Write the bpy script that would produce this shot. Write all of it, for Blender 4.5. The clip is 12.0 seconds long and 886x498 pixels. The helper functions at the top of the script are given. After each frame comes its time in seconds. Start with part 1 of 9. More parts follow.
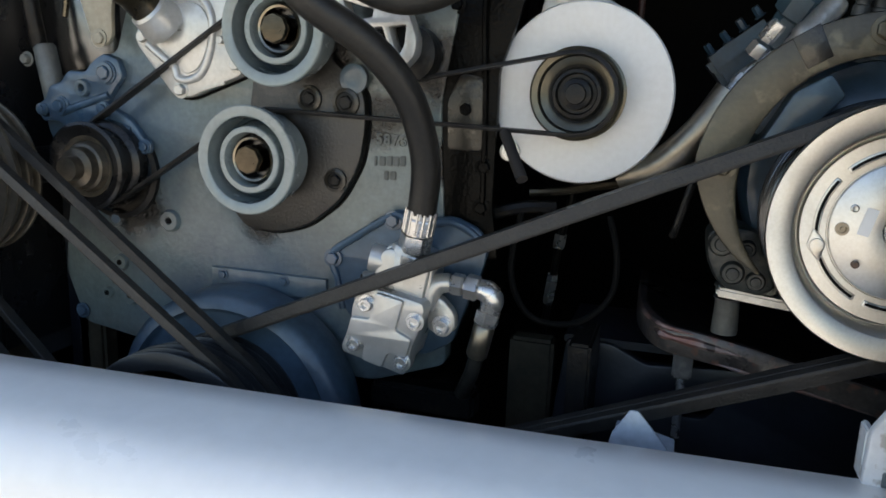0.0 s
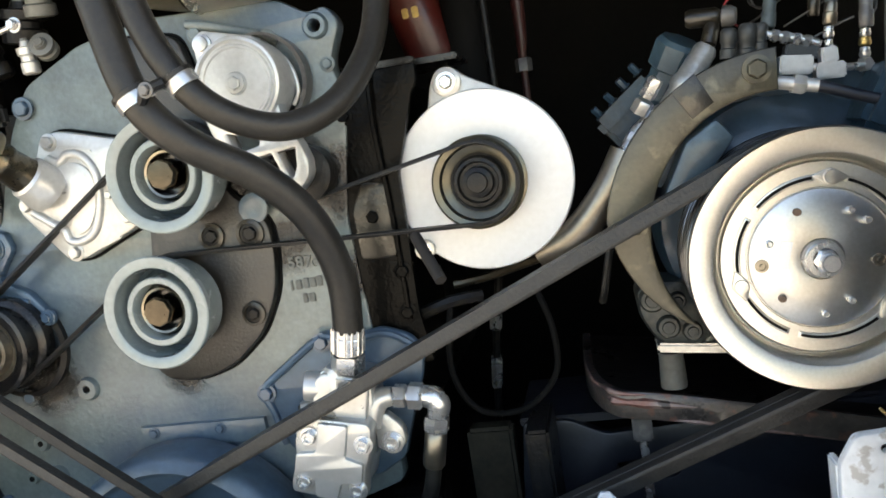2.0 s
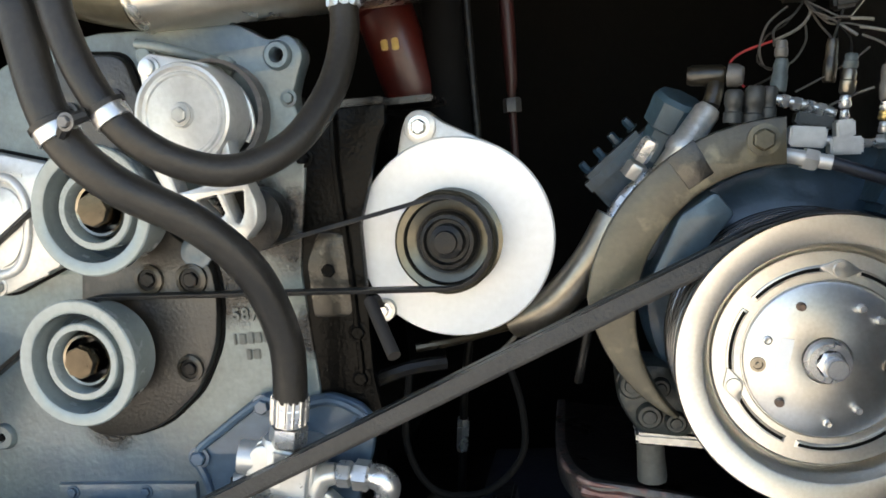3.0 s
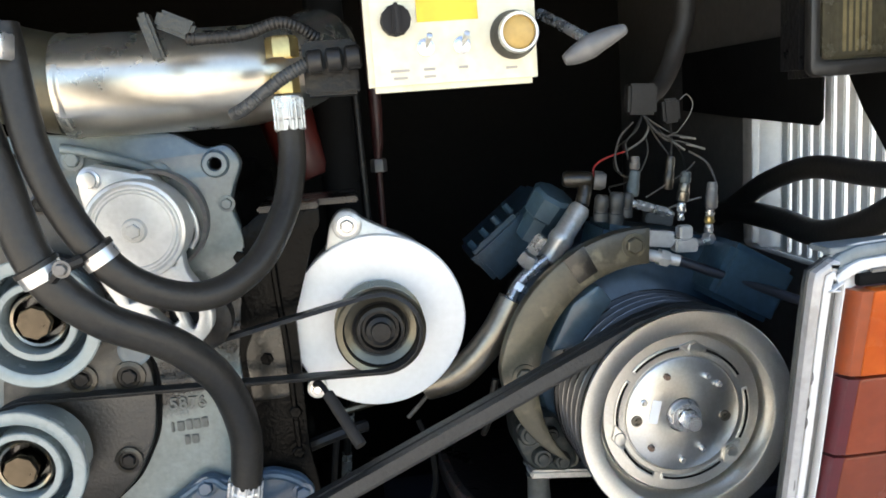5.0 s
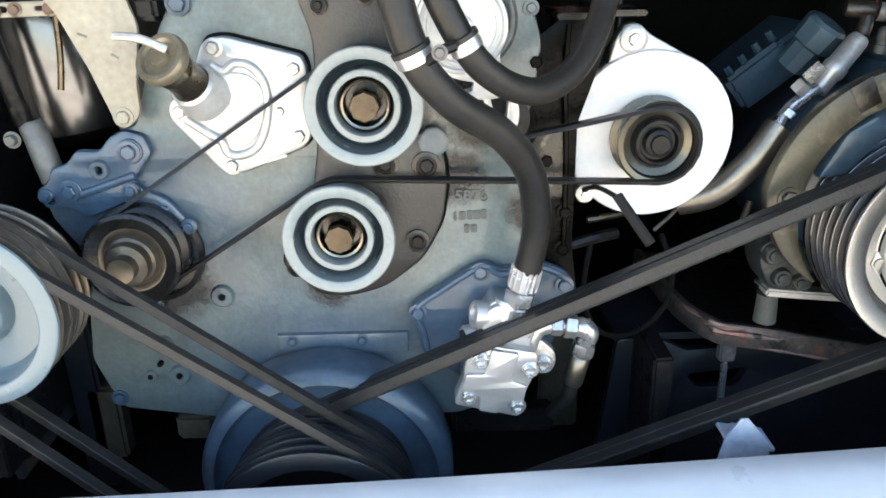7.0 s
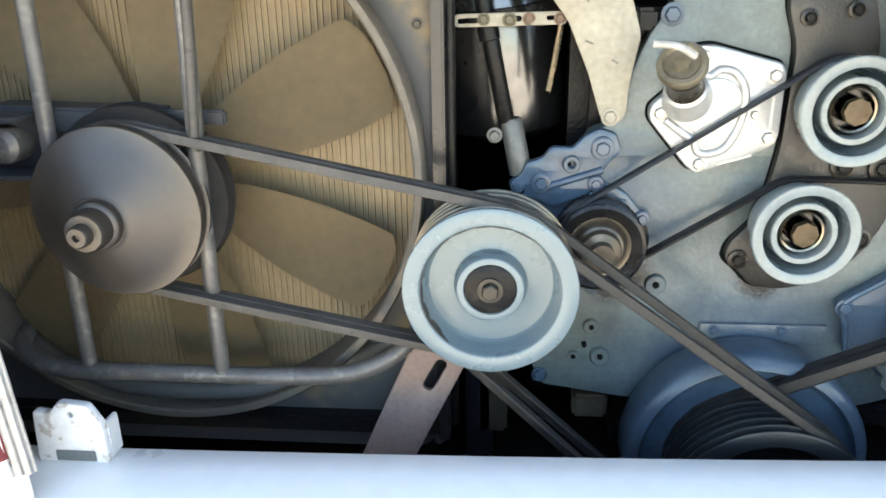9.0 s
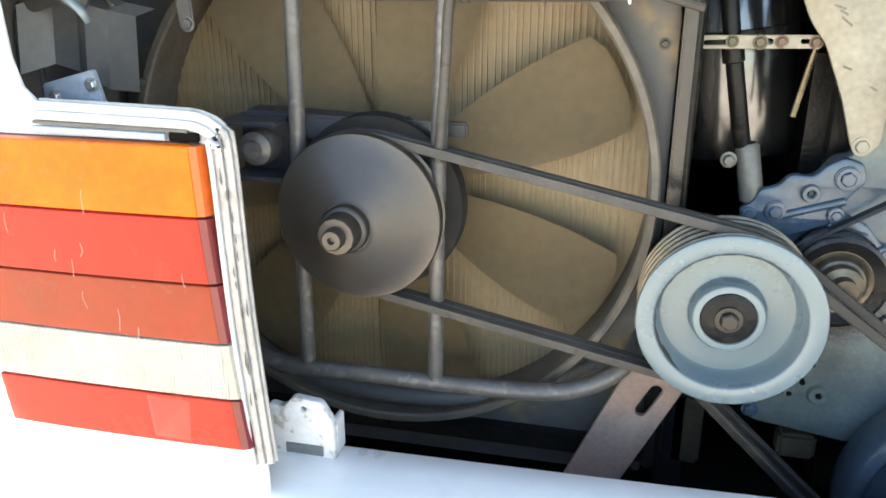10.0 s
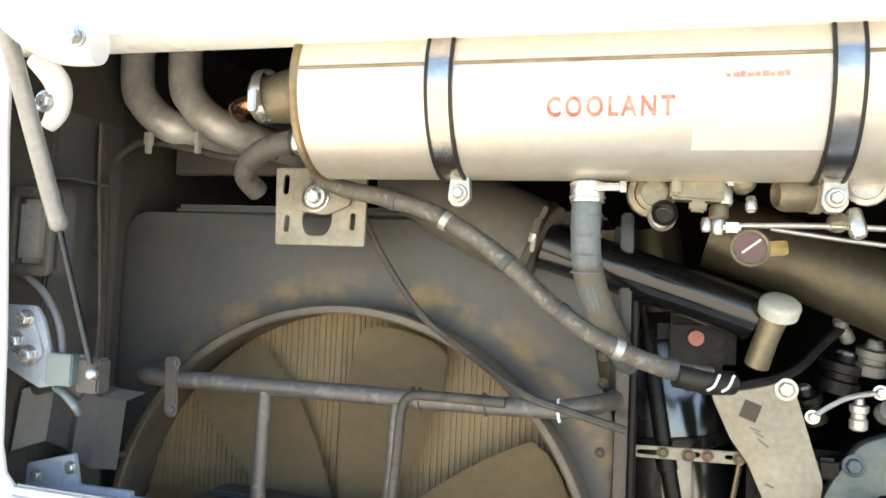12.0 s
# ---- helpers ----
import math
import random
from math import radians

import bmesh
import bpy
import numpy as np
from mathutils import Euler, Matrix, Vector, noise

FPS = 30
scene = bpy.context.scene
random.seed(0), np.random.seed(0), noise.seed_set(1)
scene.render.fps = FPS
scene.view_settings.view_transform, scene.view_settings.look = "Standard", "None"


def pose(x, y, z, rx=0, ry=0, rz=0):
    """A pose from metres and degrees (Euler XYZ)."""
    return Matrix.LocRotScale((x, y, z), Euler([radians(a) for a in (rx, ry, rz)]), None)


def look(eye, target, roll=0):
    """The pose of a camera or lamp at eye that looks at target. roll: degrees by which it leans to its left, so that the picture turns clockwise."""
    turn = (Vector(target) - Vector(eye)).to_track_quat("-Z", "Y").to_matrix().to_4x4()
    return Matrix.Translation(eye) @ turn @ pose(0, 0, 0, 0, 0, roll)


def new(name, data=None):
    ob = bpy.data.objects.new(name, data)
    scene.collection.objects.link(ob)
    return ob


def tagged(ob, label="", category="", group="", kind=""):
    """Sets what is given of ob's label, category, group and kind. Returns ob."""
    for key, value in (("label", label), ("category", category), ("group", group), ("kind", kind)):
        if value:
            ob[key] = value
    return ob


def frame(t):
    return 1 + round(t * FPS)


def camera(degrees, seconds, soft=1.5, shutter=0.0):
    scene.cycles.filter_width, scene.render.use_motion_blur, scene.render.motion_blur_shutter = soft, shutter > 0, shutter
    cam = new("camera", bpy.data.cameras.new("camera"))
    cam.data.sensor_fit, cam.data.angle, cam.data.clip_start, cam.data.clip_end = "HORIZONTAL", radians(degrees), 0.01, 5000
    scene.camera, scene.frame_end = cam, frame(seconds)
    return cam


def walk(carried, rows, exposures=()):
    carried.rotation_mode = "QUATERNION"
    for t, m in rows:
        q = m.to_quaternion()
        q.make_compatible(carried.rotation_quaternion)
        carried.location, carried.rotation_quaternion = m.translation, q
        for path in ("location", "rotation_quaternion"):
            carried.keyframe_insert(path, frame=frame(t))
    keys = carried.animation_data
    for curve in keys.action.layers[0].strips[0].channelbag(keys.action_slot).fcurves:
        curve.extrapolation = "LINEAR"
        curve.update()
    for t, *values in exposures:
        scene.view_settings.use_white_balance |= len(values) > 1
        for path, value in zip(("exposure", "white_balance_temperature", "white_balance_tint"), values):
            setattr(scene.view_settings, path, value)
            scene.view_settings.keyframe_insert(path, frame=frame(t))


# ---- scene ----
# ------------------------------------------------------------ camera
cam = camera(59.4, 12.0, soft=1.7)
PATH = [
    (0, (0.604, -1.002, 1.23), (0.036, 0.866, 0.799), 2.1),
    (0.5, (0.579, -0.962, 1.262), (-0.014, 0.885, 0.773), 2.3),
    (1, (0.575, -0.985, 1.249), (0.061, 0.892, 0.786), 4.0),
    (1.5, (0.578, -0.967, 1.253), (0.097, 0.937, 0.872), -6.0),
    (2, (0.616, -0.966, 1.258), (0.201, 0.976, 1.015), -8.7),
    (2.5, (0.632, -0.937, 1.281), (0.218, 1.0, 1.005), -4.0),
    (3, (0.631, -0.854, 1.296), (0.243, 1.098, 1.091), -5.0),
    (3.5, (0.609, -0.824, 1.32), (0.378, 1.153, 1.134), -5.0),
    (3.7, (0.599, -0.82, 1.338), (0.439, 1.167, 1.178), -5.5),
    (5.3, (0.411, -0.998, 1.498), (0.74, 0.926, 1.061), -1.6),
    (5.5, (0.397, -1.005, 1.499), (0.747, 0.901, 1.004), 0.7),
    (6, (0.375, -1.021, 1.489), (0.648, 0.86, 0.867), 1.5),
    (6.5, (0.325, -1.014, 1.454), (0.426, 0.863, 0.772), 0.9),
    (7, (0.169, -1.03, 1.465), (0.189, 0.834, 0.74), -1.1),
    (7.2, (0.074, -1.046, 1.466), (0.123, 0.829, 0.77), 0.1),
    (8.8, (-0.326, -1.132, 1.485), (-0.452, 0.737, 0.785), -0.7),
    (9, (-0.366, -1.143, 1.483), (-0.539, 0.722, 0.781), -1.0),
    (9.5, (-0.469, -1.159, 1.48), (-0.756, 0.696, 0.789), -0.9),
    (10, (-0.539, -1.167, 1.489), (-0.975, 0.666, 0.821), -0.1),
    (10.5, (-0.563, -1.175, 1.532), (-1.117, 0.653, 0.939), -0.2),
    (11, (-0.546, -1.191, 1.576), (-1.206, 0.672, 1.272), 0.2),
    (11.5, (-0.519, -1.211, 1.598), (-1.165, 0.681, 1.56), 2.5),
    (12, (-0.438, -1.229, 1.621), (-0.949, 0.701, 1.735), 2.7),
]
EXPOSURES = [(0.0, 1.52, 7150, 10), (0.5, 2.18, 7100, 10), (1.0, 2.45, 7500, 10), (1.5, 2.56, 7700, 10), (2.0, 2.53, 8000, 10), (2.5, 2.51, 7850, 10), (3.5, 2.47, 7550, 10), (5.5, 2.48, 7050, 10), (6.0, 2.62, 7100, 10), (6.5, 2.82, 7150, 10), (7.0, 2.84, 7200, 10), (9.0, 2.89, 7500, 8), (9.5, 2.80, 7500, 8), (10.0, 2.70, 7550, 8), (10.5, 2.57, 7550, 8), (11.0, 2.40, 7500, 8), (11.5, 2.37, 7500, 8), (12.0, 2.34, 7650, 9)]
walk(cam, [(t, look(eye, target, roll)) for t, eye, target, roll in PATH], EXPOSURES)

# ------------------------------------------------------------ world and sun
# The sun stands over the front of the bus: its back is in open shade, lit by the sky and the sunny yard.
world = bpy.data.worlds.new("sky")
world.use_nodes = True
scene.world = world
sky = world.node_tree.nodes.new("ShaderNodeTexSky")
sky.sky_type, sky.sun_disc = "NISHITA", False
SUN_DIR = Vector((-0.42, 0.55, 0.85)).normalized()
sky.sun_elevation = math.asin(SUN_DIR.z)
sky.sun_rotation = math.atan2(SUN_DIR.x, SUN_DIR.y)
world.node_tree.links.new(sky.outputs[0], world.node_tree.nodes["Background"].inputs[0])
world.node_tree.nodes["Background"].inputs[1].default_value = 0.12
sun = new("sun", bpy.data.lights.new("sun", "SUN"))
sun.data.energy, sun.data.angle, sun.data.color = 4.5, radians(0.55), (1.0, 0.94, 0.85)
sun.matrix_world = look(SUN_DIR * 20, (0, 0, 0))


# ------------------------------------------------------------ materials
def material(name, colour, rough=0.5, metal=0.0, second=None, grain=60.0, patch=9.0, amount=0.35, bump=0.15, coat=0.0, speck=None, gloss=0.5, mottle=0.3):
    """A painted, cast or rubber surface: two scales of colour, uneven gloss, fine relief; speck: a wear colour in small islands."""
    m = bpy.data.materials.new(name)
    m.use_nodes = True
    n, l = m.node_tree.nodes, m.node_tree.links
    p = n["Principled BSDF"]
    tc = n.new("ShaderNodeTexCoord")
    big, fine = n.new("ShaderNodeTexNoise"), n.new("ShaderNodeTexNoise")
    big.inputs["Scale"].default_value, big.inputs["Detail"].default_value, big.inputs["Roughness"].default_value = patch, 8, 0.65
    fine.inputs["Scale"].default_value, fine.inputs["Detail"].default_value = grain, 5
    for t in (big, fine):
        l.new(tc.outputs["Object"], t.inputs["Vector"])
    second = second or tuple(c * 0.55 for c in colour)
    ramp = n.new("ShaderNodeValToRGB")
    ramp.color_ramp.elements[0].position, ramp.color_ramp.elements[1].position = 0.36, 0.66
    ramp.color_ramp.elements[0].color, ramp.color_ramp.elements[1].color = (0, 0, 0, 1), (amount, amount, amount, 1)
    l.new(big.outputs[0], ramp.inputs[0])
    mix = n.new("ShaderNodeMix")
    mix.data_type = "RGBA"
    mix.inputs[6].default_value, mix.inputs[7].default_value = (*colour, 1), (*second, 1)
    l.new(ramp.outputs[0], mix.inputs[0])
    last = mix.outputs[2]
    mul = n.new("ShaderNodeMix")
    mul.data_type, mul.blend_type = "RGBA", "OVERLAY"
    mul.inputs[0].default_value = mottle
    l.new(last, mul.inputs[6])
    l.new(fine.outputs[0], mul.inputs[7])
    last = mul.outputs[2]
    if speck:
        wear = n.new("ShaderNodeTexNoise")
        wear.inputs["Scale"].default_value, wear.inputs["Detail"].default_value = patch * 3.2, 9
        l.new(tc.outputs["Object"], wear.inputs["Vector"])
        wr = n.new("ShaderNodeValToRGB")
        wr.color_ramp.elements[0].position, wr.color_ramp.elements[1].position = 0.57, 0.64
        l.new(wear.outputs[0], wr.inputs[0])
        sm = n.new("ShaderNodeMix")
        sm.data_type = "RGBA"
        sm.inputs[7].default_value = (*speck, 1)
        l.new(wr.outputs[0], sm.inputs[0])
        l.new(last, sm.inputs[6])
        last = sm.outputs[2]
    l.new(last, p.inputs["Base Color"])
    rr = n.new("ShaderNodeMapRange")
    rr.inputs[3].default_value, rr.inputs[4].default_value = max(0.05, rough - 0.14), min(1.0, rough + 0.16)
    l.new(big.outputs[0], rr.inputs[0])
    l.new(rr.outputs[0], p.inputs["Roughness"])
    p.inputs["Metallic"].default_value = metal
    p.inputs["Specular IOR Level"].default_value = gloss
    p.inputs["Coat Weight"].default_value = coat
    p.inputs["Coat Roughness"].default_value = 0.12
    bp = n.new("ShaderNodeBump")
    bp.inputs["Strength"].default_value, bp.inputs["Distance"].default_value = bump, 0.002
    l.new(fine.outputs[0], bp.inputs["Height"])
    l.new(bp.outputs[0], p.inputs["Normal"])
    return m


ENGINE = material("engine_paint", (0.156, 0.195, 0.192), 0.32, 0.0, (0.080, 0.094, 0.088), 130, 7, 1.0, 0.45, coat=0.32)
ENGINE_BLUE = material("engine_paint_blue", (0.058, 0.10, 0.148), 0.4, 0.0, (0.03, 0.048, 0.07), 90, 12, 0.85, 0.3, coat=0.25)
EAR_BLUE = material("glossy_engine_blue", (0.055, 0.100, 0.155), 0.3, 0.0, (0.034, 0.060, 0.092), 90, 22, 0.9, 0.35, coat=0.5)
BOSS_BLUE = material("dull_blue_paint", (0.045, 0.085, 0.115), 0.35, 0.0, (0.022, 0.036, 0.048), 90, 14, 0.8, 0.3, coat=0.3)


def blue_tint(m, spots, colour):
    """Soft blue tint round some places of the object's own space: (x, y, z, radius)."""
    n, l = m.node_tree.nodes, m.node_tree.links
    p = n["Principled BSDF"]
    tc, no = n.new("ShaderNodeTexCoord"), n.new("ShaderNodeTexNoise")
    no.inputs["Scale"].default_value, no.inputs["Detail"].default_value = 14, 6
    l.new(tc.outputs["Object"], no.inputs["Vector"])
    for x, y, z, r in spots:
        d, far, mul, mix = (n.new("ShaderNode" + k) for k in ("VectorMath", "MapRange", "Math", "Mix"))
        d.operation, mul.operation, mix.data_type = "DISTANCE", "MULTIPLY", "RGBA"
        d.inputs[1].default_value = (x, y, z)
        l.new(tc.outputs["Object"], d.inputs[0])
        far.inputs[1].default_value, far.inputs[2].default_value, far.inputs[3].default_value, far.inputs[4].default_value = r * 0.35, r, 1.3, 0.0
        l.new(d.outputs["Value"], far.inputs[0])
        l.new(far.outputs[0], mul.inputs[0])
        l.new(no.outputs[0], mul.inputs[1])
        l.new(mul.outputs[0], mix.inputs[0])
        l.new(p.inputs["Base Color"].links[0].from_socket, mix.inputs[6])
        mix.inputs[7].default_value = (*colour, 1)
        l.new(mix.outputs[2], p.inputs["Base Color"])
    return m


def grime(m, spots, colour=(0.0085, 0.007, 0.0055), gain=2.6):
    """Wet, gritty oil round some places of the object's own space: dark film, gloss, lumps and painted glints."""
    n, l = m.node_tree.nodes, m.node_tree.links
    p = n["Principled BSDF"]
    tc, no, lump = n.new("ShaderNodeTexCoord"), n.new("ShaderNodeTexNoise"), n.new("ShaderNodeTexNoise")
    no.inputs["Scale"].default_value, no.inputs["Detail"].default_value, no.inputs["Roughness"].default_value = 26, 9, 0.72
    lump.inputs["Scale"].default_value, lump.inputs["Detail"].default_value = 190, 4
    l.new(tc.outputs["Object"], no.inputs["Vector"])
    l.new(tc.outputs["Object"], lump.inputs["Vector"])
    last = None
    for x, y, z, r in spots:
        d, far = n.new("ShaderNodeVectorMath"), n.new("ShaderNodeMapRange")
        d.operation = "DISTANCE"
        d.inputs[1].default_value = (x, y, z)
        l.new(tc.outputs["Object"], d.inputs[0])
        far.inputs[1].default_value, far.inputs[2].default_value, far.inputs[3].default_value, far.inputs[4].default_value = r * 0.3, r, 1.0, 0.0
        l.new(d.outputs["Value"], far.inputs[0])
        if last:
            mx = n.new("ShaderNodeMath")
            mx.operation = "MAXIMUM"
            l.new(last, mx.inputs[0])
            l.new(far.outputs[0], mx.inputs[1])
            last = mx.outputs[0]
        else:
            last = far.outputs[0]
    mul, cut, mix = n.new("ShaderNodeMath"), n.new("ShaderNodeMapRange"), n.new("ShaderNodeMix")
    mul.operation, mix.data_type = "MULTIPLY", "RGBA"
    l.new(last, mul.inputs[0])
    l.new(no.outputs[0], mul.inputs[1])
    cut.inputs[1].default_value, cut.inputs[2].default_value = 0.13, 0.13 + 0.7 / gain
    l.new(mul.outputs[0], cut.inputs[0])
    l.new(cut.outputs[0], mix.inputs[0])
    l.new(p.inputs["Base Color"].links[0].from_socket, mix.inputs[6])
    glint = n.new("ShaderNodeValToRGB")      # paler specks in the film's colour, standing in for glints
    glint.color_ramp.elements[0].position, glint.color_ramp.elements[0].color = 0.52, (*colour, 1)
    glint.color_ramp.elements[1].position, glint.color_ramp.elements[1].color = 0.72, (*[min(1, c * 3.5) for c in colour], 1)
    l.new(lump.outputs[0], glint.inputs[0])
    l.new(glint.outputs[0], mix.inputs[7])
    l.new(mix.outputs[2], p.inputs["Base Color"])
    rg = n.new("ShaderNodeMix")
    rg.data_type = "FLOAT"
    l.new(cut.outputs[0], rg.inputs[0])
    l.new(p.inputs["Roughness"].links[0].from_socket, rg.inputs[2])
    rg.inputs[3].default_value = 0.2
    l.new(rg.outputs[0], p.inputs["Roughness"])
    bp = n.new("ShaderNodeBump")
    bp.inputs["Distance"].default_value = 0.004
    l.new(cut.outputs[0], bp.inputs["Strength"])
    l.new(lump.outputs[0], bp.inputs["Height"])
    l.new(p.inputs["Normal"].links[0].from_socket, bp.inputs["Normal"])
    l.new(bp.outputs[0], p.inputs["Normal"])
    return m


# the engine's own space begins at (0, 0.1, 0.62)
blue_tint(ENGINE, ((-0.24, -0.1, 0.49, 0.17), (0.30, -0.1, 0.33, 0.13), (0.0, -0.1, 0.20, 0.26), (0.27, -0.1, 0.86, 0.10)), (0.03, 0.07, 0.13))
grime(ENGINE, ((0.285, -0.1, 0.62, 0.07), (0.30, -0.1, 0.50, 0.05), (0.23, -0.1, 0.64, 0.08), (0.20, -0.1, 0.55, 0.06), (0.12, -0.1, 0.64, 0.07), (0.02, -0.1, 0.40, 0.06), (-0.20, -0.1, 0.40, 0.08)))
RIM = material("pulley_paint", (0.225, 0.265, 0.266), 0.24, 0.0, (0.165, 0.193, 0.195), 120, 9, 0.6, 0.05, coat=0.45, mottle=0.15)
RIM_DARK = material("pulley_groove", (0.05, 0.075, 0.095), 0.4, 0.1, None, 120, 14, 0.5, 0.1)
ZINC_PALE = material("pale_zinc", (0.142, 0.192, 0.215), 0.27, 0.15, (0.126, 0.168, 0.188), 160, 5, 0.4, 0.008, coat=0.3, mottle=0.06)
RUBBER = material("rubber", (0.012, 0.0115, 0.011), 0.42, 0.0, (0.026, 0.023, 0.019), 160, 10, 0.9, 0.3, gloss=0.35)
BELT = material("belt_rubber", (0.0125, 0.012, 0.012), 0.42, 0.0, (0.028, 0.026, 0.024), 240, 30, 0.9, 0.5, gloss=0.4)
BACKING = material("belt_fabric", (0.016, 0.0155, 0.0155), 0.5, 0.0, (0.034, 0.031, 0.028), 260, 30, 0.9, 0.5, gloss=0.35)
DUSTY = material("dusty_rubber", (0.055, 0.05, 0.044), 0.6, 0.0, (0.105, 0.093, 0.08), 140, 12, 0.7, 0.3, speck=(0.05, 0.046, 0.04))
HOSE_WORN = material("worn_wrapped_hose", (0.085, 0.078, 0.068), 0.5, 0.0, (0.15, 0.138, 0.12), 150, 26, 1.0, 0.3, speck=(0.19, 0.178, 0.16))
CAST = material("cast_aluminium", (0.56, 0.555, 0.535), 0.33, 0.6, (0.34, 0.335, 0.315), 150, 18, 0.8, 0.4)
SILVER = material("silver_casting", (0.58, 0.58, 0.565), 0.32, 0.45, (0.42, 0.42, 0.405), 150, 14, 0.8, 0.2, mottle=0.2)
PUMP_GREY = material("smooth_pump_casting", (0.50, 0.50, 0.49), 0.3, 0.55, (0.40, 0.395, 0.38), 140, 14, 0.7, 0.06, mottle=0.12)
MACHINED = material("machined_steel", (0.70, 0.68, 0.64), 0.36, 1.0, (0.58, 0.56, 0.515), 300, 10, 0.8, 0.05, mottle=0.25)
turn = MACHINED.node_tree.nodes.new("ShaderNodeTangent")      # lathe-turned face
turn.direction_type, turn.axis = "RADIAL", "Y"
MACHINED.node_tree.links.new(turn.outputs[0], MACHINED.node_tree.nodes["Principled BSDF"].inputs["Tangent"])
MACHINED.node_tree.nodes["Principled BSDF"].inputs["Anisotropic"].default_value = 0.65
STEEL = material("zinc_steel", (0.66, 0.66, 0.66), 0.27, 0.8, (0.42, 0.41, 0.39), 160, 20, 0.6, 0.12)
TUBE_STEEL = material("stainless_tube", (0.66, 0.63, 0.56), 0.27, 0.9, (0.46, 0.42, 0.35), 90, 6, 0.8, 0.06, mottle=0.12)
TANK_STEEL = material("tank_steel", (0.68, 0.65, 0.585), 0.36, 0.6, (0.57, 0.52, 0.44), 90, 7, 0.6, 0.06, mottle=0.15)
POLISHED = material("dark_polished_steel", (0.17, 0.17, 0.175), 0.2, 0.95, (0.12, 0.118, 0.115), 60, 5, 0.5, 0.02)
DULL_STEEL = material("dull_heat_steel", (0.10, 0.09, 0.062), 0.4, 0.6, (0.075, 0.066, 0.048), 90, 9, 0.7, 0.15)
POST_GREY = material("dull_cast_post", (0.17, 0.175, 0.165), 0.45, 0.3, (0.12, 0.115, 0.10), 130, 14, 0.8, 0.4)
CHIPPED = material("chipped_black_steel", (0.062, 0.055, 0.053), 0.3, 0.3, (0.14, 0.115, 0.10), 130, 16, 1.0, 0.7, speck=(0.20, 0.105, 0.08), gloss=0.5)
WORN_LIP = material("worn_red_grey_lip", (0.30, 0.24, 0.22), 0.35, 0.3, (0.19, 0.072, 0.055), 130, 12, 1.0, 0.4, speck=(0.05, 0.035, 0.033))
PIPE_PALE = material("pale_zinc_pipe", (0.62, 0.61, 0.57), 0.4, 0.35, (0.22, 0.195, 0.16), 90, 7, 1.0, 0.2)
OIL_SHEEN = material("painted_oil_sheen", (0.045, 0.041, 0.034), 0.27, 0.4, (0.02, 0.018, 0.015), 150, 14, 1.0, 0.3, speck=(0.11, 0.10, 0.085))
POLISHED_STRAP = material("polished_strap", (0.56, 0.55, 0.52), 0.22, 1.0, (0.34, 0.32, 0.29), 90, 12, 0.9, 0.12)
SEAM_TAN = material("tarnished_weld", (0.30, 0.225, 0.13), 0.4, 0.6, (0.17, 0.12, 0.07), 130, 20, 0.9, 0.3)
BRASS = material("brass", (0.62, 0.47, 0.2), 0.33, 0.85, (0.4, 0.28, 0.1), 120, 20, 0.6, 0.1)
NUT_PALE = material("worn_nut", (0.075, 0.063, 0.048), 0.24, 1.0, (0.05, 0.042, 0.033), 120, 20, 0.6, 0.1)
RING_SHINE = material("polished_ring", (0.30, 0.27, 0.22), 0.2, 1.0, (0.10, 0.088, 0.07), 120, 30, 0.8, 0.1)
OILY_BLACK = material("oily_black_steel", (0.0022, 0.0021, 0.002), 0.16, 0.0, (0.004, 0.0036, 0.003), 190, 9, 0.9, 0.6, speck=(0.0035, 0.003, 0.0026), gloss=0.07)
GROOVE_DARK = material("worn_groove_steel", (0.022, 0.025, 0.030), 0.34, 0.3, (0.012, 0.013, 0.015), 130, 18, 0.8, 0.2)
MEMBER = material("dark_blue_beam", (0.014, 0.017, 0.026), 0.45, 0.0, (0.008, 0.009, 0.012), 90, 8, 0.8, 0.3, coat=0.1)
COMP_BLUE = material("compressor_blue", (0.034, 0.070, 0.108), 0.33, 0.0, (0.018, 0.030, 0.042), 90, 12, 0.8, 0.3, coat=0.3)
CAP_BLUE = material("blue_grey_cap", (0.042, 0.082, 0.11), 0.4, 0.0, (0.024, 0.044, 0.058), 120, 12, 0.7, 0.3)
FOOT_GREY = material("dusty_foot_casting", (0.030, 0.037, 0.036), 0.4, 0.0, (0.013, 0.015, 0.015), 150, 22, 0.9, 0.4, speck=(0.06, 0.058, 0.05), gloss=0.4)
HEAD_DARK = material("dark_head_paint", (0.022, 0.052, 0.078), 0.35, 0.0, (0.013, 0.024, 0.034), 120, 12, 0.8, 0.3, gloss=0.4)
PIPE_DULL = material("dull_pipe_steel", (0.30, 0.27, 0.225), 0.3, 0.9, (0.17, 0.15, 0.12), 90, 9, 0.7, 0.12)
OLIVE_STEEL = material("olive_worn_steel", (0.145, 0.132, 0.10), 0.3, 0.85, (0.075, 0.068, 0.052), 120, 14, 0.6, 0.1, mottle=0.15)
DULL_DARK = material("dull_dark_steel", (0.05, 0.047, 0.04), 0.38, 0.5, (0.03, 0.028, 0.025), 120, 14, 0.5, 0.15)
NUT_DARK = material("dark_nut", (0.15, 0.125, 0.088), 0.28, 0.9, (0.05, 0.043, 0.033), 120, 20, 0.6, 0.15)
COPPER = material("copper_pipe", (0.62, 0.30, 0.16), 0.28, 1.0, (0.42, 0.2, 0.1), 120, 20, 0.5, 0.1)
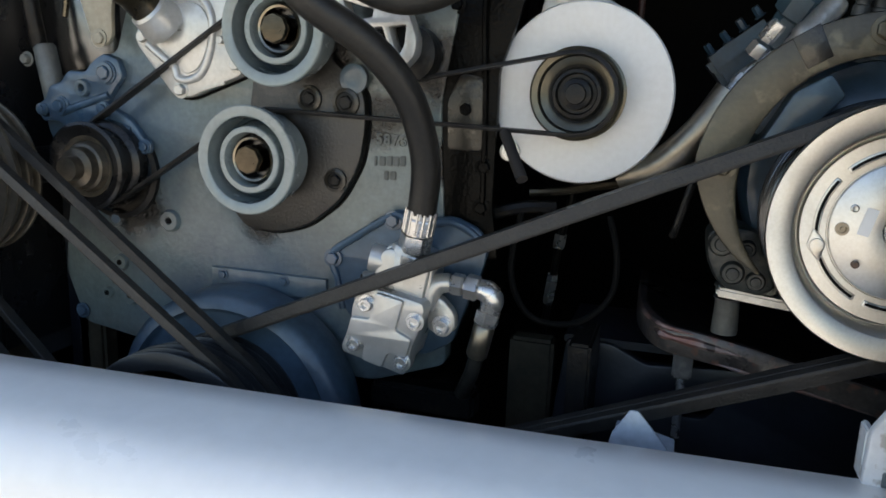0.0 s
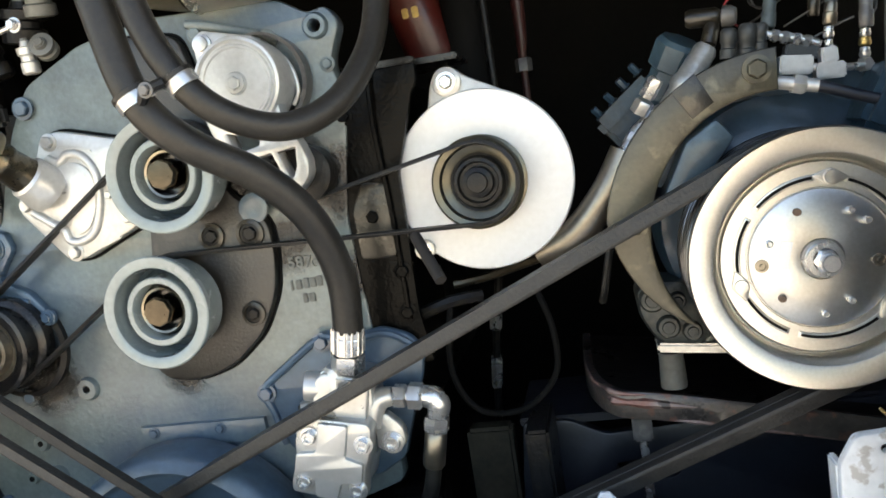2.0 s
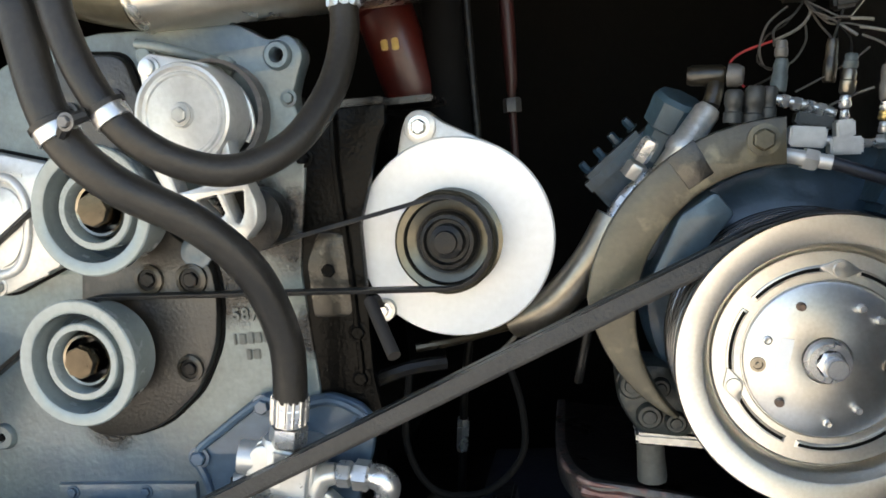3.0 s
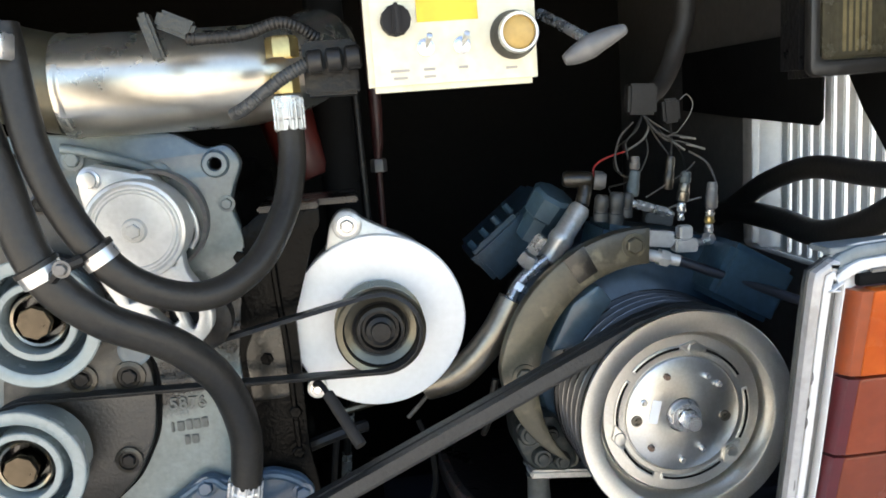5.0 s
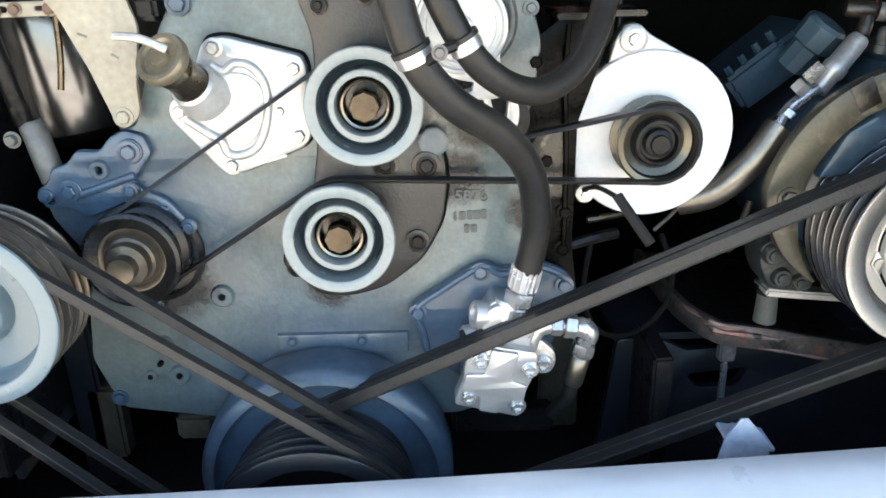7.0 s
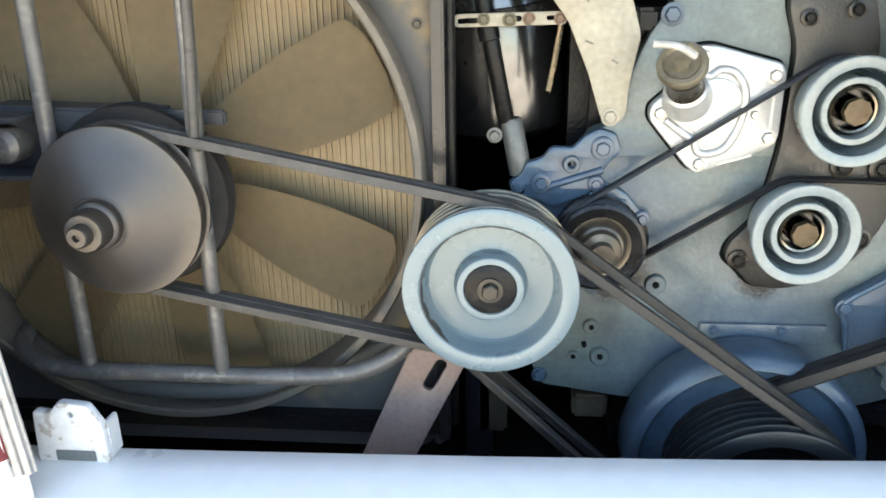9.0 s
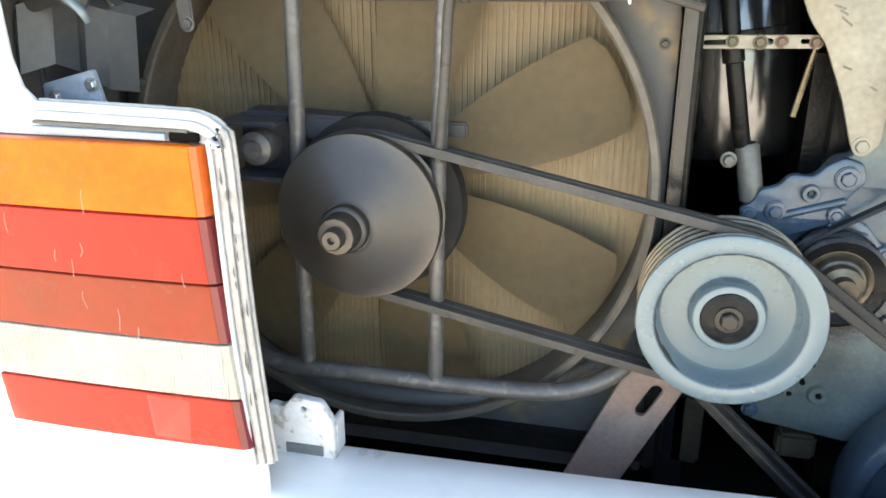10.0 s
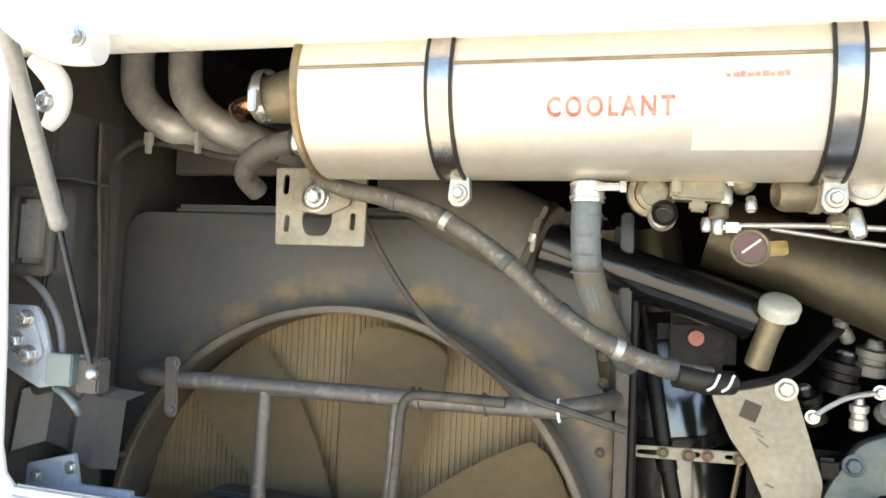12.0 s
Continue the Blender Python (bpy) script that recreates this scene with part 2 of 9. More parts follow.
BRONZE = material("bronze_strap", (0.088, 0.078, 0.050), 0.4, 0.2, (0.036, 0.031, 0.021), 170, 8, 1.0, 0.3, coat=0.2, speck=(0.13, 0.115, 0.075), mottle=0.2)
SANDY_GREASE = material("sandy_grease", (0.013, 0.011, 0.0082), 0.40, 0.0, (0.006, 0.005, 0.004), 230, 9, 1.0, 0.38, speck=(0.030, 0.025, 0.018), gloss=0.75)
GREASY = material("greasy_casting", (0.034, 0.028, 0.019), 0.28, 0.1, (0.011, 0.0095, 0.0075), 190, 10, 1.0, 0.35, coat=0.15, speck=(0.06, 0.05, 0.035))
WHITE = material("white_paint", (0.86, 0.86, 0.85), 0.3, 0.0, (0.81, 0.81, 0.80), 40, 3, 0.5, 0.03, coat=0.5)
WHITE_DISC = material("white_disc_paint", (0.82, 0.81, 0.79), 0.45, 0.0, (0.74, 0.73, 0.7), 120, 8, 0.5, 0.05)
PLASTIC_WHITE = material("white_bracket_paint", (0.68, 0.7, 0.72), 0.5, 0.0, (0.52, 0.53, 0.54), 90, 18, 0.7, 0.2, speck=(0.4, 0.38, 0.36))
PALE_BLUE = material("pale_blue_bracket", (0.40, 0.46, 0.54), 0.42, 0.1, (0.31, 0.34, 0.39), 90, 16, 0.7, 0.15)
TRIM = material("worn_alloy_trim", (0.42, 0.415, 0.41), 0.36, 0.2, (0.29, 0.28, 0.275), 130, 10, 0.9, 0.15, speck=(0.30, 0.29, 0.28), mottle=0.2)
TRIM_PALE = material("pale_trim_paint", (0.58, 0.575, 0.57), 0.4, 0.0, (0.48, 0.475, 0.47), 60, 6, 0.7, 0.05, mottle=0.1)
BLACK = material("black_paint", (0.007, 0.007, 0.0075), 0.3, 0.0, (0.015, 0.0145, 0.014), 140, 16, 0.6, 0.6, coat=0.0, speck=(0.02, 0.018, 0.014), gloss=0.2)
GROUND_TAN = material("ground_tan", (0.115, 0.092, 0.058), 0.7, 0.0, (0.06, 0.05, 0.034), 90, 16, 0.9, 0.6)
DUSTY_SHEET = material("dusty_dark_sheet", (0.05, 0.048, 0.046), 0.65, 0.0, (0.075, 0.064, 0.052), 60, 6, 0.8, 0.3)
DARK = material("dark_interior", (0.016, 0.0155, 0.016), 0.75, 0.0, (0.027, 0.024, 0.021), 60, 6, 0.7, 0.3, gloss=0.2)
BULKHEAD = material("near_black_bulkhead", (0.006, 0.0055, 0.005), 0.85, 0.0, (0.010, 0.0085, 0.007), 60, 5, 0.7, 0.3, gloss=0.1)
SHROUD = material("shroud_grey", (0.075, 0.078, 0.082), 0.55, 0.0, (0.105, 0.10, 0.09), 80, 5, 0.8, 0.15, mottle=0.15)
CAGE = material("cage_tube_grey", (0.14, 0.133, 0.128), 0.4, 0.25, (0.08, 0.075, 0.072), 120, 16, 0.7, 0.2, speck=(0.18, 0.168, 0.157))
RING_BROWN = material("dusty_ring", (0.15, 0.13, 0.105), 0.5, 0.1, (0.08, 0.068, 0.055), 120, 9, 0.8, 0.2)
GLOSS_SHEET = material("dark_gloss_sheet", (0.018, 0.018, 0.020), 0.28, 0.0, (0.010, 0.010, 0.010), 90, 9, 0.7, 0.15, coat=0.35)
GLOSS_BLACK = material("gloss_black_pipe", (0.007, 0.007, 0.0075), 0.18, 0.0, (0.012, 0.012, 0.012), 120, 10, 0.6, 0.05, coat=0.4)
ARM_GREY = material("blue_grey_arm", (0.042, 0.046, 0.056), 0.42, 0.1, (0.026, 0.027, 0.03), 90, 9, 0.7, 0.2)
DUST_PULLEY = material("dusty_pulley", (0.120, 0.107, 0.096), 0.4, 0.75, (0.085, 0.078, 0.072), 200, 5, 0.6, 0.015, mottle=0.1)
for turned_face in (DUST_PULLEY,):
    turn = turned_face.node_tree.nodes.new("ShaderNodeTangent")
    turn.direction_type, turn.axis = "RADIAL", "Y"
    turned_face.node_tree.links.new(turn.outputs[0], turned_face.node_tree.nodes["Principled BSDF"].inputs["Tangent"])
    turned_face.node_tree.nodes["Principled BSDF"].inputs["Anisotropic"].default_value = 0.6
RUSTY = material("rust_brown", (0.20, 0.13, 0.09), 0.7, 0.2, (0.09, 0.06, 0.045), 120, 16, 0.9, 0.5, speck=(0.28, 0.24, 0.2))
DRIVE_STEEL = material("dusty_dark_steel", (0.2, 0.17, 0.13), 0.32, 0.7, (0.03, 0.028, 0.026), 120, 10, 0.8, 0.2)
WORN_DARK = material("worn_dark_steel", (0.016, 0.016, 0.017), 0.26, 0.5, (0.05, 0.045, 0.04), 120, 12, 0.5, 0.2)
RED_OXIDE = material("red_oxide_steel", (0.33, 0.22, 0.18), 0.55, 0.15, (0.24, 0.19, 0.18), 120, 10, 0.8, 0.2)
RED = material("red_enamel", (0.075, 0.010, 0.007), 0.4, 0.0, (0.045, 0.006, 0.005), 90, 12, 0.8, 0.2, coat=0.2)
CAP_PALE = material("worn_pale_cap", (0.60, 0.62, 0.575), 0.45, 0.1, (0.44, 0.445, 0.40), 110, 14, 0.9, 0.2)
DIAL_RED = material("red_brown_dial", (0.15, 0.06, 0.042), 0.3, 0.0, (0.09, 0.04, 0.03), 90, 20, 0.8, 0.05, coat=0.4)
OCHRE_BUTTON = material("tan_button", (0.42, 0.27, 0.07), 0.45, 0.0, (0.33, 0.20, 0.05), 120, 20, 0.7, 0.1, coat=0.2)
CREAM = material("cream_enamel", (0.60, 0.555, 0.41), 0.4, 0.0, (0.64, 0.585, 0.42), 90, 8, 0.6, 0.06, coat=0.3)
YELLOW = material("yellow_label", (0.75, 0.48, 0.03), 0.5)
BUFF = material("buff_plate", (0.34, 0.315, 0.25), 0.5, 0.1, (0.26, 0.22, 0.16), 110, 10, 0.7, 0.2)
LABEL = material("label_paper", (0.90, 0.90, 0.88), 0.5, 0.0, (0.74, 0.73, 0.7), 60, 8, 0.4, 0.02)
RED_INK = material("red_ink", (0.62, 0.08, 0.06), 0.5, 0.0, (0.68, 0.32, 0.27), 200, 60, 1.0, 0.02)
FADED_INK = material("faded_red_ink", (0.74, 0.38, 0.32), 0.5, 0.0, (0.82, 0.62, 0.57), 200, 60, 1.0, 0.02)
GREY_INK = material("grey_ink", (0.34, 0.31, 0.27), 0.6)
HOSE_GREY = material("blue_grey_hose", (0.135, 0.162, 0.175), 0.5, 0.0, (0.085, 0.095, 0.098), 140, 14, 0.8, 0.2)
SLAT_WHITE = material("white_slat_paint", (0.72, 0.73, 0.72), 0.4, 0.0, (0.62, 0.62, 0.6), 90, 10, 0.6, 0.1)
SENSOR_BLUE = material("blue_grey_sensor", (0.085, 0.11, 0.118), 0.45, 0.0, (0.045, 0.055, 0.058), 140, 30, 0.9, 0.3)
SWITCH_GREY = material("switch_grey", (0.045, 0.047, 0.046), 0.45, 0.0, (0.025, 0.025, 0.024), 140, 24, 0.8, 0.3)
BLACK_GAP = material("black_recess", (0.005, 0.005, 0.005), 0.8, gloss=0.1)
RED_WIRE = material("red_wire", (0.28, 0.01, 0.01), 0.4)
LENS_GREY = material("dull_lens", (0.30, 0.295, 0.28), 0.3, 0.0, (0.22, 0.215, 0.20), 90, 8, 0.6, 0.05, coat=0.3)
BEZEL_GREY = material("dusty_bezel", (0.12, 0.115, 0.105), 0.5, 0.0, (0.08, 0.075, 0.068), 120, 20, 0.8, 0.2)
CORNER_GREY = material("dusty_grey_sheet", (0.28, 0.285, 0.295), 0.34, 0.15, (0.19, 0.19, 0.195), 80, 9, 0.8, 0.12, mottle=0.15)
RUST_STRIP = material("rusty_dark_strip", (0.065, 0.045, 0.036), 0.6, 0.1, (0.035, 0.028, 0.025), 90, 14, 0.9, 0.4)
DUCT_GREY = material("matt_duct_rubber", (0.12, 0.112, 0.094), 0.6, 0.0, (0.085, 0.078, 0.066), 70, 6, 0.7, 0.25)
OCHRE_DUST = material("dusty_ochre_metal", (0.27, 0.235, 0.165), 0.4, 0.5, (0.15, 0.125, 0.085), 130, 18, 0.9, 0.3)
CAGE_LINE = material("thin_steel_line", (0.5, 0.49, 0.47), 0.35, 0.8, (0.35, 0.33, 0.30), 120, 10, 0.6, 0.1)
GREY_WIRE = material("grey_wire", (0.075, 0.07, 0.06), 0.5, 0.0, (0.03, 0.028, 0.025), 200, 40, 0.9, 0.2)
STRUT_GREY = material("strut_grey", (0.30, 0.30, 0.295), 0.35, 0.2, (0.22, 0.215, 0.205), 120, 10, 0.6, 0.1)
GRIP_GREY = material("grey_grip", (0.12, 0.115, 0.11), 0.45, 0.1, (0.075, 0.072, 0.069), 120, 20, 0.6, 0.1)
TAPE_PALE = material("pale_dusty_tape", (0.20, 0.185, 0.16), 0.5, 0.0, (0.11, 0.10, 0.085), 200, 40, 0.9, 0.3)
LOOM_BLACK = material("dusty_black_loom", (0.012, 0.011, 0.010), 0.6, 0.0, (0.026, 0.023, 0.020), 140, 16, 0.9, 0.4)
LAMP_AMBER = material("dusty_amber_lens", (0.075, 0.066, 0.042), 0.25, 0.0, (0.045, 0.04, 0.027), 90, 20, 0.8, 0.2)
LAMP_RIB = material("bright_amber_rib", (0.20, 0.165, 0.085), 0.25, 0.0, (0.12, 0.10, 0.055), 90, 20, 0.8, 0.2)
BEZEL_DARK = material("dark_dusty_bezel", (0.016, 0.015, 0.0135), 0.45, 0.0, (0.028, 0.026, 0.023), 120, 20, 0.8, 0.2)
PINK_TAPE = material("pink_primer", (0.55, 0.22, 0.17), 0.6)
CONCRETE = material("yard_concrete", (0.50, 0.46, 0.40), 0.85, 0.0, (0.41, 0.375, 0.32), 12, 0.6, 0.8, 0.5)
FOLIAGE = material("foliage", (0.07, 0.10, 0.03), 0.6)
BARK = material("bark", (0.12, 0.09, 0.06), 0.8)
GLASS_DARK = material("van_glass", (0.03, 0.04, 0.05), 0.08, 0.0, None, 10, 2, 0.2, 0.0, coat=0.8)


def lens_material(name, colour, deep, ribs):
    m = material(name, colour, 0.24, 0.0, deep, 90, 9, 0.75, 0.05, coat=0.06, speck=None, gloss=0.2, mottle=0.15)
    n, l = m.node_tree.nodes, m.node_tree.links
    p = n["Principled BSDF"]
    p.inputs["Subsurface Weight"].default_value = 0.25
    p.inputs["Subsurface Radius"].default_value = (0.02, 0.008, 0.004)
    if ribs:
        tc, w = n.new("ShaderNodeTexCoord"), n.new("ShaderNodeTexWave")
        w.inputs["Scale"].default_value = ribs
        l.new(tc.outputs["Object"], w.inputs["Vector"])
        b = n.new("ShaderNodeBump")
        b.inputs["Strength"].default_value, b.inputs["Distance"].default_value = 0.5, 0.002
        l.new(w.outputs["Fac"], b.inputs["Height"])
        l.new(b.outputs[0], p.inputs["Normal"])
    return m


LENS_ORANGE = lens_material("orange_lens", (0.80, 0.165, 0.006), (0.66, 0.10, 0.005), 0)
LENS_RED = lens_material("red_lens", (0.44, 0.032, 0.020), (0.35, 0.032, 0.016), 0)
LENS_DULL = lens_material("faded_red_lens", (0.33, 0.045, 0.020), (0.23, 0.052, 0.022), 0)
EDGE_ORANGE = material("orange_lens_edge", (0.58, 0.10, 0.006), 0.3, coat=0.3)
EDGE_RED = material("red_lens_edge", (0.17, 0.008, 0.012), 0.3, coat=0.3)
# edges of the right lamp's lenses, coloured darker for shade
SHADE_EDGE_ORANGE = material("shaded_orange_edge", (0.24, 0.042, 0.005), 0.35, coat=0.2)
SHADE_EDGE_RED = material("shaded_red_edge", (0.075, 0.006, 0.009), 0.35, coat=0.2)
EDGE_CLEAR = material("clear_lens_edge", (0.42, 0.40, 0.34), 0.4)
LENS_GAP = material("purple_gap", (0.12, 0.035, 0.045), 0.5)
LENS_PATCH = material("light_red_patch", (0.56, 0.05, 0.035), 0.3, coat=0.15, gloss=0.3)
LENS_SCAR = material("pale_scratch", (0.62, 0.36, 0.26), 0.5)
LENS_CLEAR = lens_material("clear_lens", (0.46, 0.44, 0.405), (0.34, 0.32, 0.285), 70)
# the right lamp's lenses: darker, browner copies with its shade put into the colour
SHADE_ORANGE = lens_material("shaded_orange_lens", (0.43, 0.085, 0.010), (0.28, 0.045, 0.008), 0)
SHADE_RED = lens_material("shaded_red_lens", (0.200, 0.046, 0.022), (0.135, 0.034, 0.018), 0)
SHADE_LOW = lens_material("less_shaded_low_lens", (0.33, 0.045, 0.028), (0.22, 0.035, 0.022), 0)
SHADE_FADED = lens_material("shaded_faded_lens", (0.17, 0.042, 0.023), (0.11, 0.032, 0.019), 0)
SHADE_CLEAR = lens_material("shaded_clear_lens", (0.185, 0.165, 0.13), (0.13, 0.115, 0.09), 70)


def core_material():
    """Radiator core: dusty tan, with fine upright fins."""
    m = material("radiator_core", (0.285, 0.207, 0.112), 0.6, 0.0, (0.20, 0.15, 0.094), 60, 3.2, 0.9, 0.1)
    n, l = m.node_tree.nodes, m.node_tree.links
    tc, w = n.new("ShaderNodeTexCoord"), n.new("ShaderNodeTexWave")
    w.inputs["Scale"].default_value, w.inputs["Distortion"].default_value = 26.0, 0.3
    l.new(tc.outputs["Object"], w.inputs["Vector"])
    b = n.new("ShaderNodeBump")
    b.inputs["Strength"].default_value, b.inputs["Distance"].default_value = 0.13, 0.0025
    l.new(w.outputs["Fac"], b.inputs["Height"])
    l.new(b.outputs[0], n["Principled BSDF"].inputs["Normal"])
    return m


CORE = core_material()

# ------------------------------------------------------------ building tools
PLACE = {}


def thing(name, at, label, category, group="", kind=""):
    ob = new(name)
    ob.empty_display_size = 0.02
    ob.location = at
    PLACE[ob] = Vector(at)
    return tagged(ob, label, category, group, kind)


def shade(me, angle=40):
    me.polygons.foreach_set("use_smooth", [True] * len(me.polygons))
    me.set_sharp_from_angle(angle=radians(angle))


def part(name, bm, mat, parent=None, label="", at=None, angle=40):
    """One mesh object, made in world metres, under a thing or a part."""
    me = bpy.data.meshes.new(name)
    origin = Vector(at) if at is not None else (PLACE[parent].copy() if parent else Vector())
    bm.transform(Matrix.Translation(-origin))
    bmesh.ops.recalc_face_normals(bm, faces=bm.faces)
    bm.to_mesh(me)
    bm.free()
    for one in mat if isinstance(mat, (list, tuple)) else (mat,):
        me.materials.append(one)
    shade(me, angle)
    ob = new(name, me)
    if parent:
        ob.parent = parent
        ob.location = origin - PLACE[parent]
    else:
        ob.location = origin
    PLACE[ob] = origin
    if label:
        tagged(ob, label)
    return ob


def again(name, like, at, parent, turn=None):
    """A further part on the mesh of a part made before."""
    ob = new(name, like.data)
    ob.parent = parent
    ob.matrix_basis = Matrix.Translation(Vector(at) - PLACE[parent]) @ (turn or Matrix())
    PLACE[ob] = Vector(at)
    return ob


def frame_to(way):
    """A turn that lays local z on way."""
    return Vector(way).normalized().to_track_quat("Z", "Y").to_matrix().to_4x4()


def lathe(bm, profile, at, way=(0, -1, 0), seg=48):
    """Rings of (radius, height along way) round an axis."""
    m = Matrix.Translation(at) @ frame_to(way)
    rings = []
    for r, h in profile:
        if r < 1e-6:
            rings.append([bm.verts.new(m @ Vector((0, 0, h)))])
        else:
            rings.append([bm.verts.new(m @ Vector((r * math.cos(a), r * math.sin(a), h))) for a in (2 * math.pi * k / seg for k in range(seg))])
    for a, b in zip(rings, rings[1:]):
        if len(a) == 1 and len(b) == 1:
            continue
        for k in range(seg):
            j = (k + 1) % seg
            if len(a) == 1:
                bm.faces.new((a[0], b[k], b[j]))
            elif len(b) == 1:
                bm.faces.new((a[k], b[0], a[j]))
            else:
                bm.faces.new((a[k], b[k], b[j], a[j]))
    return bm


def smooth_path(pts, n=8):
    pts = [Vector(p) for p in pts]
    out = []
    for i in range(len(pts) - 1):
        p0, p1, p2, p3 = pts[max(i - 1, 0)], pts[i], pts[i + 1], pts[min(i + 2, len(pts) - 1)]
        for k in range(n):
            t = k / n
            out.append(0.5 * (2 * p1 + (p2 - p0) * t + (2 * p0 - 5 * p1 + 4 * p2 - p3) * t * t + (3 * p1 - p0 - 3 * p2 + p3) * t ** 3))
    return out + [pts[-1]]


def sweep(bm, pts, section, closed=False, up=None, caps=True):
    """A section of (a, b) pairs carried along points; up: fixed direction for b."""
    count, rings, last = len(pts), [], None
    for i, p in enumerate(pts):
        nxt = pts[(i + 1) % count] if closed else pts[min(i + 1, count - 1)]
        prv = pts[i - 1] if (closed or i) else pts[0]
        t = (nxt - prv).normalized()
        if up is not None:
            b = Vector(up)
        elif last is None:
            b = Vector((0, 0, 1)) if abs(t.z) < 0.9 else Vector((0, 1, 0))
        else:
            b = last
        b = (b - t * b.dot(t)).normalized()
        last = b
        a = b.cross(t)
        rings.append([bm.verts.new(p + a * u + b * v) for u, v in (section(i / max(count - 1, 1)) if callable(section) else section)])
    n = len(rings[0])
    for i in range(count if closed else count - 1):
        r, s = rings[i], rings[(i + 1) % count]
        for k in range(n):
            bm.faces.new((r[k], r[(k + 1) % n], s[(k + 1) % n], s[k]))
    if caps and not closed:
        bm.faces.new(rings[0][::-1])
        bm.faces.new(rings[-1])
    return bm


def disc_section(r, seg=14):
    return [(r * math.cos(2 * math.pi * k / seg), r * math.sin(2 * math.pi * k / seg)) for k in range(seg)]


def tube(bm, pts, r, seg=14, n=8, straight=False):
    path = [Vector(p) for p in pts] if straight else smooth_path(pts, n)
    if isinstance(r, (tuple, list)):
        marks = [k / (len(r) - 1) for k in range(len(r))]
        return sweep(bm, path, lambda t: disc_section(float(np.interp(t, marks, r)), seg))
    return sweep(bm, path, disc_section(r, seg))


def corrugated(bm, pts, r, pitch=0.006, seg=14):
    """A ribbed conduit."""
    path = smooth_path(pts, 30)
    run, prof = 0.0, []
    for i, p in enumerate(path):
        run += (p - path[i - 1]).length if i else 0
        prof.append(r * (1 + 0.09 * math.sin(2 * math.pi * run / pitch)))
    return sweep(bm, path, lambda t: disc_section(prof[round(t * (len(path) - 1))], seg))


def box(bm, at, size, bevel=0.003, turn=None):
    made = bmesh.ops.create_cube(bm, size=1.0)["verts"]
    m = Matrix.Translation(at) @ (turn or Matrix()) @ Matrix.Diagonal((*size, 1))
    bmesh.ops.transform(bm, matrix=m, verts=made)
    if bevel:
        edges = list({e for v in made for e in v.link_edges})
        bmesh.ops.bevel(bm, geom=edges, offset=min(bevel, min(size) * 0.45), segments=2, affect="EDGES")
    return bm


def turned(rx=0, ry=0, rz=0):
    return pose(0, 0, 0, rx, ry, rz)


def rounded(pts, r, n=5):
    """Outline with its corners rounded."""
    out, pts = [], [Vector(p) for p in pts]
    for i, p in enumerate(pts):
        a, b = pts[i - 1] - p, pts[(i + 1) % len(pts)] - p
        d = min(r, a.length * 0.45, b.length * 0.45)
        s, e = p + a.normalized() * d, p + b.normalized() * d
        for k in range(n + 1):
            t = k / n
            out.append((1 - t) ** 2 * s + 2 * t * (1 - t) * p + t * t * e)
    return [tuple(v) for v in out]


def circle(x, z, r, n=24):
    return [(x + r * math.cos(2 * math.pi * k / n), z + r * math.sin(2 * math.pi * k / n)) for k in range(n)]


def slot(x, z, length, width, angle=0, n=8):
    c, s, out = math.cos(radians(angle)), math.sin(radians(angle)), []
    for side in (1, -1):
        for k in range(n + 1):
            a = math.pi * k / n - math.pi / 2
            u, v = side * (length / 2 - width / 2 + width / 2 * math.cos(a)), side * width / 2 * math.sin(a)
            out.append((x + u * c - v * s, z + u * s + v * c))
    return out


def plate(outline, front, back, holes=(), bevel=0.002):
    """An upright sheet or casting facing the viewer (towards -y): an (x, z) outline with holes, as a bmesh."""
    cu = bpy.data.curves.new("outline", "CURVE")
    cu.dimensions, cu.fill_mode = "2D", "BOTH"
    for loop in (outline, *holes):
        sp = cu.splines.new("POLY")
        sp.points.add(len(loop) - 1)
        for q, (x, z) in zip(sp.points, loop):
            q.co = (x, z, 0, 1)
        sp.use_cyclic_u = True
    bevel = min(bevel, (back - front) * 0.4)
    cu.extrude, cu.bevel_depth, cu.bevel_resolution, cu.offset = (back - front) / 2 - bevel, bevel, 1, -bevel
    ob = bpy.data.objects.new("outline", cu)
    me = ob.to_mesh()
    bm = bmesh.new()
    bm.from_mesh(me)
    ob.to_mesh_clear()
    bpy.data.objects.remove(ob)
    bpy.data.curves.remove(cu)
    bmesh.ops.remove_doubles(bm, verts=bm.verts, dist=1e-5)
    bm.transform(Matrix.Translation((0, (front + back) / 2, 0)) @ turned(90))
    return bm


def hexhead(bm, at, r, h, way=(0, -1, 0), washer=True, seg=6):
    """A hexagon head or nut with chamfered crown and washer."""
    if washer:
        lathe(bm, [(0, 0), (r * 1.45, 0), (r * 1.45, r * 0.22), (r * 1.0, r * 0.25)], at, way, 18)
    lathe(bm, [(r, 0), (r, h * 0.85), (r * 0.84, h), (0, h)], at, way, seg)
    return bm


BOLT = {}


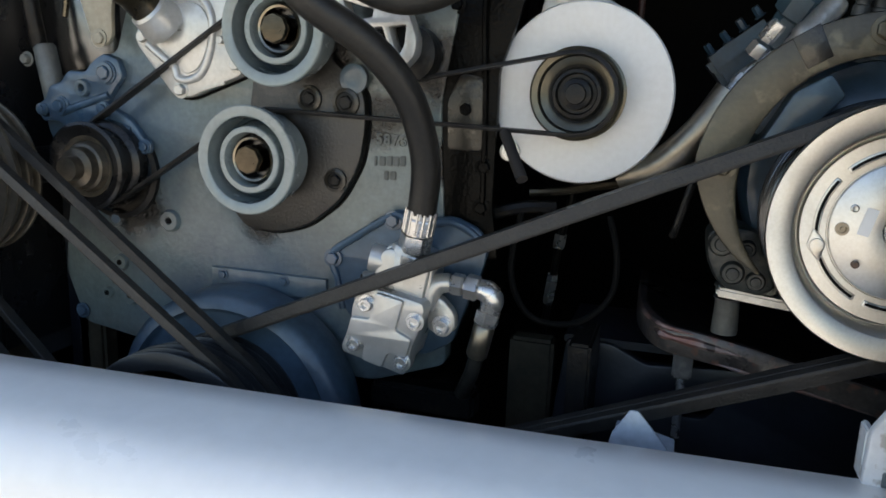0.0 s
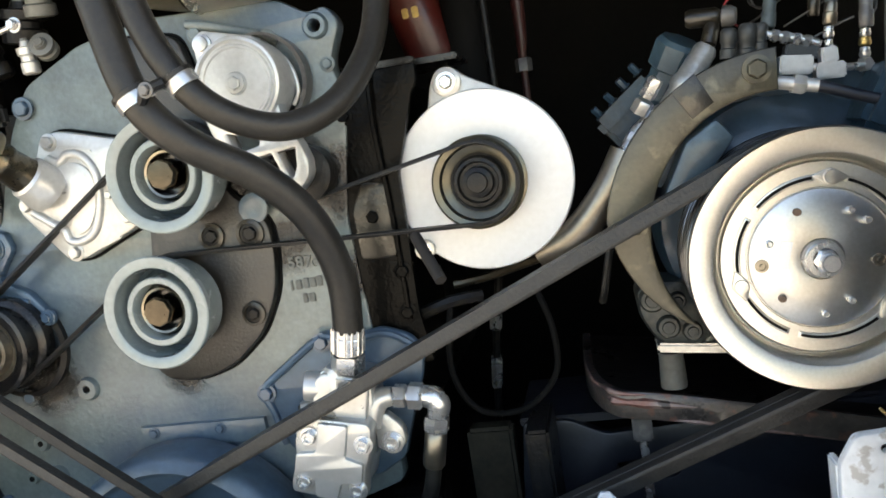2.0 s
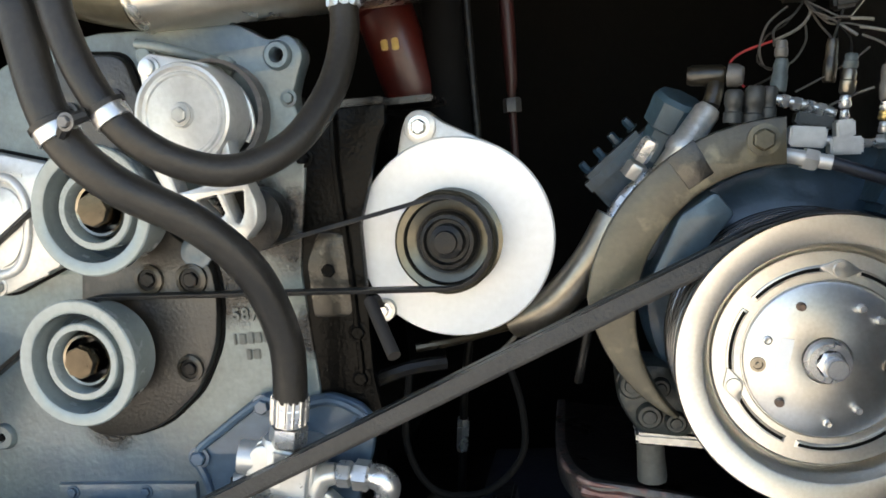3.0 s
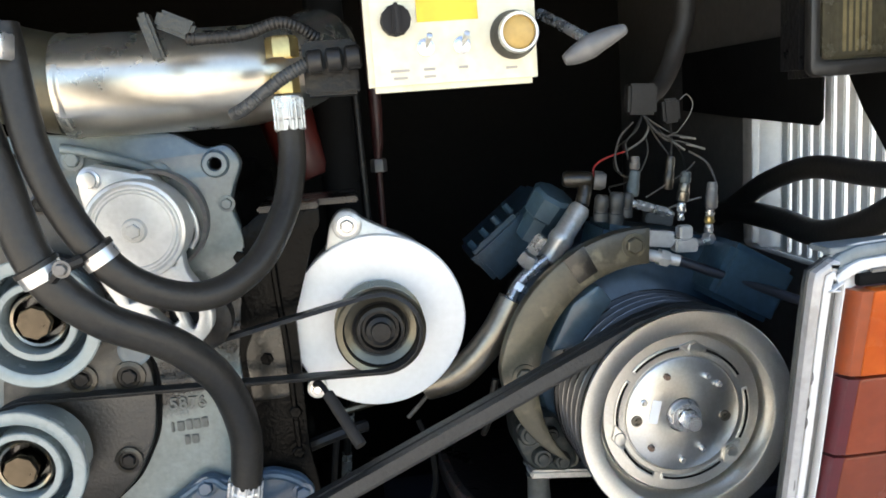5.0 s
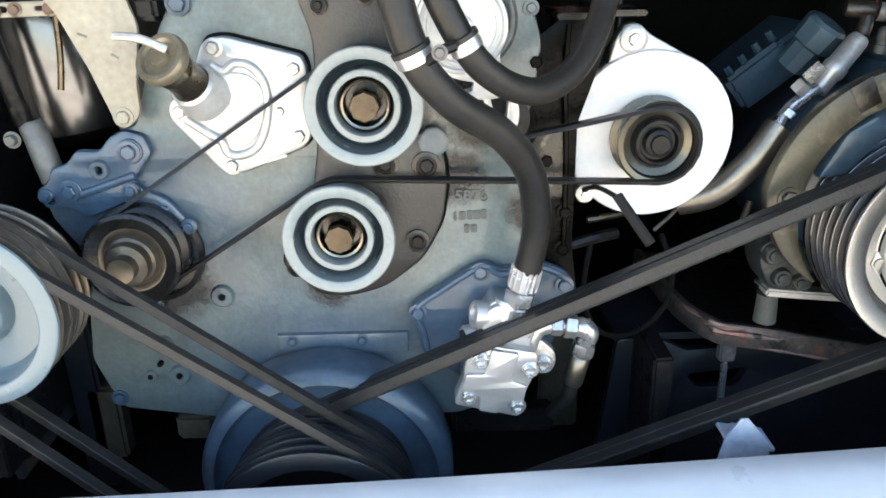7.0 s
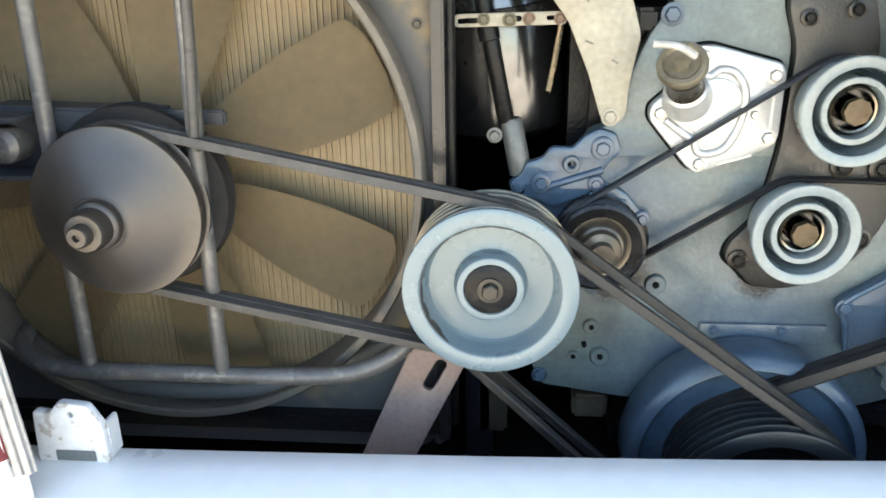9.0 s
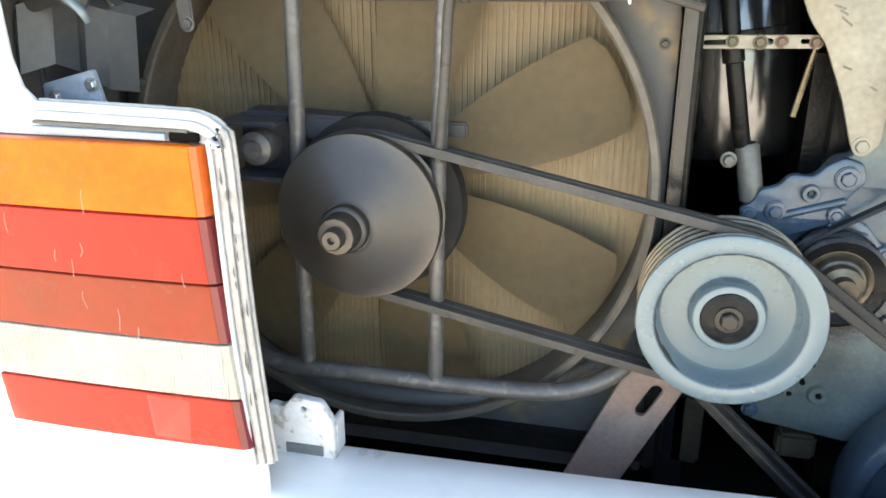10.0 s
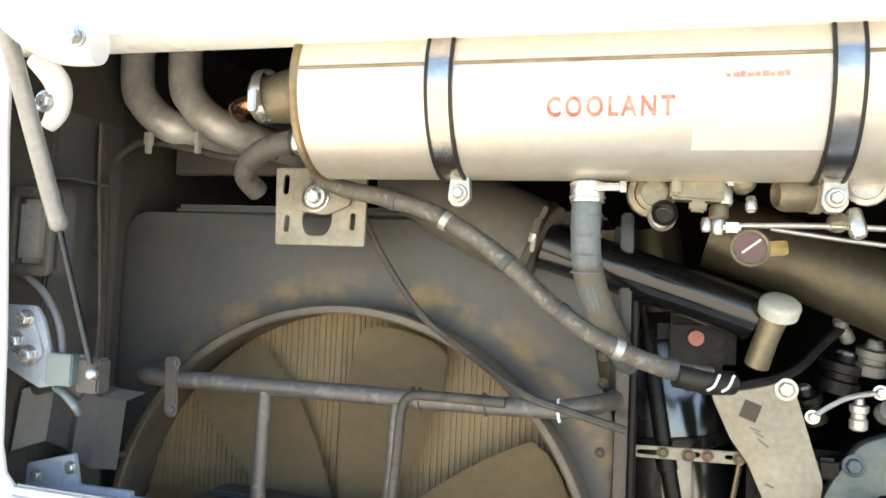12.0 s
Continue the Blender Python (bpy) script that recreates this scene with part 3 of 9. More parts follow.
def bolt(parent, at, r=0.008, h=0.008, mat=None, name="bolt", way=(0, -1, 0), socket=False):
    """A bolt as a part of its own; alike bolts share one mesh."""
    mat = mat or STEEL
    key = (round(r, 4), round(h, 4), mat.name, socket)
    turn = frame_to(way) @ turned(0, 0, (hash(tuple(round(v * 1000) for v in at)) % 60))
    if key not in BOLT:
        bm = bmesh.new()
        if socket:
            lathe(bm, [(0, 0), (r * 1.4, 0), (r * 1.4, r * 0.2), (r, r * 0.2), (r, h * 0.9), (r * 0.9, h), (r * 0.55, h), (r * 0.5, h * 0.5), (0, h * 0.45)], (0, 0, 0), (0, 0, 1), 18)
        else:
            hexhead(bm, (0, 0, 0), r, h, (0, 0, 1))
        me = bpy.data.meshes.new(name)
        bmesh.ops.recalc_face_normals(bm, faces=bm.faces)
        bm.to_mesh(me)
        bm.free()
        me.materials.append(mat)
        shade(me, 30)
        BOLT[key] = me
    ob = new(name, BOLT[key])
    if parent:
        ob.parent = parent
    ob.matrix_basis = Matrix.Translation(Vector(at) - (PLACE[parent] if parent else Vector())) @ turn
    PLACE[ob] = Vector(at)
    return ob


def belt_path(wheels, y, arc=10):
    """The closed line of a belt round wheels (x, z, r, side), clockwise as seen by the viewer; side -1 runs on its back."""
    lines, n = [], len(wheels)
    for i in range(n):
        (x1, z1, r1, s1), (x2, z2, r2, s2) = wheels[i], wheels[(i + 1) % n]
        dx, dz = x2 - x1, z2 - z1
        d = math.hypot(dx, dz)
        base, off = math.atan2(dz, dx), math.asin(max(-1, min(1, (s1 * r1 - s2 * r2) / d)))
        ang = base - off
        nx, nz = -math.sin(ang), math.cos(ang)
        lines.append(((x1 + nx * r1 * s1, z1 + nz * r1 * s1), (x2 + nx * r2 * s2, z2 + nz * r2 * s2)))
    pts = []
    for i in range(n):
        p, q = lines[i]
        for k in range(12):
            t = k / 12
            pts.append((p[0] + (q[0] - p[0]) * t, p[1] + (q[1] - p[1]) * t))
        x, z, r, s = wheels[(i + 1) % n]
        nq = lines[(i + 1) % n][0]
        a0, a1 = math.atan2(q[1] - z, q[0] - x), math.atan2(nq[1] - z, nq[0] - x)
        turn = (a1 - a0) % (2 * math.pi)
        turn = turn - 2 * math.pi if s > 0 else turn
        if s > 0 and turn < -1.95 * math.pi:
            turn = 0
        for k in range(arc):
            a = a0 + turn * k / arc
            pts.append((x + r * math.cos(a), z + r * math.sin(a)))
    return [Vector((px, y, pz)) for px, pz in pts]


def belt(name, wheels, y, width, thick, label, mat=None, group=""):
    """A vee belt: a rubber wedge with a fabric backing on its outer side."""
    w, t = width / 2, thick / 2
    line = belt_path(wheels, y)
    ob = thing(name, (wheels[0][0], y, wheels[0][1]), label, "belt", group)
    bm = bmesh.new()
    sweep(bm, line, [(-t, -w * 0.75), (t * 0.55, -w * 0.97), (t * 0.55, w * 0.97), (-t, w * 0.75)], closed=True, up=(0, 1, 0))
    part("wedge", bm, mat or BELT, ob)
    bm = bmesh.new()
    sweep(bm, line, [(t * 0.55, -w), (t * 0.85, -w), (t, -w * 0.9), (t, w * 0.9), (t * 0.85, w), (t * 0.55, w)], closed=True, up=(0, 1, 0))
    part("backing", bm, BACKING if mat is None else mat, ob, "worn fabric backing")
    return ob


# ------------------------------------------------------------ ground and bus body
def slab(name, at, size, mat, label, category, bevel=0.0):
    bm = bmesh.new()
    box(bm, at, size, bevel)
    return tagged(part(name, bm, mat, None, at=at), label, category, kind="structure")


MID = -0.073          # the middle of the bus
bm = bmesh.new()
def yard_height(x, y):
    """The yard is level under the bus and climbs gently ahead on the left."""
    k = min(1.0, max(0.0, ((y + 1.2 - x - 0.5) * 0.7071 - 3.5) / 9.0))
    return 0.95 * k * k * (3 - 2 * k)


steps = [math.copysign(math.sinh(abs(k) / 60 * 7.3) * 0.54, k) for k in range(-60, 61)]
sheet = [[bm.verts.new((x, y, yard_height(x, y))) for y in steps] for x in steps]
for a, b in zip(sheet, sheet[1:]):
    for k in range(len(steps) - 1):
        bm.faces.new((a[k], b[k], b[k + 1], a[k + 1]))
tagged(part("ground", bm, CONCRETE), "pale worn concrete yard under and behind the bus", "ground", kind="structure")


def mirror_x(x, z, side):
    return x if side < 0 else 2 * MID - x


def lean(bm, side):
    """The far corner of the body stands a little further in and leans forward towards the sill."""
    for v in bm.verts if side > 0 else ():
        f = max(0.0, min(1.31 - v.co.z, 0.45))
        v.co.y += 0.02 + 0.22 * f
        v.co.x += 0.009 + 0.055 * f if v.co.x < 1.2 else 0.0
    return bm


def mirrored(pts, side):
    return pts if side < 0 else [(mirror_x(x, z, side), z) for x, z in pts][::-1]


SIDE_PANEL = [(-1.385, 0.30), (-1.385, 2.05), (-1.272, 2.05), (-1.262, 1.80), (-1.240, 1.54), (-1.233, 1.40), (-1.224, 1.366), (-1.205, 1.348), (-1.17, 1.342), (-1.0, 1.337), (-0.977, 1.330), (-0.970, 1.31),
              (-0.955, 0.87), (-0.955, 0.30)]
for side, word in ((-1, "left"), (1, "right")):
    bm = plate(mirrored(SIDE_PANEL, side), -0.396, -0.387 if side < 0 else -0.372, (), 0.003)
    for z in (0.86, 1.31):
        bmesh.ops.bisect_plane(bm, geom=bm.verts[:] + bm.edges[:] + bm.faces[:], plane_co=(0, 0, z), plane_no=(0, 0, 1))
    bm = lean(bm, side)
    tagged(part("wall_rear_" + word, bm, WHITE), "white painted rear corner panel of the bus", "bus body", kind="structure")
    x = -1.385 if side < 0 else 2 * MID + 1.385
    holes = () if side < 0 else (rounded([(-0.17, 1.19), (-0.17, 1.53), (0.40, 1.53), (0.40, 1.19)], 0.02),)
    for nm, px, mat, wide, lab in (("wall_side_", x, WHITE, (-0.375, 3.4, 0.3, 3.0), "white painted side wall of the bus"), ("wall_inner_", x - side * 0.045, DUSTY_SHEET, (-0.365, 1.04, 0.5, 2.12), "dark sheet metal side of the engine bay")):
        bm = plate([(wide[0], wide[2]), (wide[0], wide[3]), (wide[1], wide[3]), (wide[1], wide[2])], -0.012, 0.012, holes, 0.002)
        bm.transform(Matrix.Translation((px, 0, 0)) @ turned(0, 0, 90))
        tagged(part(nm + word, bm, mat), lab, "bus body", kind="structure")
bm = bmesh.new()
sweep(bm, [Vector((-1.36, 0, 0)), Vector((1.214, 0, 0))], [(-y, z) for y, z in ((0.435, 2.95), (0.425, 1.953), (0.418, 1.924), (0.40, 1.916), (0.36, 1.918), (0.36, 2.95))], up=(0, 0, 1), caps=True)
tagged(part("wall_rear_upper", bm, WHITE), "white painted body above the open engine bay", "bus body", kind="structure")
SILL = [(0.25, 0.80, 1), (0.248, 0.862, 1), (0.256, 0.868, 1), (0.30, 0.867, 1), (0.36, 0.861, 1), (0.395, 0.85, 1), (0.415, 0.83, 1), (0.425, 0.79, 1), (0.425, 0.35, 1), (0.25, 0.35, 1)]
bm = bmesh.new()
rings = []
for k in range(25):      # the lip bows in plan and dips towards its ends
    x = -1.385 + 2.624 * k / 24
    c = max(-0.95, min(0.9, x))
    dy, dz = -0.004 + 0.0598 * c + 0.0379 * c * c, -0.0033 - 0.0082 * c - 0.0148 * c * c
    rings.append([bm.verts.new((x, -y + dy * w, z + dz * w)) for y, z, w in SILL])
for a, b in zip(rings, rings[1:]):
    for k in range(len(SILL)):
        m = (k + 1) % len(SILL)
        bm.faces.new((a[k], a[m], b[m], b[k]))
bm.faces.new(rings[0])
bm.faces.new(rings[-1][::-1])
bmesh.ops.recalc_face_normals(bm, faces=bm.faces[:])
tagged(part("sill", bm, WHITE), "white painted sill below the engine bay opening", "sill", kind="structure")
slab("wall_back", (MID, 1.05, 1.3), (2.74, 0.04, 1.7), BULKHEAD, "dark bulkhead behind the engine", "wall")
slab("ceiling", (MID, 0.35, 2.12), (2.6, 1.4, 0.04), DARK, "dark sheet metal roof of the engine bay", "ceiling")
slab("roof", (MID, 1.5, 3.0), (2.6, 3.8, 0.06), WHITE, "white bus roof above the engine bay", "bus body")
# unseen wall added to keep daylight out of the shortened body
slab("wall_front", (MID, 3.4, 1.6), (2.6, 0.05, 2.7), DARK, "dark wall added to close the cut-off bus body", "wall")
# pan added to block the bright ground under the engine
slab("added_pan", (MID, 0.39, 0.56), (2.6, 1.27, 0.02), DARK, "dark pan added to shut out the ground below", "floor")
slab("pipe_channel", (-1.336, -0.16, 1.53), (0.03, 0.16, 0.7), SHROUD, "grey folded metal channel at the bay's corner", "wall", 0.004)

# ------------------------------------------------------------ tail lights with worn frames
LENS_Z = (1.312, 1.2285, 1.147, 1.071, 0.996, 0.925)


def rail_strip(pts, off, w, y0, y1):
    """A flat strip along a line in the rear face, moved sideways by off."""
    bm = bmesh.new()
    pts = smooth_path([Vector((x, 0, z)) for x, z in pts], 5)
    rings = []
    for k, p in enumerate(pts):
        d = (pts[min(k + 1, len(pts) - 1)] - pts[max(k - 1, 0)]).normalized()
        n = Vector((-d.z, 0, d.x))
        a, b = p + n * (off - w / 2), p + n * (off + w / 2)
        rings.append([bm.verts.new((a.x, y1, a.z)), bm.verts.new((a.x, y0 + 0.0015, a.z)), bm.verts.new(((a.x * 3 + b.x) / 4, y0, (a.z * 3 + b.z) / 4)), bm.verts.new(((a.x + b.x * 3) / 4, y0, (a.z + b.z * 3) / 4)), bm.verts.new((b.x, y0 + 0.0015, b.z)), bm.verts.new((b.x, y1, b.z))])
    for u, v in zip(rings, rings[1:]):
        for k in range(6):
            bm.faces.new((u[k], u[(k + 1) % 6], v[(k + 1) % 6], v[k]))
    bm.faces.new(rings[0])
    bm.faces.new(rings[-1][::-1])
    bmesh.ops.recalc_face_normals(bm, faces=bm.faces[:])
    return bm


def bulge(bm, side):
    """The lenses swell towards the viewer between their ends."""
    middle = mirror_x(-1.165, 0, side)
    for k in range(-8, 8):
        bmesh.ops.bisect_plane(bm, geom=bm.verts[:] + bm.edges[:] + bm.faces[:], plane_co=(middle + 0.024 * k, 0, 0), plane_no=(1, 0, 0))
    for v in bm.verts:
        if v.co.y < -0.398:
            v.co.y -= 0.003 * max(0.0, 1 - ((v.co.x - middle) / 0.182) ** 2)
        end = (mirror_x(v.co.x, 0, side) + 1.318) / -0.03
        if end > 0 and v.co.y < -0.392:
            v.co.y += 0.013 * end * end
    return bm


def tail_light(side):
    word = "faded orange, red and clear tail light in worn frame" if side < 0 else "shade-darkened orange, red and clear tail light in worn frame"
    t = thing("tail_light", (-1.16 if side < 0 else 2 * MID + 1.16, -0.36, 0.90), word, "tail light", "tail lights of the bus")
    put = lambda nm, bm, mat, par, lab="": part(nm, lean(bm, side), mat, par, lab)
    back = [(-1.342, 1.312), (-0.995, 1.312), (-0.972, 0.922), (-1.312, 0.922)]
    put("housing", (plate(rounded(mirrored(back, side), 0.01), -0.399, -0.389, (), 0.002)), LENS_GAP, t)
    lenses = (LENS_ORANGE, LENS_RED, LENS_DULL, LENS_CLEAR, LENS_RED) if side < 0 else (SHADE_ORANGE, SHADE_RED, SHADE_FADED, SHADE_CLEAR, SHADE_LOW)
    for k, mat in enumerate(lenses):
        hi, lo = LENS_Z[k] - 0.0011, LENS_Z[k + 1] + 0.0011
        out = lambda z: -1.346 + 0.034 * max(0, (1.24 - z) / 0.3)
        inn = lambda z: -0.998 + 0.030 * (max(0.0, 1.31 - z) / 0.4) ** 1.5
        shape = [(out(hi), hi), (inn(hi) - 0.007, hi), (inn(lo) - 0.007, lo), (out(lo), lo)]
        bm = plate(rounded(mirrored(shape, side), 0.003), -0.416, -0.396, (), 0.0022)
        ob = put("lens", bulge(bm, side), mat, t, ("orange lens", "red lens", "faded red lens", "ribbed clear lens", "red lens")[k])
        # the inner end turns back towards the body in a darker slope
        bm = bmesh.new()
        edge = [((inn(z) + dx, y, z)) for z in (hi - 0.0006, lo + 0.0006) for dx, y in ((-0.009, -0.4156), (0.001, -0.4125), (0.005, -0.405), (0.006, -0.394), (-0.009, -0.394))]
        vs = [bm.verts.new((mirror_x(x, z, side), y, z)) for x, y, z in edge]
        bm.faces.new(vs[:5])
        bm.faces.new(vs[5:][::-1])
        for j in range(5):
            bm.faces.new((vs[j], vs[5 + j], vs[5 + (j + 1) % 5], vs[(j + 1) % 5]))
        bmesh.ops.recalc_face_normals(bm, faces=bm.faces[:])
        put("lens_edge", bm, ((EDGE_ORANGE, EDGE_RED, EDGE_RED, EDGE_CLEAR, EDGE_RED) if side < 0 else (SHADE_EDGE_ORANGE, SHADE_EDGE_RED, SHADE_EDGE_RED, SHADE_CLEAR, SHADE_EDGE_RED))[k], ob)
        if k == 3:
            for j in range(64):
                x = -1.325 + j * 0.005
                rib = bmesh.new()
                box(rib, (mirror_x(x, 0, side), -0.4152, (hi + lo) / 2), (0.0024, 0.002, hi - lo - 0.008), 0)
                put("rib", bulge(rib, side), mat, ob)
    if side < 0:
        patch = [(-1.10, 0.992), (-1.04, 0.990), (-1.045, 0.932), (-1.095, 0.933)]
        put("repair_patch", bulge(plate(mirrored(patch, side), -0.4162, -0.414, (), 0.0005), side), LENS_PATCH, t, "lighter red patch")
    for j in range(9 if side < 0 else 0):       # scratches and chips in the lens faces
        random.seed(40 + j)
        x, z = -1.27 + 0.27 * random.random(), 1.08 + 0.20 * random.random()
        bm = bmesh.new()
        x = mirror_x(x, z, side)
        tube(bm, [(x, -0.4162, z), (x + random.uniform(-0.002, 0.002), -0.4162, z - 0.01), (x + random.uniform(-0.004, 0.004), -0.4162, z - random.uniform(0.014, 0.03))], 0.0005, 5)
        put("scratch", bulge(bm, side), LENS_SCAR, t)
    # frame: worn painted strips along the top and the inner side, with a dark gap
    rail = [(-1.205, 1.342), (-1.03, 1.338), (-0.995, 1.334), (-0.977, 1.323), (-0.971, 1.30), (-0.966, 1.10), (-0.953, 0.90)]
    if side > 0:
        # grey slab that paints the panel's top face as shaded
        bm = bmesh.new()
        box(bm, (mirror_x(-1.085, 0, side), -0.381, 1.3445), (0.215, 0.030, 0.005), 0.001, turned(0, -0.6, 0))
        put("ledge", bm, HOSE_GREY, t, "grey ledge with shade in its colour")
    strips = ((0.004, 0.011, -0.400, "frame", TRIM_PALE, 0, 4), (0.004, 0.010, -0.400, "frame", TRIM, 3, 7), (-0.006, 0.010, -0.404, "frame", TRIM_PALE, 0, 4), (-0.006, 0.010, -0.404, "frame", TRIM, 3, 7), (-0.0138, 0.0055, -0.408, "inner_bead", TRIM_PALE, 3, 7), (0.0, 0.024, -0.394, "backing", TRIM, 0, 7))
    if side > 0:     # a broad outer bead, a ridge, a flat and a fine lip, with dark grooves
        # top strip greyed for shade; the left lamp has it pale
        strips = ((0.004, 0.011, -0.400, "frame", HOSE_GREY, 0, 4), (-0.006, 0.009, -0.404, "frame", TRIM_PALE, 0, 4), (0.0095, 0.009, -0.405, "frame", TRIM, 3, 7), (0.001, 0.007, -0.406, "frame", TRIM_PALE, 3, 7), (-0.0075, 0.006, -0.400, "frame", GRIP_GREY, 3, 7), (-0.0125, 0.0022, -0.407, "inner_bead", TRIM_PALE, 3, 7), (0.001, 0.030, -0.3965, "backing", SWITCH_GREY, 3, 7), (0.0, 0.022, -0.394, "backing", TRIM, 0, 4))
    for off, w, y0, nm, m, a, b in strips:
        put(nm, rail_strip(mirrored(rail[a:b], side), off, w, y0, -0.390), m, t)
    random.seed(31)
    for k in range(16):      # chips along the frame's edge
        bm = bmesh.new()
        z = 0.91 + 0.36 * random.random()
        x = -0.957 - 0.03 * (z - 1.0) + random.uniform(-0.010, 0.004)
        tube(bm, [(mirror_x(x, z, side), -0.4042, z), (mirror_x(x - 0.001, z, side), -0.4044, z + 0.006), (mirror_x(x - 0.0006, z, side), -0.4042, z + 0.010 + 0.014 * random.random())], (0.0004, 0.0012, 0.0004), 6)
        put("paint_chip", bm, GRIP_GREY, t)
    for nm, x, z, w, h, m in (("strip", -1.125, 1.3190, 0.175, 0.008, PALE_BLUE), ("gap", -1.016, 1.3185, 0.036, 0.010, BLACK_GAP), ("gap", -1.11, 1.3268, 0.20, 0.004, GRIP_GREY)):
        bm = bmesh.new()
        box(bm, (mirror_x(x, z, side), -0.402 - (0.002 if nm == "strip" else 0.0), z), (w, 0.006, h), 0.001, turned(0, 0.8 * -side, 0))
        put(nm, bm, m, t)
    return t


tail_light(-1)
tail_light(1)


def latch_bracket(x, y, z, s):
    """White folded pad with cut corners standing on the sill's lip."""
    t = thing("latch_bracket", (x, y, z), "chipped white latch bracket standing on the sill", "bracket", "sill brackets")
    o = [(x + s * a, z + b) for a, b in ((-0.05, -0.004), (-0.048, 0.056), (-0.032, 0.084), (0.008, 0.088), (0.022, 0.071), (0.045, 0.074), (0.05, -0.004))]
    o = o if s < 0 else o[::-1]
    part("face", plate(rounded(o, 0.006), y - 0.012, y + 0.002, (circle(x - s * 0.006, z + 0.07, 0.004, 10),), 0.003), PLASTIC_WHITE, t)
    bm = bmesh.new()
    box(bm, (x - s * 0.046, y + 0.012, z + 0.026), (0.008, 0.03, 0.055), 0.002)
    part("cheek", bm, PLASTIC_WHITE, t)
    bm = bmesh.new()
    box(bm, (x - s * 0.005, y - 0.0125, z + 0.008), (0.055, 0.003, 0.016), 0.001)
    part("slot", bm, HOSE_GREY, t)
    if s > 0:
        bm = bmesh.new()
        tube(bm, [(x + s * 0.012, y, z + 0.085), (x - s * 0.004, y + 0.004, z + 0.105)], 0.0016, 6)
        part("pin", bm, BRASS, t)
    return t


latch_bracket(-0.943, -0.304, 0.862, -1)
latch_bracket(0.855, -0.185, 0.848, 1)

t = thing("striker", (0.575, -0.13, 0.80), "pale blue folded striker bracket behind the sill", "bracket")
o = [(0.548, 0.80), (0.556, 0.838), (0.574, 0.868), (0.584, 0.868), (0.618, 0.828), (0.620, 0.80)]
part("cheek", plate(o[::-1], -0.15, -0.146, (), 0.001), PALE_BLUE, t)
bm = bmesh.new()
box(bm, (0.592, -0.125, 0.825), (0.07, 0.05, 0.006), 0.001, turned(0, 14, 0))
part("foot", bm, PALE_BLUE, t)
bm = bmesh.new()
box(bm, (0.585, -0.125, 0.69), (0.05, 0.05, 0.24), 0.003)
part("leg", bm, BLACK, t)

# ------------------------------------------------------------ engine
eng = thing("engine", (0, 0.1, 0.62), "blue-grey painted diesel engine with a flat front plate and stains", "engine")
OUTLINE = [(-0.315, 0.815), (-0.347, 0.90), (-0.337, 0.98), (-0.32, 1.06), (-0.363, 1.125), (-0.366, 1.16), (-0.352, 1.183), (-0.325, 1.183), (-0.30, 1.212), (-0.27, 1.214), (-0.25, 1.245), (-0.226, 1.25), (-0.204, 1.315), (-0.176, 1.38),
           (-0.14, 1.435), (-0.05, 1.475), (0.063, 1.492), (0.245, 1.482), (0.28, 1.458), (0.305, 1.465), (0.322, 1.44), (0.31, 1.415), (0.302, 1.39), (0.314, 1.345), (0.290, 1.19), (0.298, 1.06), (0.31, 0.83), (0.2, 0.79), (-0.17, 0.793)]
part("front_plate", plate(rounded(OUTLINE, 0.014), 0.0, 0.03, (circle(0.290, 1.440, 0.0085, 14), circle(-0.287, 1.193, 0.006, 12)), 0.005), ENGINE, eng, "blue-grey front plate")
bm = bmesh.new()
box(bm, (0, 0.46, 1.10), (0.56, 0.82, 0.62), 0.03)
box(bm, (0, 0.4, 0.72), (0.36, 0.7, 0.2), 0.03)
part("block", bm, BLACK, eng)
# raised bosses and ribs
for x, z, r, w in ((-0.14, 1.0, 0.017, 0), (-0.236, 0.996, 0.015, 0), (-0.219, 0.872, 0.016, 0), (-0.235, 0.925, 0.013, 0), (-0.262, 0.872, 0.009, 0), (0.290, 1.440, 0.0165, 1), (-0.287, 1.193, 0.016, 1), (0.17, 0.925, 0.013, 0)):
    bm = bmesh.new()
    lathe(bm, [(0.0 if not w else r * 0.45, -0.002), (r * 0.3 if not w else r * 0.45, 0.003), (r * 0.35 if not w else r * 0.55, 0.007), (r * 0.85, 0.007), (r, 0.004), (r * 1.05, -0.002)], (x, 0, z), seg=24)
    part("boss", bm, ENGINE, eng)
for x, z in ((-0.14, 1.0), (-0.219, 0.872), (-0.235, 0.925), (-0.262, 0.872), (-0.245, 0.893)):
    bm = bmesh.new()
    lathe(bm, [(0, 0.0082), (0.0042, 0.0082), (0.0042, 0.0)], (x, 0, z), seg=10)
    part("plug", bm, BLACK_GAP, eng)
for x, z, r in ((-0.236, 0.996, 0.009), (-0.315, 0.835, 0.009), (-0.148, 1.405, 0.011), (0.128, 1.458, 0.009), (0.071, 1.379, 0.010), (0.045, 1.44, 0.01), (0.298, 1.391, 0.007),
                (-0.135, 0.818, 0.008), (0.164, 0.925, 0.007), (0.14, 1.217, 0.008)):
    bolt(eng, (x, -0.002, z), r, r * 0.8, ENGINE_BLUE if x < -0.1 and r < 0.0112 else ENGINE)
# cast strip over the crank pulley
part("cast_strip", plate([(-0.066, 0.937), (0.126, 0.937), (0.126, 0.905), (-0.066, 0.905)], -0.008, 0.004, (), 0.003), ENGINE, eng)
bolt(eng, (0.058, -0.008, 0.927), 0.006, 0.005, ENGINE_BLUE)
bolt(eng, (-0.045, -0.008, 0.927), 0.006, 0.005, ENGINE_BLUE)
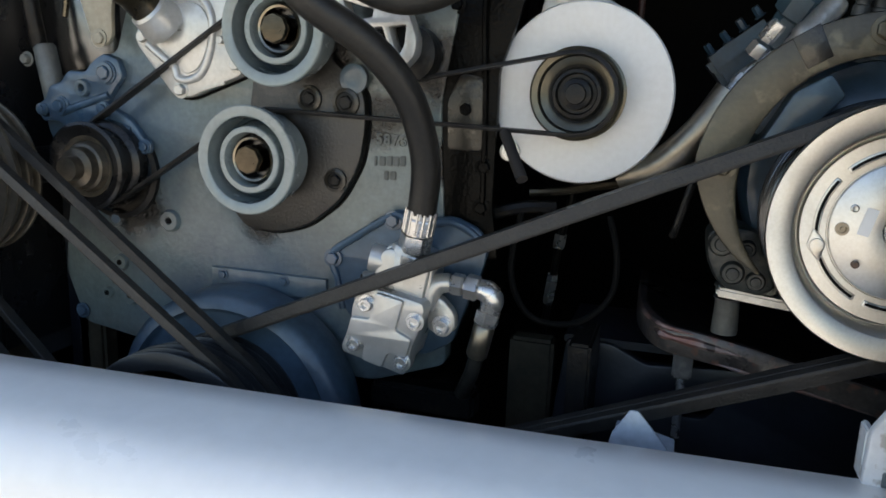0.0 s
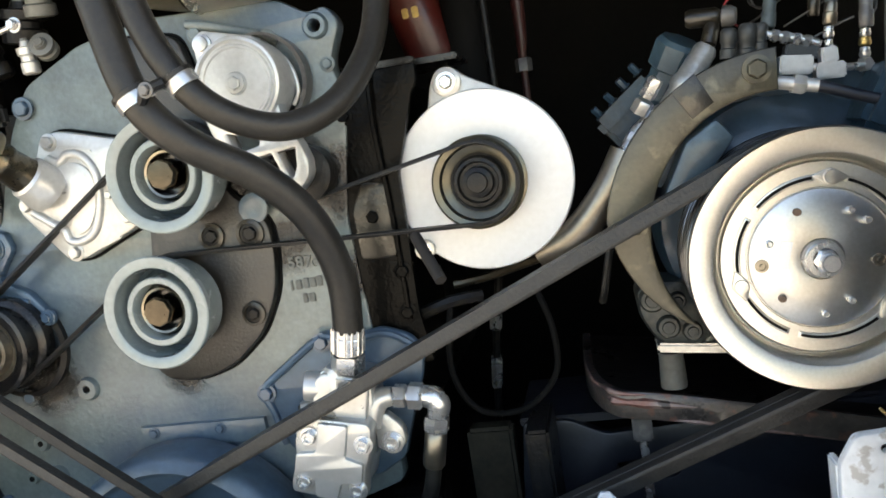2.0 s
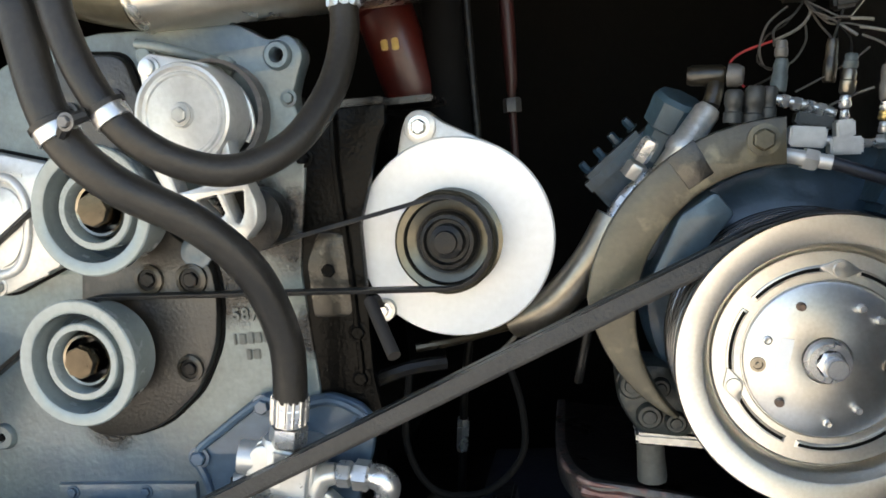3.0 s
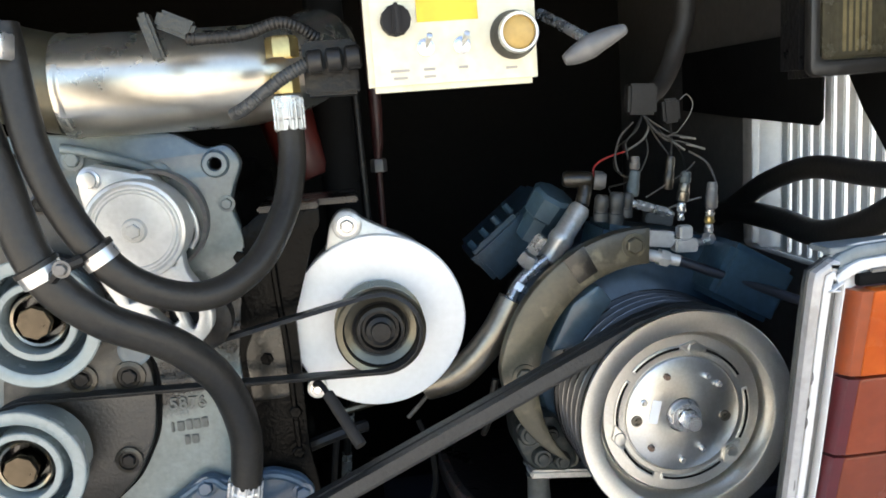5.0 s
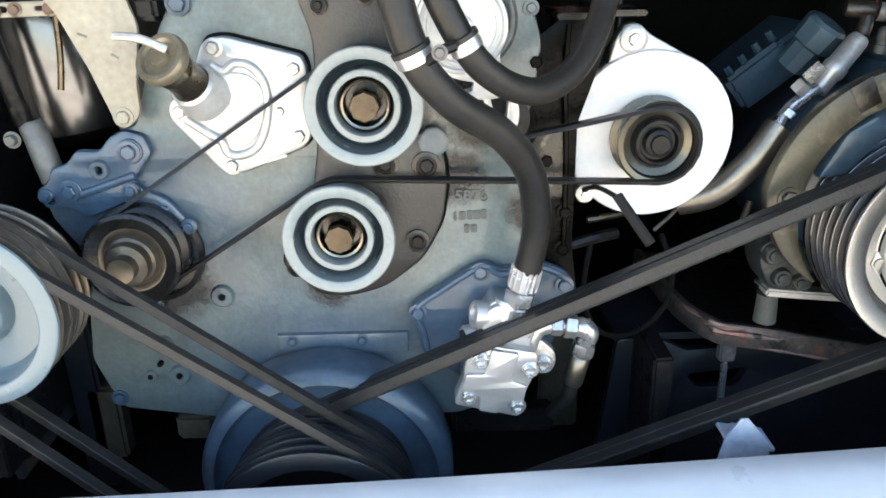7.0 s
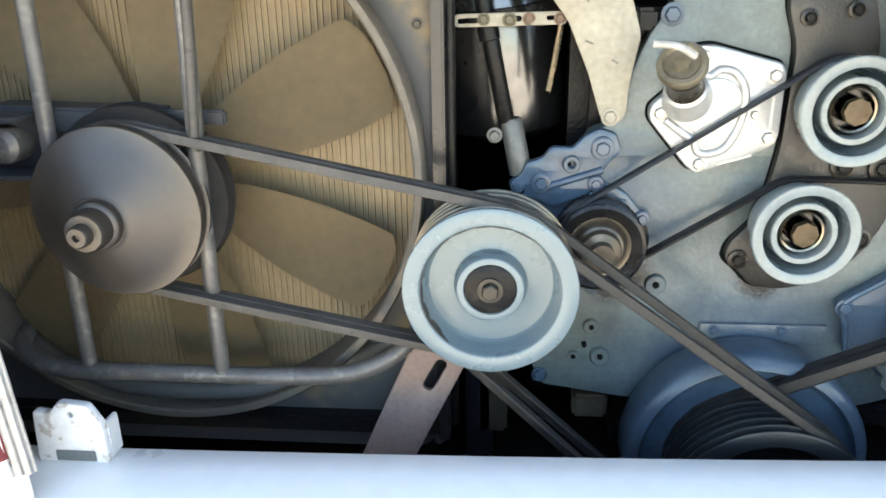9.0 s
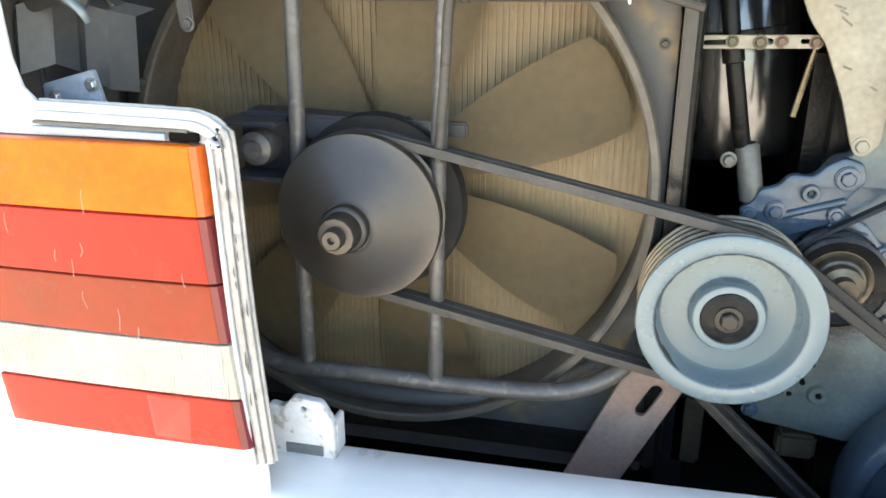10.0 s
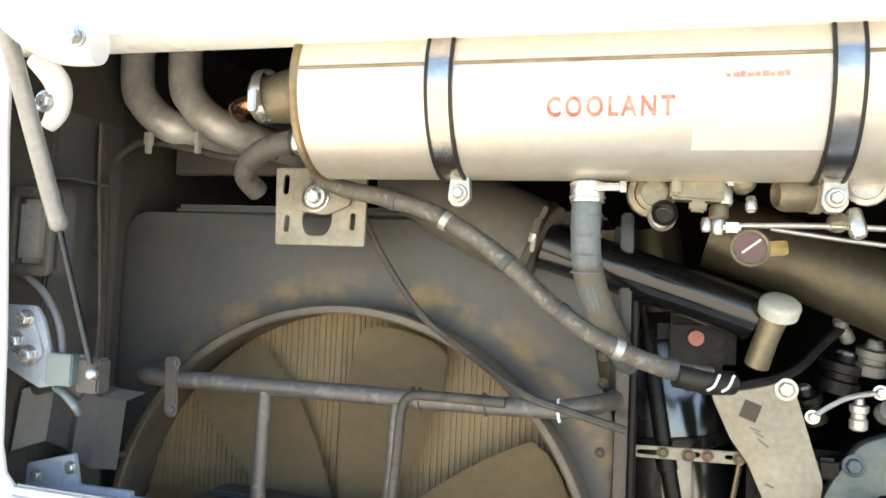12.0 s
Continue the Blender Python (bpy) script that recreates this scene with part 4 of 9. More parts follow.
# ribbed ear on the upper corner and edge ridges
EAR = [(-0.372, 1.165), (-0.352, 1.178), (-0.346, 1.196), (-0.322, 1.203), (-0.308, 1.221), (-0.276, 1.219), (-0.262, 1.236), (-0.240, 1.248), (-0.214, 1.240), (-0.206, 1.214), (-0.222, 1.196), (-0.236, 1.176), (-0.226, 1.166), (-0.196, 1.152), (-0.172, 1.122), (-0.164, 1.104), (-0.180, 1.100), (-0.215, 1.136), (-0.245, 1.150), (-0.28, 1.136), (-0.304, 1.126), (-0.331, 1.142), (-0.362, 1.142)]
part("cast_ear", plate(rounded(EAR[::-1], 0.008), -0.012, 0.004, (circle(-0.278, 1.195, 0.0055, 14), circle(-0.353, 1.152, 0.005, 12)), 0.005), EAR_BLUE, eng, "blue painted cast ear")
for a, b, r in (((-0.318, -0.012, 1.158), (-0.232, -0.012, 1.186), 0.006), ((-0.250, -0.012, 1.150), (-0.196, -0.011, 1.136), 0.005)):
    bm = bmesh.new()
    tube(bm, [a, b], r, 10, straight=True)
    part("rib", bm, EAR_BLUE, eng)
bm = bmesh.new()
lathe(bm, [(0.0055, -0.006), (0.0055, 0.006), (0.007, 0.0075), (0.0115, 0.0075), (0.0128, 0.006), (0.0135, -0.002)], (-0.278, -0.012, 1.195), seg=28)
part("boss", bm, ENGINE, eng)
for x, z, r in ((-0.322, 1.166, 0.0095), (-0.234, 1.219, 0.0105), (-0.241, 1.165, 0.0075), (-0.170, 1.112, 0.007), (-0.357, 1.160, 0.006)):
    bm = bmesh.new()
    lathe(bm, [(r * 1.7, -0.002), (r * 1.6, 0.003), (r * 1.2, 0.0045), (0, 0.0045)], (x, -0.012, z), seg=20)
    part("boss", bm, EAR_BLUE, eng)
    bolt(eng, (x, -0.017, z), r, r * 0.7, EAR_BLUE)


def raised_bars(name, x, z, rows, mat, parent, y, tilt=0.0):
    """Cast figures too worn to read: rows of low bars."""
    for r, (off, count) in enumerate(rows):
        for k in range(count):
            bm = bmesh.new()
            box(bm, (x + off + k * 0.0155, y, z - r * 0.026 + k * 0.0155 * tilt), (0.010, 0.005, 0.017 if k % 2 else 0.015), 0.0015, turned(0, (k * 37) % 9 - 4, 0))
            part(name, bm, mat, parent)


FIGURE = material("grimy_cast_figure", (0.095, 0.112, 0.110), 0.4, 0.0, (0.055, 0.06, 0.056), 200, 30, 0.9, 0.4)
cu = bpy.data.curves.new("cast_number", "FONT")
cu.body, cu.size, cu.space_character, cu.extrude, cu.offset = "5876", 0.0205, 1.12, 0.0015, 0.0006
ob = bpy.data.objects.new("cast_number", cu)
me = ob.to_mesh()
bm = bmesh.new()
bm.from_mesh(me)
ob.to_mesh_clear()
bpy.data.objects.remove(ob)
for v in bm.verts:
    v.co = Vector((0.198 + v.co.x, -0.0018 - v.co.z, 1.138 + v.co.y - 0.03 * v.co.x))
part("cast_number", bm, FIGURE, eng, "raised cast figures")
for x, z, w, h in ((0.198, 1.114, 0.004, 0.014), (0.208, 1.114, 0.009, 0.013), (0.2185, 1.115, 0.008, 0.014), (0.228, 1.115, 0.009, 0.013), (0.238, 1.116, 0.008, 0.014), (0.214, 1.095, 0.007, 0.013), (0.224, 1.095, 0.009, 0.012)):
    bm = bmesh.new()
    box(bm, (x, -0.0012, z), (w, 0.003, h), 0.001)
    part("cast_figure", bm, FIGURE, eng)

# cover with filler neck
cov = thing("filler_cover", (-0.09, -0.002, 1.19), "bright silver cast engine cover with an oil filler neck", "cover")
CO = [(-0.118, 1.362), (-0.092, 1.366), (0.004, 1.340), (0.010, 1.326), (0.010, 1.236), (0.0, 1.222), (-0.086, 1.188), (-0.110, 1.188), (-0.172, 1.262), (-0.172, 1.282), (-0.14, 1.31)]
# black sheet a few millimetres larger than the cover, drawing its dark border
part("dark_border", plate(rounded([(x * 1.035 + 0.0027, 1.275 + (z - 1.275) * 1.045) for x, z in CO], 0.012), -0.0035, 0.002, (), 0.0005), BLACK_GAP, cov)
part("cover_plate", plate(rounded(CO, 0.012), -0.022, -0.0, (), 0.004), SILVER, cov)
bm = bmesh.new()
ridge = [(-0.116, 1.331), (-0.101, 1.323), (-0.086, 1.332), (-0.066, 1.328), (-0.051, 1.307), (-0.049, 1.278), (-0.056, 1.246), (-0.070, 1.222), (-0.092, 1.213), (-0.108, 1.217), (-0.114, 1.232), (-0.133, 1.245), (-0.156, 1.262)]
tube(bm, [(x + 0.006, -0.0225, z) for x, z in ridge], 0.0062, 10)
part("ridge", bm, SILVER, cov)
lobe = [(-0.116, 1.318), (-0.088, 1.322), (-0.068, 1.318), (-0.054, 1.302), (-0.053, 1.276), (-0.060, 1.248), (-0.074, 1.228), (-0.092, 1.221), (-0.102, 1.226), (-0.108, 1.240), (-0.130, 1.254), (-0.142, 1.275), (-0.136, 1.302)]
part("raised_pad", plate(rounded([(x + 0.006, z) for x, z in lobe], 0.012), -0.0255, -0.018, (), 0.003), SILVER, cov)
for x, z, w, h, a in ((-0.066, 1.338, 0.05, 0.004, 14), (-0.048, 1.205, 0.05, 0.004, -16), (-0.004, 1.28, 0.004, 0.06, 0)):      # raised edge of the casting
    bm = bmesh.new()
    box(bm, (x, -0.0225, z), (w, 0.004, h), 0.0015, turned(0, a, 0))
    part("edge_bead", bm, SILVER, cov)
for x, z in ((-0.105, 1.352), (-0.006, 1.324), (-0.006, 1.237), (-0.098, 1.199), (-0.158, 1.272), (-0.028, 1.270)):
    bolt(cov, (x, -0.021, z), 0.0085 if x != -0.028 else 0.006, 0.009, CAST)
NECK = Vector((-0.122, -0.022, 1.292))
CAPP = Vector((-0.150, -0.100, 1.354))
way = (CAPP - NECK).normalized()
bm = bmesh.new()
lathe(bm, [(0.0, -0.01), (0.034, -0.005), (0.035, 0.006), (0.031, 0.018), (0.030, 0.030), (0.026, 0.034)], NECK, way, 28)
part("filler_neck", bm, SILVER, cov)
bm = bmesh.new()
lathe(bm, [(0.0255, 0.030), (0.0245, 0.040), (0.0235, 0.062), (0.0255, 0.066), (0.0255, 0.072), (0.023, 0.076), (0.023, 0.086)], NECK, way, 28)
part("neck_collar", bm, NUT_DARK, cov, "brown tarnished collar")
bm = bmesh.new()
lathe(bm, [(0.024, 0), (0.0315, 0.002), (0.033, 0.005), (0.033, 0.013), (0.031, 0.0165), (0.025, 0.0165), (0.022, 0.013), (0.012, 0.0125), (0.0105, 0.018), (0.0, 0.019)], NECK + way * 0.083, way, 32)
cap = part("filler_cap", bm, OCHRE_DUST, cov, "dull steel filler cap with a lever")
bm = bmesh.new()
tube(bm, [CAPP + way * 0.012 + Vector((0.018, 0, 0.0)), CAPP + way * 0.024 + Vector((-0.004, 0, 0.006)), CAPP + way * 0.016 + Vector((-0.036, -0.004, 0.014))], 0.005, 8)
part("lever", bm, PIPE_PALE, cap, "pale worn lever")

# greasy idler bracket
t = thing("idler_bracket", (0.08, -0.002, 1.0), "greasy brown cast bracket behind the idler pulleys", "bracket")
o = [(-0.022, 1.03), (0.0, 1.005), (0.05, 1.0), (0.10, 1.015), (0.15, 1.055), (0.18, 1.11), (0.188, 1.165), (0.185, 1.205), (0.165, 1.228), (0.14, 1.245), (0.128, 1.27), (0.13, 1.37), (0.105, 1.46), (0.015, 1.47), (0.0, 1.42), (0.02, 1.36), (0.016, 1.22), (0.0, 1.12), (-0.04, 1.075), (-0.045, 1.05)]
# black sheet slightly larger than the casting, leaving a dark rim
part("dark_outline", plate(rounded([(0.07 + (x - 0.07) * 1.035, 1.2 + (z - 1.2) * 1.02) for x, z in o], 0.02), -0.002, 0.002, (), 0.0005), BLACK_GAP, t)
part("casting", plate(rounded(o, 0.02), -0.016, 0.004, (), 0.004), SANDY_GREASE, t)
bm = bmesh.new()
lathe(bm, [(0.02, 0), (0.02, 0.004), (0.016, 0.0055), (0.01, 0.004), (0, 0.004)], (0.170, -0.014, 1.224), seg=20)
part("dull_boss", bm, ENGINE, t)
for x, z, r in ((0.160, 1.192, 0.013), (0.145, 1.085, 0.011), (-0.025, 1.05, 0.01), (0.105, 1.195, 0.012), (0.03, 1.40, 0.008), (0.09, 1.41, 0.008)):
    bm = bmesh.new()
    lathe(bm, [(r * 1.5, 0), (r * 1.5, 0.006), (r * 1.1, 0.007), (r, 0.003), (0, 0.003)], (x, -0.015, z), seg=18)
    part("boss", bm, GREASY, t)
    bolt(t, (x, -0.018, z), r * 0.75, 0.006, BLACK)


def idler(x, z, nut):
    t = thing("idler_pulley", (x, -0.03, z), "grey-blue flat idler pulley with a deep rim and hub bolt", "pulley", "idler pulleys")
    R = 0.0735
    bm = bmesh.new()
    lathe(bm, [(0.058, 0.052), (0.060, 0.0), (0.064, -0.001), (0.066, 0.042), (R - 0.002, 0.044), (R, 0.046), (R, 0.055), (R - 0.0015, 0.0565), (0.0605, 0.0565), (0.0585, 0.055), (0.0575, 0.014)], (x, -0.03, z), seg=56)
    part("rim", bm, RIM, t)
    bm = bmesh.new()
    lathe(bm, [(0.0577, 0.015), (0.053, 0.011), (0.0465, 0.018)], (x, -0.03, z), seg=56)
    part("web", bm, RIM_DARK, t)
    bm = bmesh.new()
    lathe(bm, [(0.047, 0.016), (0.0455, 0.046), (0.044, 0.0475), (0.0375, 0.0475), (0.0365, 0.046), (0.0355, 0.02)], (x, -0.03, z), seg=48)
    part("hub", bm, RIM, t)
    bm = bmesh.new()
    lathe(bm, [(0.036, 0.022), (0.0345, 0.030), (0.033, 0.032), (0.0315, 0.030), (0.0305, 0.014), (0.0, 0.012)], (x, -0.03, z), seg=40)
    part("bearing", bm, GLOSS_BLACK, t)
    bm = bmesh.new()
    lathe(bm, [(0.0325, 0.022), (0.0318, 0.036), (0.0300, 0.0385), (0.0272, 0.0375), (0.0258, 0.028)], (x, -0.03, z), seg=40)
    part("bearing_ring", bm, RING_SHINE, t, "polished worn bearing ring")
    bm = bmesh.new()
    lathe(bm, [(0.0195, 0.014), (0.0195, 0.050), (0.018, 0.0525), (0.0, 0.0535)], (x, -0.03, z), seg=8)
    part("hub_bolt", bm, nut, t, "worn hub bolt")
    bm = bmesh.new()
    lathe(bm, [(0.055, -0.03), (0.055, 0.002), (0.05, 0.012)], (x, -0.03, z), seg=40)
    part("barrel", bm, BLACK, t)
    return t


IDL1, IDL2 = (0.086, 1.284), (0.044, 1.112)
idler(*IDL1, NUT_PALE)
idler(*IDL2, NUT_PALE)

SMALL = (-0.236, 1.083)
t = thing("drive_pulley", (SMALL[0], -0.02, SMALL[1]), "black and worn-steel stepped drive pulley on the engine", "pulley")
bm = bmesh.new()
lathe(bm, [(0.066, -0.0), (0.067, 0.02), (0.063, 0.024), (0.058, 0.026), (0.058, 0.042), (0.065, 0.048), (0.066, 0.058), (0.061, 0.060), (0.045, 0.052)], (SMALL[0], -0.01, SMALL[1]), seg=48)
part("rim", bm, WORN_DARK, t, "worn dark rim")
bm = bmesh.new()
lathe(bm, [(0.0455, 0.0535), (0.043, 0.0535), (0.038, 0.05), (0.034, 0.06), (0.030, 0.062), (0.028, 0.075), (0.018, 0.078), (0.017, 0.094), (0, 0.095)], (SMALL[0], -0.01, SMALL[1]), seg=40)
part("hub", bm, DRIVE_STEEL, t, "worn steel hub")
bm = bmesh.new()
lathe(bm, [(0.074, -0.012), (0.074, 0.004), (0.066, 0.006)], (SMALL[0] + 0.006, -0.004, SMALL[1] - 0.012), seg=40)
part("back_flange", bm, BLACK, t)

# crank pulley and damper
CR = (0.003, 0.735)
t = thing("crank_pulley", (CR[0], -0.03, CR[1]), "blue painted crankshaft damper with grooved black belt pulley", "pulley")
bm = bmesh.new()
lathe(bm, [(0.10, -0.02), (0.182, -0.02), (0.186, -0.012), (0.186, 0.046), (0.178, 0.056), (0.165, 0.060), (0.160, 0.052), (0.155, 0.05), (0.10, 0.05)], (CR[0], -0.03, CR[1]), seg=72)
part("damper", bm, ENGINE_BLUE, t, "blue damper ring")
groove = []
for k, r in enumerate((0.126, 0.126, 0.128, 0.133, 0.134, 0.138, 0.141, 0.142)):
    h = 0.031 + k * 0.019
    groove += [(r, h), (r, h + 0.003), (r - 0.016, h + 0.008), (r - 0.016, h + 0.012), (r, h + 0.017), (r, h + 0.019)]
bm = bmesh.new()
lathe(bm, groove + [(0.139, 0.1845), (0.118, 0.185), (0.115, 0.182), (0.112, 0.150), (0.09, 0.142), (0.05, 0.146), (0.045, 0.16), (0, 0.16)], (CR[0], -0.03, CR[1]), seg=72)
part("grooved_pulley", bm, GROOVE_DARK, t, "dark grooved pulley")

# ------------------------------------------------------------ belt tensioner
ten = thing("belt_tensioner", (0.21, -0.02, 1.25), "bright cast aluminium belt tensioner with ribbed arm", "tensioner")
TC = (0.206, 1.377)
bm = bmesh.new()
lathe(bm, [(0.062, 0.0), (0.062, 0.022), (0.058, 0.026)], (TC[0] + 0.010, -0.01, TC[1] + 0.002), seg=48)
part("back_housing", bm, CAGE, ten)
bm = bmesh.new()
lathe(bm, [(0.056, 0.0), (0.0565, 0.046), (0.055, 0.0495), (0.0515, 0.0505), (0.050, 0.049), (0.0485, 0.047), (0.0465, 0.047), (0.045, 0.0495), (0.0425, 0.0495), (0.041, 0.048), (0.014, 0.0485), (0.013, 0.051), (0.011, 0.053), (0, 0.053)], (TC[0], -0.03, TC[1]), seg=56)
part("spring_case", bm, SILVER, ten)
bolt(ten, (TC[0], -0.082, TC[1]), 0.0085, 0.006, CAST)
arm = [(0.152, 1.352), (0.160, 1.322), (0.174, 1.294), (0.205, 1.262), (0.228, 1.238), (0.258, 1.236), (0.276, 1.255), (0.278, 1.275), (0.270, 1.298), (0.2535, 1.326), (0.2515, 1.381), (0.235, 1.35)]
holes = (rounded([(0.231, 1.342), (0.240, 1.346), (0.2455, 1.337), (0.243, 1.332), (0.232, 1.332)], 0.002), rounded([(0.180, 1.320), (0.205, 1.313), (0.221, 1.310), (0.219, 1.300), (0.188, 1.294)], 0.002), rounded([(0.208, 1.285), (0.232, 1.289), (0.240, 1.268), (0.229, 1.260)], 0.002), rounded([(0.241, 1.289), (0.264, 1.292), (0.262, 1.268), (0.256, 1.256), (0.251, 1.258)], 0.002))
part("arm", plate(rounded(arm, 0.008), -0.074, -0.048, holes, 0.002), SILVER, ten)
bm = bmesh.new()
tube(bm, [(0.252, -0.03, 1.405), (0.262, -0.03, 1.385), (0.264, -0.03, 1.36), (0.255, -0.03, 1.345)], 0.003, 8)
part("housing_edge", bm, SILVER, ten)
bm = bmesh.new()
lathe(bm, [(0.036, 0.0), (0.036, 0.03), (0.03, 0.032), (0.0, 0.032)], (0.258, -0.018, 1.258), seg=36)
part("pulley", bm, BLACK, ten)
lug = [(0.143, 1.424), (0.146, 1.446), (0.157, 1.452), (0.175, 1.447), (0.225, 1.434), (0.235, 1.42), (0.20, 1.40), (0.150, 1.385)]
part("lug", plate(rounded(lug, 0.008), -0.048, -0.012, (), 0.003), SILVER, ten)
bm = bmesh.new()
lathe(bm, [(0.0125, -0.002), (0.0125, 0.003), (0.0095, 0.004), (0.009, 0.008), (0, 0.009)], (0.157, -0.048, 1.435), seg=20)
part("lug_bolt", bm, STEEL, ten)
t = thing("cast_pipe", (0.19, -0.004, 1.445), "blue-grey painted thin cast pipe over the tensioner", "pipe")
bm = bmesh.new()
tube(bm, [(0.118, -0.004, 1.472), (0.147, -0.006, 1.465), (0.177, -0.008, 1.455), (0.208, -0.008, 1.444), (0.222, -0.006, 1.436), (0.238, -0.004, 1.433)], 0.0062, 10)
part("pipe", bm, ENGINE, t)
bm = bmesh.new()
lathe(bm, [(0.013, -0.002), (0.013, 0.005), (0.008, 0.008), (0, 0.008)], (0.224, -0.001, 1.434), seg=20)
part("pipe_boss", bm, ENGINE, t)

# ------------------------------------------------------------ alternator
AC = (0.470, 1.216)
alt = thing("alternator", (AC[0], 0.05, 1.08), "alternator with a plain white front disc and dark belt pulley", "alternator")
bm = bmesh.new()
lathe(bm, [(0.0, -0.17), (0.095, -0.17), (0.105, -0.15), (0.108, -0.03), (0.10, -0.012)], (AC[0], 0.03, AC[1]), seg=48)
part("body", bm, CAST, alt)
bm = bmesh.new()
lathe(bm, [(0.112, -0.014), (0.1155, -0.012), (0.1165, 0.0), (0.1145, 0.004), (0.111, 0.005), (0.04, 0.006), (0.036, 0.004)], (AC[0], 0.03, AC[1]), seg=96)
part("front_disc", bm, WHITE_DISC, alt, "white painted disc")
bm = bmesh.new()
lathe(bm, [(0.044, 0.003), (0.046, 0.008), (0.058, 0.012), (0.0585, 0.018), (0.050, 0.021), (0.050, 0.043), (0.057, 0.046), (0.0575, 0.054), (0.055, 0.056), (0.048, 0.054), (0.046, 0.046), (0.034, 0.040), (0.033, 0.036)], (AC[0], 0.03, AC[1]), seg=56)
part("pulley", bm, OLIVE_STEEL, alt, "grooved pulley with a dull rim")
bm = bmesh.new()
lathe(bm, [(0.047, 0.050), (0.045, 0.044), (0.033, 0.040), (0.030, 0.050), (0.026, 0.051), (0.024, 0.043), (0.020, 0.043), (0.0185, 0.054), (0.013, 0.056), (0.012, 0.061), (0, 0.062)], (AC[0], 0.03, AC[1]), seg=40)
part("hub", bm, BLACK, alt)
ear = [(0.395, 1.26), (0.418, 1.35), (0.430, 1.366), (0.448, 1.366), (0.462, 1.352), (0.53, 1.315), (0.54, 1.27)]
part("ear", plate(rounded(ear, 0.012), 0.034, 0.06, (), 0.003), SILVER, alt)
bm = bmesh.new()
lathe(bm, [(0.019, -0.005), (0.019, 0.004), (0.016, 0.006), (0, 0.006)], (0.440, 0.034, 1.346), seg=28)
part("ear_boss", bm, SILVER, alt)
bolt(alt, (0.440, 0.028, 1.346), 0.009, 0.008, STEEL)
bm = bmesh.new()
lathe(bm, [(0.013, 0.0), (0.013, 0.02), (0, 0.021)], (0.382, 0.035, 1.137), seg=16)
part("lower_lug", bm, CAST, alt)
bolt(alt, (0.382, 0.014, 1.137), 0.0065, 0.006, STEEL)
t = thing("bar_lever", (0.40, 0.0, 1.10), "short black adjusting bar below the alternator", "lever")
bm = bmesh.new()
tube(bm, [(0.400, -0.098, 1.169), (0.433, -0.144, 1.121)], 0.0068, 10, straight=True)
part("bar", bm, DARK, t)
bm = bmesh.new()
tube(bm, [(0.376, 0.03, 1.136), (0.388, -0.03, 1.160), (0.402, -0.10, 1.166)], 0.0035, 8)
part("stem", bm, DARK, t)

# black mounting bracket between engine and alternator
t = thing("alternator_bracket", (0.36, 0.05, 1.0), "oily black fabricated alternator bracket", "bracket")
o = [(0.262, 1.19), (0.272, 1.30), (0.30, 1.35), (0.335, 1.375), (0.408, 1.376), (0.406, 1.352), (0.398, 1.342), (0.385, 1.30), (0.365, 1.24), (0.365, 1.06), (0.375, 0.99), (0.285, 0.985), (0.272, 1.08)]
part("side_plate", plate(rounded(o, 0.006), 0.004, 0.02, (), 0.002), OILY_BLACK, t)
bm = bmesh.new()
box(bm, (0.395, 0.085, 1.379), (0.125, 0.10, 0.008), 0.002)
part("top_flange", bm, WORN_DARK, t)
bm = bmesh.new()
box(bm, (0.370, 0.02, 1.379), (0.075, 0.04, 0.008), 0.002)
part("top_flange", bm, WORN_DARK, t)
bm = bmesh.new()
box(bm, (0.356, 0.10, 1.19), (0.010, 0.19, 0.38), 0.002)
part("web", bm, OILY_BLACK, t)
bm = bmesh.new()
tube(bm, [(0.347, -0.002, 1.37), (0.345, -0.002, 1.30), (0.35, 0.0, 1.2), (0.352, 0.002, 1.05)], 0.004, 6)
part("weld", bm, OILY_BLACK, t)
# lighter plate added to stand in for the reflection on the oily steel
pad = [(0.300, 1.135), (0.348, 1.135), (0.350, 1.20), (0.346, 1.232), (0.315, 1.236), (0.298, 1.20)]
part("sheen_patch", plate(rounded(pad[::-1], 0.008), 0.0005, 0.006, (), 0.002), OIL_SHEEN, t, "lighter patch painted for oily sheen")
for x, z in ((0.324, 1.190), (0.306, 1.323), (0.352, 1.115), (0.350, 1.06)):
    bolt(t, (x, 0.003, z), 0.0085, 0.007, OILY_BLACK)

# ------------------------------------------------------------ hydraulic pump
pump = thing("hydraulic_pump", (0.25, -0.05, 0.86), "silver gear pump bolted to the engine with hose fittings", "pump")
o = [(0.128, 0.979), (0.14, 0.990), (0.222, 1.046), (0.240, 1.051), (0.262, 1.038), (0.316, 1.048), (0.352, 1.034), (0.368, 1.012), (0.360, 0.975), (0.342, 0.93), (0.322, 0.87), (0.28, 0.845), (0.20, 0.866), (0.160, 0.895), (0.150, 0.94)]
part("adapter_flange", plate(rounded(o, 0.01), -0.016, 0.0, (), 0.005), ENGINE_BLUE, pump, "blue painted flange")
bm = bmesh.new()
tube(bm, [(0.156, -0.014, 0.90), (0.148, -0.017, 0.945), (0.140, -0.018, 0.979), (0.18, -0.018, 1.010), (0.226, -0.018, 1.040), (0.243, -0.018, 1.043), (0.262, -0.018, 1.031), (0.314, -0.018, 1.040), (0.348, -0.018, 1.026), (0.359, -0.016, 1.008)], 0.0052, 8)
part("flange_rib", bm, ENGINE_BLUE, pump)
